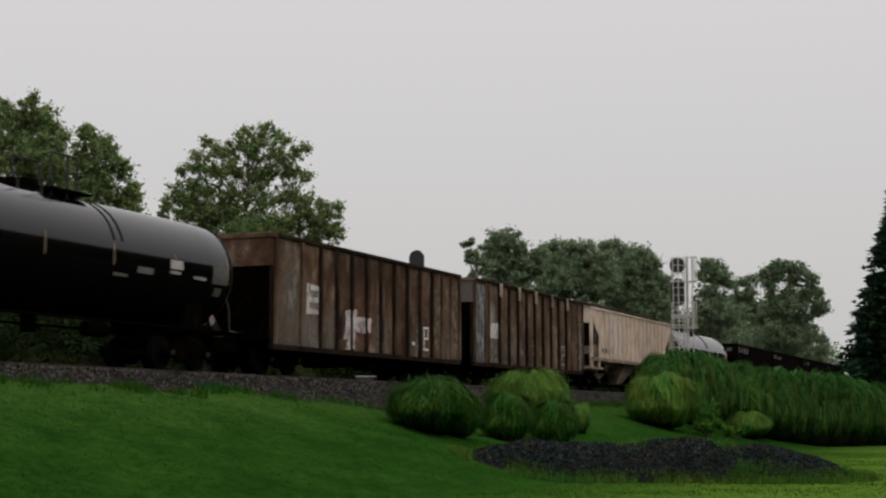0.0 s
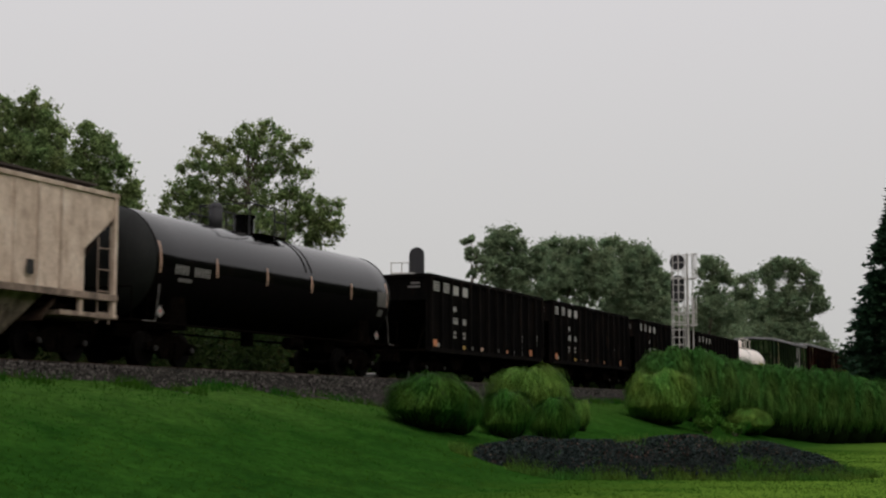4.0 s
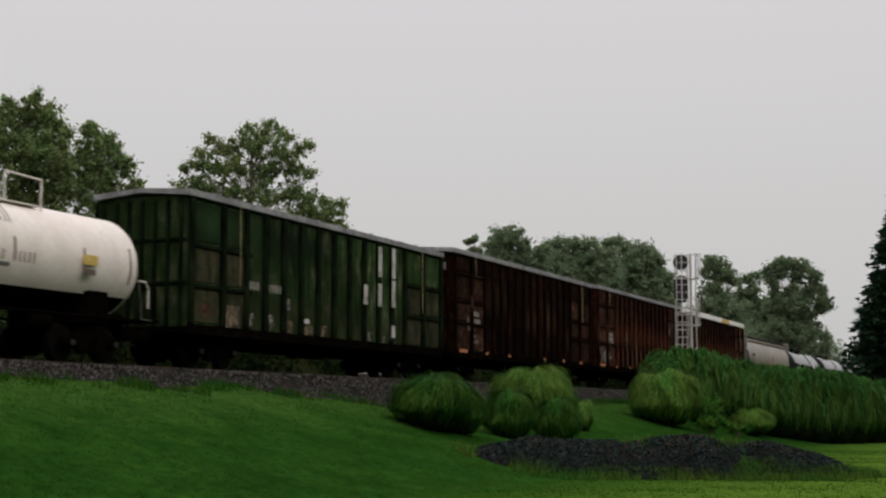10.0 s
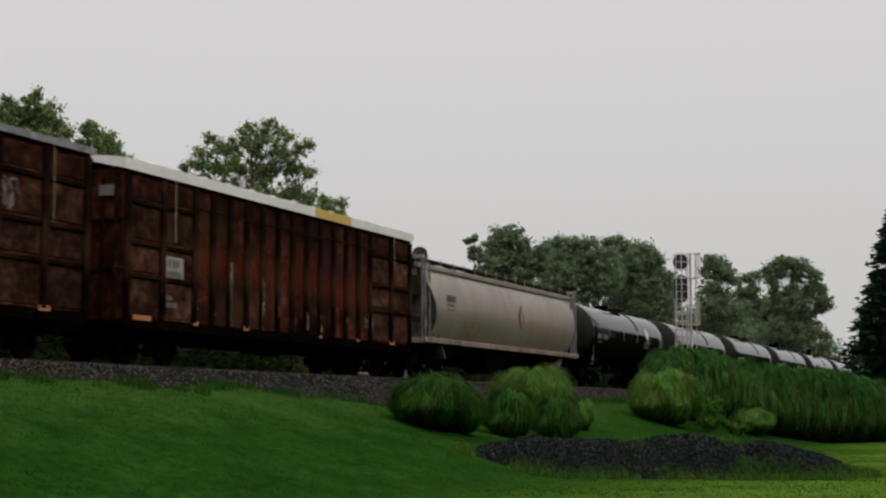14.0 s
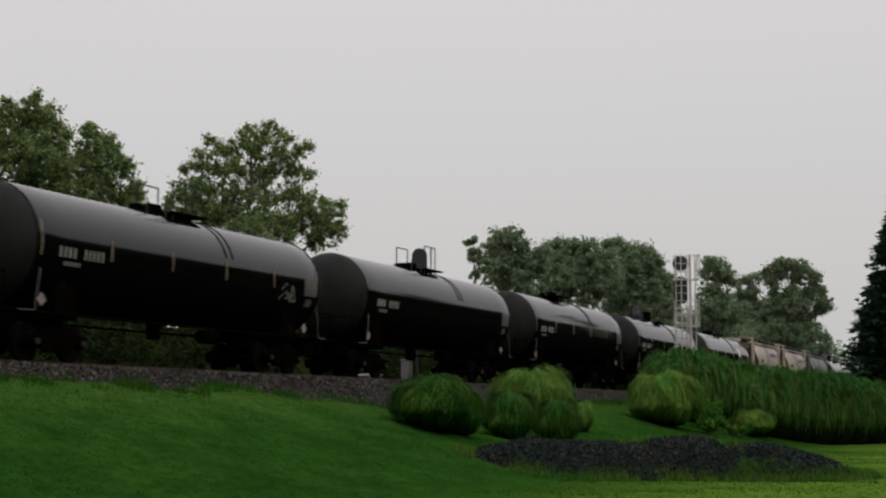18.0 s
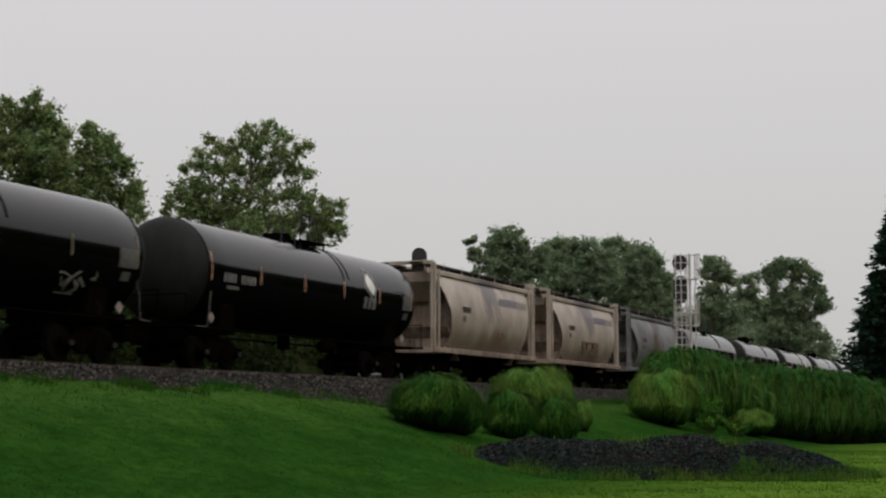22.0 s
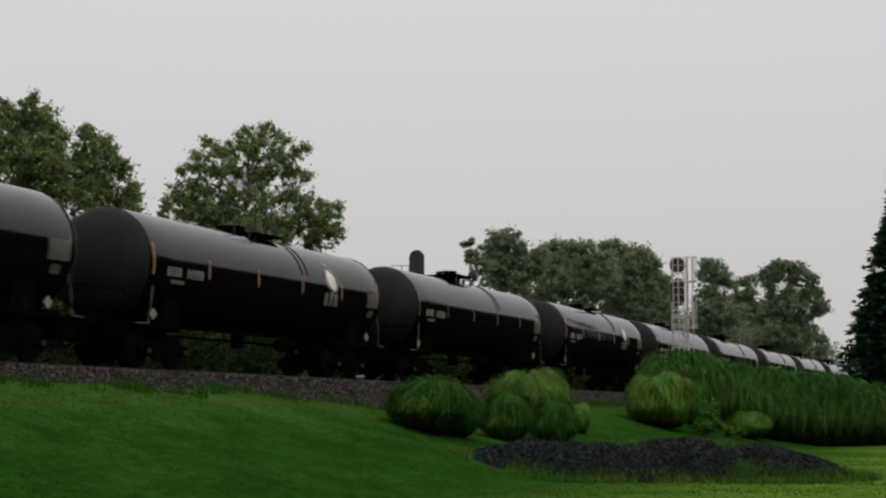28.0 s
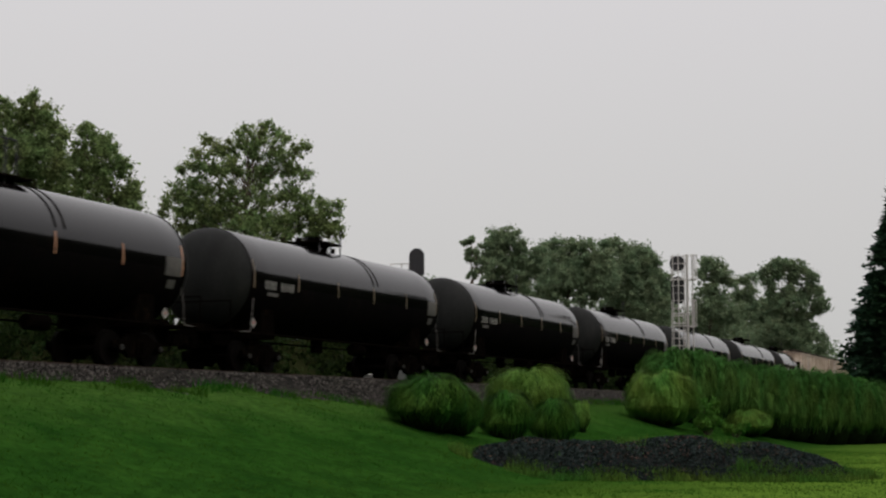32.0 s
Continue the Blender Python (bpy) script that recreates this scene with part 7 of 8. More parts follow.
def build_trees():
    tree("broadleaf_tree", "tall broadleaf tree with airy green crown behind the track", (50.6, 17.1),
         [(0.0, 14.9, 0.29), (0.5, 14.8, 0.34), (-0.3, 14.5, 0.34), (0.7, 14.3, 0.43), (-1.1, 14.8, 0.34), (-0.9, 14.3, 0.43), (0.1, 14.1, 0.58), (1.2, 13.8, 0.34), (1.5, 13.4, 0.24), (-0.6, 13.4, 0.72), (0.6, 13.2, 0.72), (1.4, 12.8, 0.43), (-0.8, 12.4, 0.86), (0.4, 12.2, 0.96), (1.4, 12.0, 0.62), (-1.6, 14.2, 0.48), (-1.8, 13.4, 0.72), (-0.3, 11.0, 0.96), (1.4, 11.0, 0.72), (-2.6, 12.4, 1.2), (0.2, 9.2, 1.8)],
         42, 0.085, M_LEAF_NEAR, 101, 0.3, 0.3, 13, 0.9)
    tree("broadleaf_tree", "narrow broadleaf tree beside a taller one", (53.5, 15.3),
         [(-0.7, 14.1, 0.22), (-0.8, 13.8, 0.3), (-0.3, 13.8, 0.25), (0.2, 13.6, 0.25), (-0.9, 13.2, 0.4), (-0.2, 13.2, 0.4), (0.5, 13.2, 0.25), (-1.2, 12.7, 0.4), (-0.4, 12.5, 0.54), (0.5, 12.7, 0.35), (1.1, 12.5, 0.22), (0.7, 12.2, 0.4), (1.4, 11.7, 0.3), (1.5, 11.1, 0.3), (1.1, 11.1, 0.4), (-0.9, 11.8, 0.69), (0.1, 11.8, 0.69), (0.8, 11.0, 0.64), (-0.4, 10.5, 0.84), (1.5, 10.7, 0.25), (1.6, 10.3, 0.22), (1.3, 10.5, 0.3), (0.2, 9.0, 1.5)],
         42, 0.085, M_LEAF_NEAR, 111, 0.22, 0.3, 12, 0.9)
    tree("broadleaf_tree", "wide broadleaf tree with loose crown behind the track", (63.2, 13.1),
         [(-2.5, 15.1, 0.25), (-2.1, 14.7, 0.36), (-0.5, 15.6, 0.25), (-0.8, 15.2, 0.33), (0.4, 15.8, 0.28), (0.9, 15.6, 0.33), (0.2, 15.2, 0.39), (1.4, 15.2, 0.28), (2.0, 14.6, 0.33), (2.4, 14.7, 0.22), (-1.4, 14.6, 0.45), (-0.2, 14.5, 0.56)]
         + [(1.0, 14.6, 0.5), (-2.8, 14.3, 0.39), (-3.2, 13.8, 0.33), (-3.8, 13.7, 0.25), (-2.2, 13.6, 0.56), (-1.1, 13.5, 0.61), (0.3, 13.5, 0.67), (1.7, 13.6, 0.56), (2.6, 13.3, 0.28), (-3.3, 12.9, 0.45), (-3.9, 12.6, 0.33), (-2.5, 12.6, 0.56)]
         + [(-1.1, 12.3, 0.67), (0.4, 12.2, 0.72), (1.8, 12.3, 0.61), (2.6, 12.2, 0.33), (3.3, 11.9, 0.33), (3.8, 11.5, 0.33), (4.0, 11.8, 0.22), (3.3, 10.8, 0.5), (2.9, 11.3, 0.5), (2.2, 11.5, 0.6), (3.0, 10.2, 0.7), (3.9, 10.6, 0.5), (-4.6, 11.5, 0.25), (-4.3, 11.9, 0.25), (-4.0, 12.2, 0.31), (-3.4, 12.1, 0.39), (-3.2, 11.6, 0.45), (-2.6, 11.0, 0.5), (-3.7, 11.4, 0.39), (-2.9, 11.9, 0.45), (-2.2, 11.6, 0.6), (-1.6, 11.3, 0.6), (-3.4, 10.7, 0.5), (-2.4, 10.0, 0.8), (-0.5, 10.9, 0.84), (1.2, 10.8, 0.84), (0.2, 9.0, 1.8)],
         44, 0.08, M_LEAF_NEAR, 121, 0.26, 0.3, 12, 1.0, spread=1.15)
    far_tree(0, (146.1, 31.5), [(0.1, 19.9, 1.08), (1.3, 19.9, 1.08), (-0.9, 19.1, 0.72), (2.8, 19.1, 0.72), (0.4, 18.0, 1.44), (2.5, 17.5, 1.2), (-0.2, 16.5, 1.44), (2.2, 15.3, 1.68), (3.8, 17.2, 1.1), (4.4, 18.4, 0.8)])
    far_tree(1, (140.3, 32.2), [(-0.6, 19.0, 0.41), (0.1, 19.2, 0.35), (-0.2, 18.1, 0.41), (0.6, 18.1, 0.29), (0.0, 17.3, 0.46), (1.0, 17.2, 0.52), (1.9, 16.9, 0.7), (0.4, 16.0, 0.81)])
    far_tree(2, (158.4, 28.0), [(-2.1, 20.1, 0.7), (-1.0, 20.2, 0.83), (0.5, 20.2, 0.89), (2.0, 20.4, 0.77), (2.9, 20.6, 0.45), (-1.4, 18.4, 1.4), (1.1, 18.2, 1.66), (3.1, 18.8, 1.09), (-0.2, 15.9, 2.17), (3.0, 16.2, 2.04), (-2.9, 17.3, 0.77), (-2.1, 14.9, 1.66), (4.4, 18.6, 1.2), (4.6, 16.6, 1.5)])
    far_tree(3, (167.6, 24.4), [(-1.2, 21.2, 0.8), (-0.3, 21.4, 0.73), (0.9, 20.4, 0.87), (2.3, 20.6, 0.73), (3.6, 20.4, 0.6), (0.2, 18.8, 1.73), (2.9, 18.8, 1.46), (4.2, 18.5, 1.0), (5.3, 17.5, 0.93), (5.9, 16.1, 0.8), (0.9, 16.1, 2.13), (3.5, 15.8, 2.0), (1.5, 13.1, 2.26), (4.5, 13.1, 1.86), (-1.9, 19.3, 1.1), (-2.1, 17.4, 1.5), (6.2, 14.4, 1.2)])
    far_tree(4, (199.7, 20.7), [(-0.1, 22.2, 0.85), (1.0, 21.6, 1.01), (2.5, 20.5, 0.7), (-0.6, 20.5, 1.01), (1.4, 19.7, 1.01), (3.0, 19.3, 0.39), (-0.2, 18.1, 1.16), (1.3, 16.9, 1.39), (-0.7, 15.4, 1.55), (2.4, 14.6, 1.86)])
    far_tree(5, (231.7, 22.6), [(-0.9, 21.9, 0.8), (0.5, 22.4, 0.89), (2.1, 22.7, 0.71), (-0.5, 20.1, 1.07), (1.3, 20.6, 0.89), (0.4, 17.9, 1.6), (2.6, 17.0, 1.6), (5.2, 16.6, 1.78), (-0.6, 14.8, 2.31), (3.8, 13.9, 2.31), (2.6, 17.9, 1.07), (1.8, 19.1, 0.8), (3.9, 18.4, 1.07), (5.5, 17.9, 1.07)])
    far_tree(6, (219.3, 13.1), [(-3.4, 22.3, 0.75), (-2.2, 23.1, 1.0), (-0.7, 23.3, 1.0), (0.1, 23.5, 0.83), (1.4, 22.7, 1.0), (2.6, 22.1, 0.92), (3.8, 21.3, 0.75), (-1.6, 21.7, 1.0), (0.9, 21.1, 1.08), (3.4, 20.2, 0.92), (4.6, 19.4, 0.75), (-2.8, 19.1, 0.58), (0.0, 18.9, 1.25), (2.5, 18.5, 1.25), (4.8, 17.7, 0.92), (4.1, 16.6, 0.92), (0.0, 16.8, 1.5), (2.4, 15.6, 1.16), (1.1, 14.6, 1.0), (-1.3, 15.2, 1.33), (-0.5, 13.2, 2.0), (2.5, 13.4, 1.4), (-2.7, 13.0, 1.8), (0.8, 11.0, 2.2), (-3.1, 21.0, 0.75), (-2.6, 20.2, 0.75), (-2.1, 18.1, 0.92), (-3.2, 16.8, 1.0)])
    far_tree(7, (235.9, 12.4), [(1.2, 13.6, 0.89), (-0.9, 12.5, 0.71), (2.1, 11.9, 0.8), (0.7, 10.8, 1.25), (-1.5, 10.5, 1.07), (2.9, 9.3, 0.62), (-1.0, 15.0, 0.8)])


def conifer(at, height, width, seed, label):
    base = ground_height(*at)
    t = thing("conifer", label, "tree", at=(at[0], at[1], base))
    rnd = random.Random(seed)
    bm = bmesh.new()
    add_tube(bm, (0, 0, -0.2), (0, 0, height * 0.97), 0.2, 9, True, 0.02)
    verts, faces = [], []
    for tier in range(60):
        k = (tier + 0.5) / 60
        z = 0.4 + (height - 0.4) * k
        reach = width * (1 - k) ** 0.9
        for j in range(20):
            a = rnd.uniform(0, 2 * math.pi)
            rr = reach * rnd.uniform(0.82, 1.08)
            tip = Vector((rr * math.cos(a), rr * math.sin(a), z - rr * 0.1 + rnd.uniform(-0.1, 0.1)))
            root = Vector((0, 0, z))
            if j < 3:
                add_tube(bm, root, tip, 0.03, 4, False, 0.008)
            for s in range(36):
                f = rnd.uniform(0.1, 1.0) ** 0.6
                p = root.lerp(tip, f) + Vector((rnd.gauss(0, 0.14), rnd.gauss(0, 0.14), rnd.gauss(0, 0.1)))
                d = (tip - root).normalized() * 0.3 + Vector((rnd.gauss(0, 0.1), rnd.gauss(0, 0.1), rnd.uniform(-0.1, 0.16)))
                side = d.cross(Vector((rnd.gauss(0, 1), rnd.gauss(0, 1), 1))).normalized() * 0.14
                o = len(verts)
                verts += [tuple(p - side), tuple(p + side), tuple(p + d)]
                faces.append((o, o + 1, o + 2))
    part("trunk", bm, M_BARK, t)
    part("crown", many("crown", verts, faces, M_LEAF_CONIFER), None, t)


def grass_clump(label, at, width, height, seed, mat, blades=1500, group="ornamental grass clumps", boxy=0.95, hang=1.0, blade_w=0.011, reach=(0.3, 0.8), rough=1.0):
    """A fountain of grass: blades spring from the crown, lie over the dome like thatch and hang free below its widest ring."""
    base = ground_height(*at)
    t = thing("ornamental_grass", label, "ornamental grass", group, at=(at[0], at[1], base - 0.03))
    rnd = random.Random(seed)
    verts, faces = [], []
    ring = 0.36 * height  # height of the widest ring

    def shell(a, th, k):
        out = Vector((math.cos(a), math.sin(a), 0))
        lump = 1 + rough * 0.26 * noise.noise((out.x * 1.3 + seed, out.y * 1.3, th * 0.9)) + rough * 0.12 * noise.noise((out.x * 4 + seed, out.y * 4, th * 2))
        if th <= math.pi / 2:
            r, z = math.sin(th) ** boxy, ring + (height - ring) * math.cos(th) ** (0.9 * boxy)
        else:
            r, z = 1.0 - 0.42 * (th - math.pi / 2), ring - (th - math.pi / 2) * 0.5 * height * hang
        return out * (width / 2 * r * lump * k) + Vector((0, 0, max(0.02, z * (1 + 0.5 * (lump - 1)) * (0.75 + 0.25 * k))))
    for i in range(int(blades * 1.5)):
        a = rnd.uniform(0, 2 * math.pi)
        th = math.acos(1 - rnd.random() ** 1.15) * 0.95
        span = rnd.uniform(*reach)
        deep = rnd.uniform(0.8, 1.0)
        sweep = rnd.gauss(0, 0.3)
        wisp = 0.16 * rnd.random() ** 4
        w = rnd.uniform(0.6, 1.4) * blade_w
        o = len(verts)
        for j in range(5):
            s = j / 4
            p = shell(a + sweep * s, th + span * s, deep * (0.93 + 0.3 * s * (1 - s) + 0.07 * s) + wisp * math.sin(math.pi * s))
            side = Vector((-math.sin(a), math.cos(a), rnd.uniform(-0.15, 0.15))) * w * (1 - 0.75 * s)
            verts += [tuple(p - side), tuple(p + side)]
        for j in range(4):
            b = o + 2 * j
            faces.append((b, b + 1, b + 3, b + 2))
    part("blades", many("blades", verts, faces, mat), None, t)
    # dark core painted to read as shade between the blades
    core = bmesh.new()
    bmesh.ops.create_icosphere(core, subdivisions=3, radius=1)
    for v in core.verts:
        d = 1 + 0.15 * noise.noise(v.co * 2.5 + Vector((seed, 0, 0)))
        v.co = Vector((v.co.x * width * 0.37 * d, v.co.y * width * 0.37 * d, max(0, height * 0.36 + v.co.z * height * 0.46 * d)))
    part("core", core, M_SHADE_CORE, t, smooth=True)


def grass_hedge():
    """The tall hedge of arching grass, clump beside clump."""
    tall = (3.06, 3.27, 3.29, 3.28, 3.3, 3.39, 3.5, 3.58, 3.6, 3.45, 3.27, 3.08, 2.92, 2.77, 2.7)
    for i, h in enumerate(tall):
        k = i / 14
        grass_clump("tall dense arching grass clump in a long hedge", (65.9 + 18.0 * k, -6.9 - 10.2 * k), 2.6, h, 300 + i, M_BLADE_HEDGE, 3400, "clumps of the grass hedge", 0.66, 1.15, 0.019, (0.12, 0.5), 0.7)


def leafy_shrub(label, at, width, height, seed):
    """A small garden shrub: a few woody stems under broad light leaves."""
    base = ground_height(*at)
    t = thing("garden_shrub", label, "shrub", "small shrubs before the hedge", at=(at[0], at[1], base))
    rnd = random.Random(seed)
    tufts = []
    for k in range(9):
        a = 2 * math.pi * k / 9 + rnd.uniform(-0.3, 0.3)
        tip = Vector((width * 0.38 * math.cos(a), width * 0.38 * math.sin(a), height * rnd.uniform(0.45, 0.85)))
        stem = bmesh.new()
        limb(stem, (0, 0, -0.05), tip, 0.02, 0.008, rnd, 3)
        part("stem", stem, M_BARK, t)
        tufts.append((*tip, height * 0.2))
        tufts.append((*(tip * 0.6), height * 0.22))
    v, f = tuft_cloud(tufts, 90, 0.07, seed, 0.8)
    part("foliage", many("foliage", v, f, M_SHRUB_LEAF), None, t)


def build_clumps():
    grass_clump("round ornamental grass clump with drooping blades", (36.6, -7.75), 2.1, 1.55, 401, M_BLADE, 3400)
    grass_clump("ornamental grass clump grown into a larger one", (37.7, -8.1), 1.45, 1.35, 402, M_BLADE, 2200)
    grass_clump("dark green ornamental grass clump low on the bank", (41.0, -8.35), 1.6, 1.42, 403, M_BLADE, 2600)
    grass_clump("light green ornamental grass clump, taller than its neighbours", (46.3, -7.2), 2.75, 1.98, 404, M_BLADE_LIGHT, 4200)
    grass_clump("ornamental grass clump low on the bank", (44.2, -8.75), 1.5, 1.4, 405, M_BLADE, 2200)
    grass_clump("small ornamental grass clump beside larger ones", (49.5, -7.9), 0.85, 1.1, 406, M_BLADE_LIGHT, 1100)
    grass_clump("broad dome-shaped light ornamental grass clump before the hedge", (61.0, -7.9), 3.1, 2.25, 407, M_BLADE_LIGHT, 6000, blade_w=0.013)
    grass_clump("low ornamental grass clump before the hedge", (68.8, -9.9), 2.2, 1.3, 409, M_BLADE_LIGHT, 2600, blade_w=0.013)
    leafy_shrub("broad-leaved green shrub between ornamental grasses", (64.4, -9.1), 1.0, 1.6, 421)
    leafy_shrub("low broad-leaved shrub at the foot of ornamental grass", (62.6, -9.5), 1.3, 0.8, 422)
    leafy_shrub("low broad-leaved shrub before the low grass clump", (66.0, -10.0), 1.5, 0.75, 423)


def mulch_mound():
    cx, cy = 36.3, -14.2
    t = thing("mulch_mound", "long dark heap of wet mulch on the lawn", "mulch heap", at=(cx, cy, 0))
    L2, W2 = 4.8, 2.25

    def top(a, b):
        q = 1 - (abs(a) / L2) ** 2.6 - (b / W2) ** 2
        if q <= 0:
            return -0.06
        ridge = 0.97 + 0.05 * math.sin(a * 1.9 + 1.0) + 0.05 * math.sin(a * 3.1)
        return 0.98 * ridge * q ** 0.7 + 0.06 * noise.noise((a * 1.4, b * 1.4, 9)) - 0.03

    def put(a, b):
        x, y = RIGHT[0] * a - RIGHT[1] * b, RIGHT[1] * a + RIGHT[0] * b
        return x, y, ground_height(cx + x, cy + y) + top(a, b)
    na, nb = 110, 50
    verts = [put(-L2 * 1.03 + 2.06 * L2 * i / na, -W2 * 1.05 + 2.1 * W2 * j / nb) for j in range(nb + 1) for i in range(na + 1)]
    faces = [(j * (na + 1) + i, j * (na + 1) + i + 1, (j + 1) * (na + 1) + i + 1, (j + 1) * (na + 1) + i) for j in range(nb) for i in range(na)]
    part("mound_body", many("mound_body", verts, faces, M_MULCH_BED, True), None, t)
    rnd = random.Random(77)
    verts, faces = [], []
    while len(faces) < 80000:
        a, b = rnd.uniform(-L2 * 1.02, L2 * 1.02), rnd.uniform(-W2, W2 * 0.9)
        if (abs(a) / L2) ** 2.6 + (b / W2) ** 2 > 1.06 + 0.1 * rnd.random():
            continue
        p = Vector(put(a, b)) + Vector((0, 0, 0.015))
        s = rnd.uniform(0.018, 0.048)
        d = Vector((rnd.gauss(0, 1), rnd.gauss(0, 1), rnd.gauss(0, 0.6))).normalized() * s
        e = d.cross(Vector((rnd.gauss(0, 1), rnd.gauss(0, 1), rnd.gauss(0, 1)))).normalized() * s * 0.5
        g = d.cross(e).normalized() * s * 0.35
        o = len(verts)
        verts += [tuple(p - d - e), tuple(p + d - e), tuple(p + d + e), tuple(p - d + e), tuple(p + g)]
        faces += [(o, o + 1, o + 4), (o + 1, o + 2, o + 4), (o + 2, o + 3, o + 4), (o + 3, o, o + 4)]
    tagged(part("chip_cover", many("chip_cover", verts, faces, M_MULCH), None, t), kind="stuff")
    verts, faces = [], []
    for k in range(2600):
        a, b = rnd.uniform(-L2, L2), rnd.uniform(-W2, W2 * 0.6)
        if (abs(a) / L2) ** 2.6 + (b / W2) ** 2 > 1.0 or noise.noise((a * 1.2, b * 1.2, 3)) < -0.1:
            continue
        p, s = Vector(put(a, b)) + Vector((0, 0, 0.03)), rnd.uniform(0.02, 0.045)
        d = Vector((rnd.gauss(0, 1), rnd.gauss(0, 1), rnd.gauss(0.3, 0.6))).normalized() * s
        e = d.cross(Vector((rnd.gauss(0, 1), rnd.gauss(0, 1), rnd.gauss(0, 1)))).normalized() * s * 0.6
        o = len(verts)
        verts += [tuple(p - d), tuple(p + e), tuple(p + d), tuple(p - e)]
        faces.append((o, o + 1, o + 2, o + 3))
    tagged(part("dead_leaves", many("dead_leaves", verts, faces, M_DEAD_LEAF), None, t), kind="stuff")


def turf():
    """Short blades over the lawn where the camera looks at it."""
    rnd = random.Random(12)
    verts, faces = [], []
    for k in range(120000):
        x = 15 + 50 * rnd.random() ** 1.4
        y = rnd.uniform(-21, -3.4)
        if abs((x - 36.3) * RIGHT[0] + (y + 14.2) * RIGHT[1]) < 4.3 and abs(-(x - 36.3) * RIGHT[1] + (y + 14.2) * RIGHT[0]) < 1.7:
            continue
        z = ground_height(x, y)
        if noise.noise((x * 0.9, y * 0.9, 2)) < -0.25 and rnd.random() < 0.6:
            continue
        h = rnd.uniform(0.015, 0.04)
        a = rnd.uniform(0, math.pi)
        w = 0.012
        o = len(verts)
        lx, ly = rnd.gauss(0, 0.03), rnd.gauss(0, 0.03)
        verts += [(x - w * math.cos(a), y - w * math.sin(a), z - 0.01), (x + w * math.cos(a), y + w * math.sin(a), z - 0.01), (x + lx, y + ly, z + h)]
        faces.append((o, o + 1, o + 2))
    lawn_end, lawn_faces = len(verts), len(faces)
    for k in range(52000):
        a, b = rnd.uniform(-5.3, 5.3), rnd.uniform(-2.9, 0.6)
        q = (abs(a) / 4.8) ** 2.6 + (b / 2.25) ** 2
        if q < 0.8 and rnd.random() < 0.06 and noise.noise((a * 0.9, b * 1.5, 12)) > 0:
            q = 0.8  # a few stray blades come up through the mulch
        reach = 0.79 - 0.22 * math.exp(-((a - 2.2) / 0.9) ** 2) - 0.15 * noise.noise((a * 1.5, 1, 8))
        if not reach < q < 1.45 or rnd.random() < (q - 1.0) * 2.2 or noise.noise((a * 0.8, b * 0.8, 5)) < -0.32 + 0.5 * rnd.random() - 0.25 * (a > 0.5):
            continue
        x, y = 36.3 + RIGHT[0] * a - RIGHT[1] * b, -14.2 + RIGHT[1] * a + RIGHT[0] * b
        z = ground_height(x, y)
        z += max(0.0, 0.9 * (1 - min(1.0, (abs(a) / 4.8) ** 2.6 + (b / 2.25) ** 2))) ** 1.0
        h, ang, w = rnd.uniform(0.05, 0.24), rnd.uniform(0, math.pi), 0.016
        o = len(verts)
        verts += [(x - w * math.cos(ang), y - w * math.sin(ang), z - 0.01), (x + w * math.cos(ang), y + w * math.sin(ang), z - 0.01), (x + rnd.gauss(0, 0.06), y + rnd.gauss(0, 0.06), z + h)]
        faces.append((o, o + 1, o + 2))
    weeds, weed_faces = verts[lawn_end:], [tuple(i - lawn_end for i in f) for f in faces[lawn_faces:]]
    del verts[lawn_end:], faces[lawn_faces:]
    tagged(new("weeds", many("weeds", weeds, weed_faces, M_WEED)), "straggling green weeds along the foot of the mulch heap", "weeds", kind="stuff")
    # taller weeds straggling along the foot of the ballast
    for k in range(9000):
        x = 16 + 55 * rnd.random() ** 1.3
        y = -4.0 + rnd.gauss(0, 0.35) + 0.5 * noise.noise((x * 0.7, 4, 1))
        if noise.noise((x * 0.8, y * 0.8, 6)) < -0.05:
            continue
        z = max(ground_height(x, y), toe_height(x) - 0.16 if y > -4.3 else 0)
        h, ang, w = rnd.uniform(0.06, 0.28), rnd.uniform(0, math.pi), 0.014
        o = len(verts)
        verts += [(x - w * math.cos(ang), y - w * math.sin(ang), z - 0.02), (x + w * math.cos(ang), y + w * math.sin(ang), z - 0.02), (x + rnd.gauss(0, 0.07), y + rnd.gauss(0, 0.07), z + h)]
        faces.append((o, o + 1, o + 2))
    tagged(new("lawn_grass", many("lawn_grass", verts, faces, M_TURF)), "short wet green grass of the mown lawn", "grass", kind="stuff")


def brush():
    """Weeds, brush and saplings along the far side of the track."""
    lobes = []
    rnd = random.Random(31)
    for i in range(300):
        x = 14 + i * 0.4
        y = rnd.uniform(4.8, 9.0)
        r = rnd.uniform(0.8, 1.5)
        lobes.append((x, y, ground_height(x, y) + rnd.uniform(0.0, 0.6), r * 0.75))
    for i in range(110):
        x = 28 + i * 0.55
        y = rnd.uniform(10, 15)
        lobes.append((x, y, ground_height(x, y) + rnd.uniform(0.2, 1.5), rnd.uniform(0.9, 1.4)))
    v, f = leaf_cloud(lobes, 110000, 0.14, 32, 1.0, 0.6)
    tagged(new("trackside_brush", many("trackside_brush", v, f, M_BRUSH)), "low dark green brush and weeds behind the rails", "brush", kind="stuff")


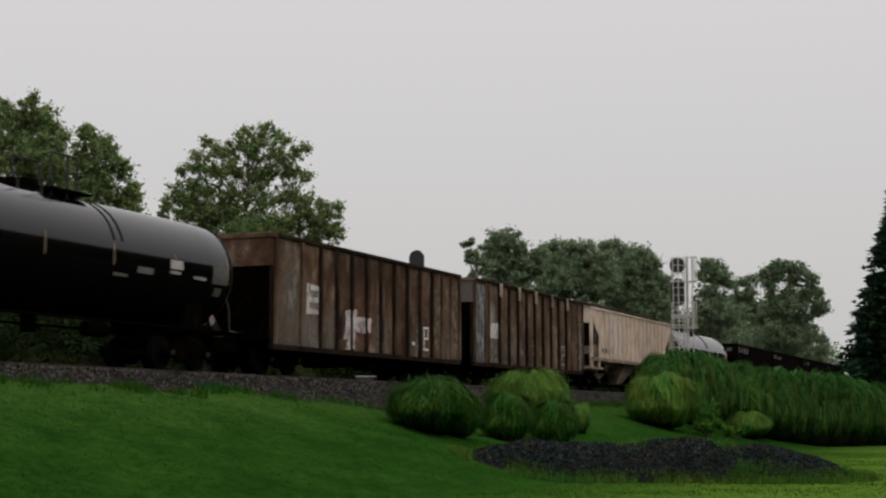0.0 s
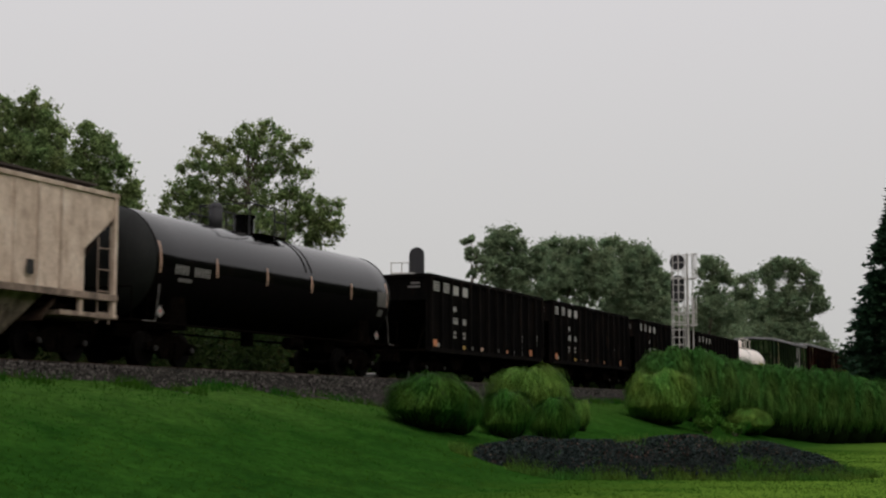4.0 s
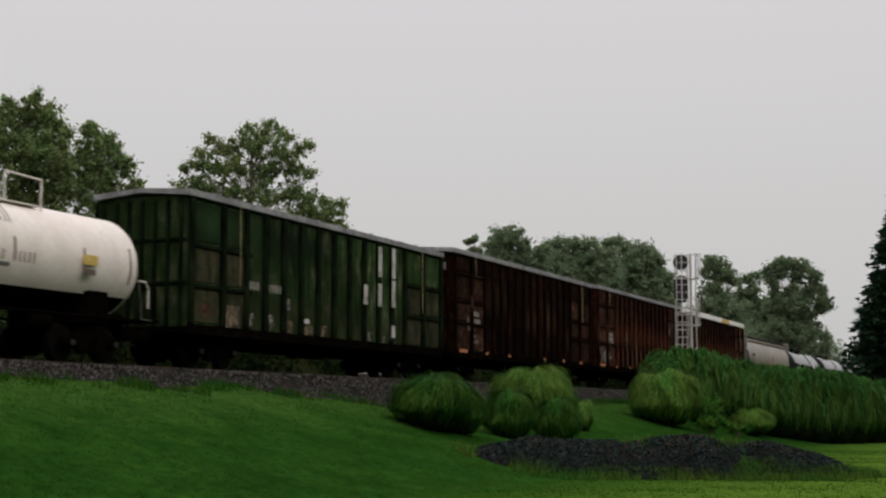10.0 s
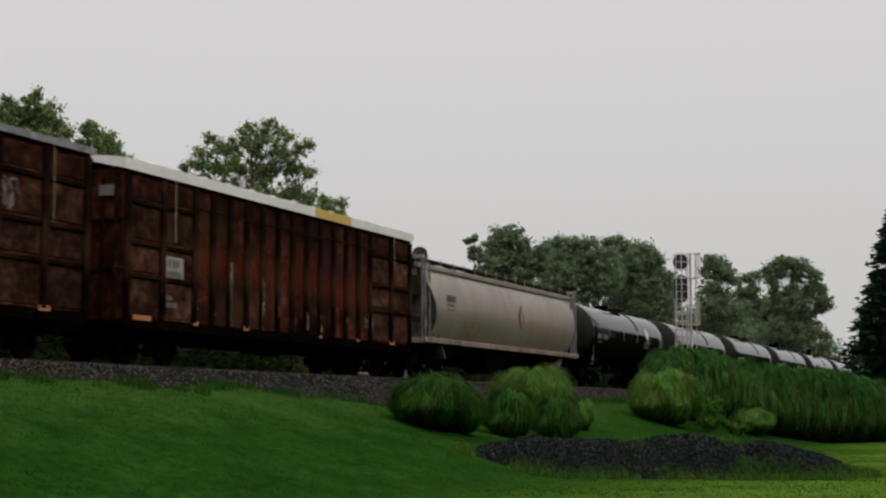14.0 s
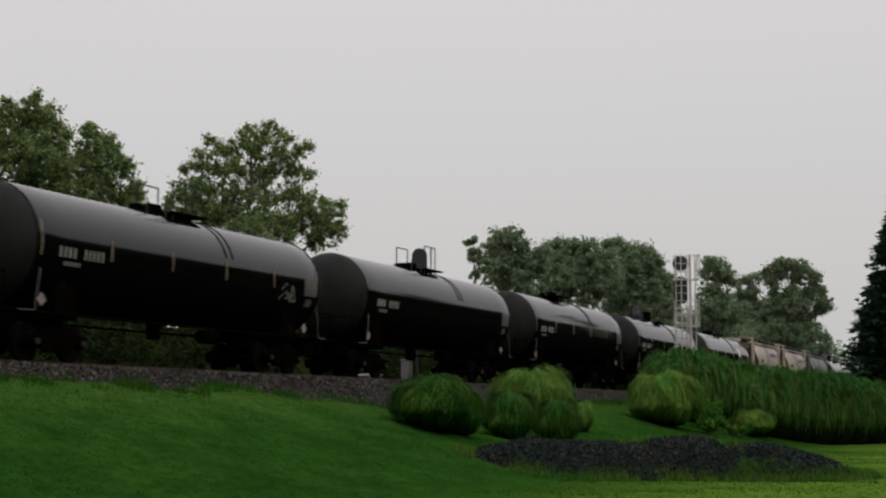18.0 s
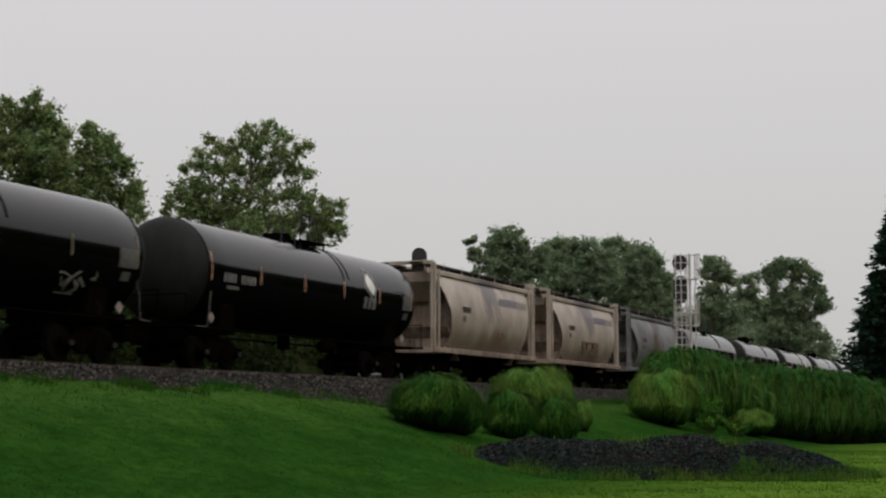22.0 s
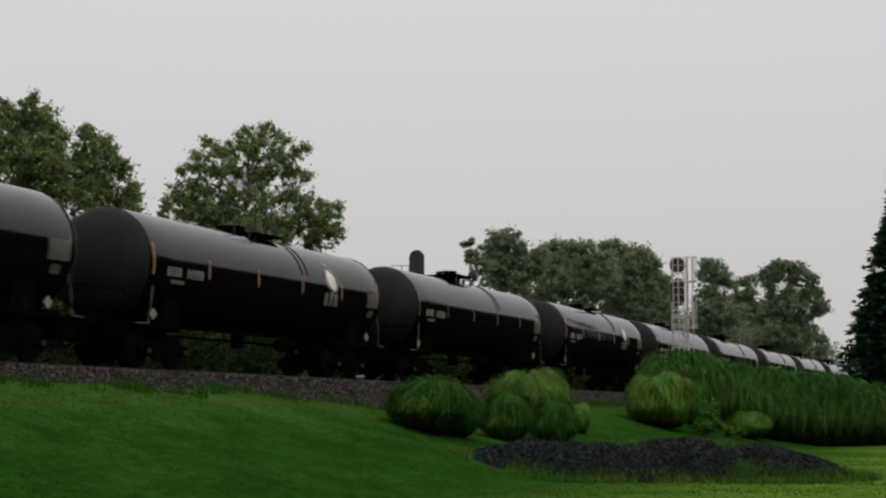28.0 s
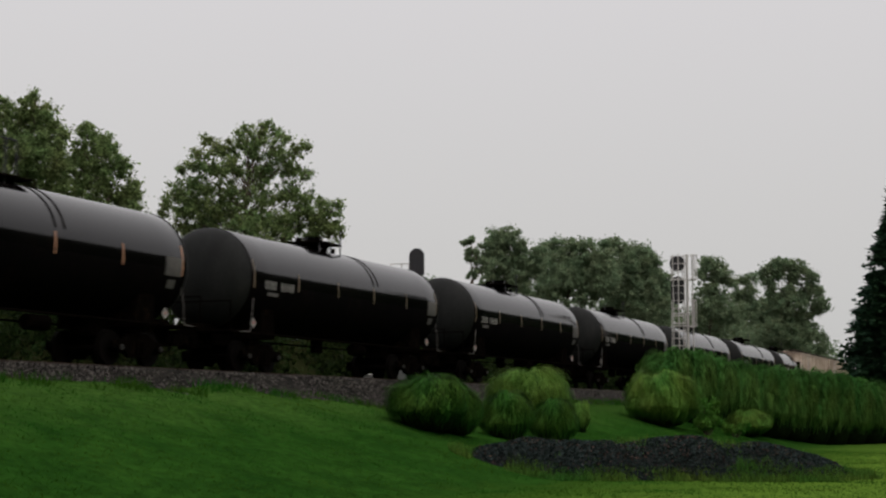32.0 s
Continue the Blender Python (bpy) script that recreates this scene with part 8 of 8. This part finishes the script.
def unseen_dark_wood():
    """Unseen woods added for dark reflections: behind the lawn and on along the railway."""
    rnd = random.Random(51)
    lobes = []
    for i in range(220):
        a = radians(22.8 + 62 + 236 * i / 219)
        d = rnd.uniform(40, 48)
        lobes.append((EYE[0] + d * math.cos(a), EYE[1] + d * math.sin(a), rnd.uniform(2, 25), rnd.uniform(3, 4.5)))
    for i in range(60):
        lobes.append((38 - 2.2 * i, rnd.uniform(14, 19), rnd.uniform(3, 17), rnd.uniform(2.4, 3.6)))
    for i in range(40):
        k = i / 39
        y = -58 + 35 * k
        lobes.append((45 + 62 * k, y + rnd.uniform(0, 3), rnd.uniform(2, 0.36 * abs(y)), rnd.uniform(3, 4.2)))
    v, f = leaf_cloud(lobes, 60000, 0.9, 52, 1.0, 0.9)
    tagged(new("unseen_dark_wood", many("unseen_dark_wood", v, f, M_WOOD_DARK)), "unseen dark leafy woods added round the lawn and railway", "wood", kind="stuff")


def reflection_wall():
    """An unseen dark wall added beside and behind the camera to shape reflections."""
    rnd = random.Random(53)
    foot = []
    for i in range(80):
        a = radians(85 + 236 * i / 79)
        foot.append((EYE[0] + 52 * math.cos(a), EYE[1] + 52 * math.sin(a)))
    foot += [(55, -56), (70, -47), (85, -39), (98, -31), (115, -27), (140, -25), (180, -24), (240, -24), (330, -24), (450, -24)]
    bm = bmesh.new()
    low = [bm.verts.new((x, y, -0.5)) for x, y in foot]
    top = [bm.verts.new((x, y, max(19, min(27, 4.5 + 0.43 * abs(y))) + rnd.uniform(-0.8, 0.8))) for x, y in foot]
    back = [bm.verts.new((x * 1.03, EYE[1] + (y - EYE[1]) * 1.03, -0.5)) for x, y in foot]
    for i in range(len(foot) - 1):
        bm.faces.new((low[i], low[i + 1], top[i + 1], top[i]))
        bm.faces.new((top[i], top[i + 1], back[i + 1], back[i]))
    bmesh.ops.recalc_face_normals(bm, faces=bm.faces[:])
    ob = new("backdrop", mesh_of("backdrop", bm, M_SHADE_CORE))
    tagged(ob, "unseen dark wall added to shape the tank reflections", "wood", kind="structure")


def far_wood():
    """The shaded foot of the far wood, behind the single trees."""
    lobes = []
    rnd = random.Random(41)
    for i in range(60):
        k = i / 59
        x, y = 128 + 125 * k, 40 - 26 * k + rnd.uniform(-3, 3)
        r = rnd.uniform(2.2, 3.6)
        lobes.append((x, y, rnd.uniform(2.5, 15.5 if k < 0.45 else 13.0), r))
    for i in range(40):
        k = i / 39
        lobes.append((196 + 52 * k, 25 - 11 * k + rnd.uniform(-2, 2), rnd.uniform(4, 15.5 - 5 * k), rnd.uniform(2.0, 3.0)))
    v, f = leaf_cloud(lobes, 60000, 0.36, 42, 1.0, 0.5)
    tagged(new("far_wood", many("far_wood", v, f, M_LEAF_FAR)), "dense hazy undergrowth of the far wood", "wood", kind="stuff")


build_trees()
conifer((86.3, -15.8), 15.4, 5.2, 61, "dark green pyramidal conifer beside the grass hedge")
grass_hedge()
build_clumps()
mulch_mound()
turf()
brush()
far_wood()
unseen_dark_wood()
reflection_wall()


# ---- what moves ----
def travelled(t):
    """Metres that the train has come since the start; it gathers speed slowly."""
    k = t / 32
    return 454.877 * k + 47.353 * k ** 2 - 15.024 * k ** 3 + 5.165 * k ** 4


def share_keys(ob, model):
    ob.rotation_mode = "QUATERNION"
    ob.animation_data_create()
    ob.animation_data.action = model.animation_data.action
    ob.animation_data.action_slot = model.animation_data.action_slot


def motions():
    for car, middle in TRAIN:
        walk(car, [(t, pose(middle - travelled(t), 0, RAIL_TOP)) for t in range(33)])
    spins = []
    steps = 960
    for i in range(steps + 1):
        t = 32 * i / steps
        spins.append((t, math.degrees(travelled(t) / 0.457)))
    for wheels, x in ((LEAD_WHEELS, -0.89), (TRAIL_WHEELS, 0.89)):
        walk(wheels[0], [(t, pose(x, 0, 0.457, 0, -a % 360, 0)) for t, a in spins])
        for w in wheels[1:]:
            share_keys(w, wheels[0])


motions()
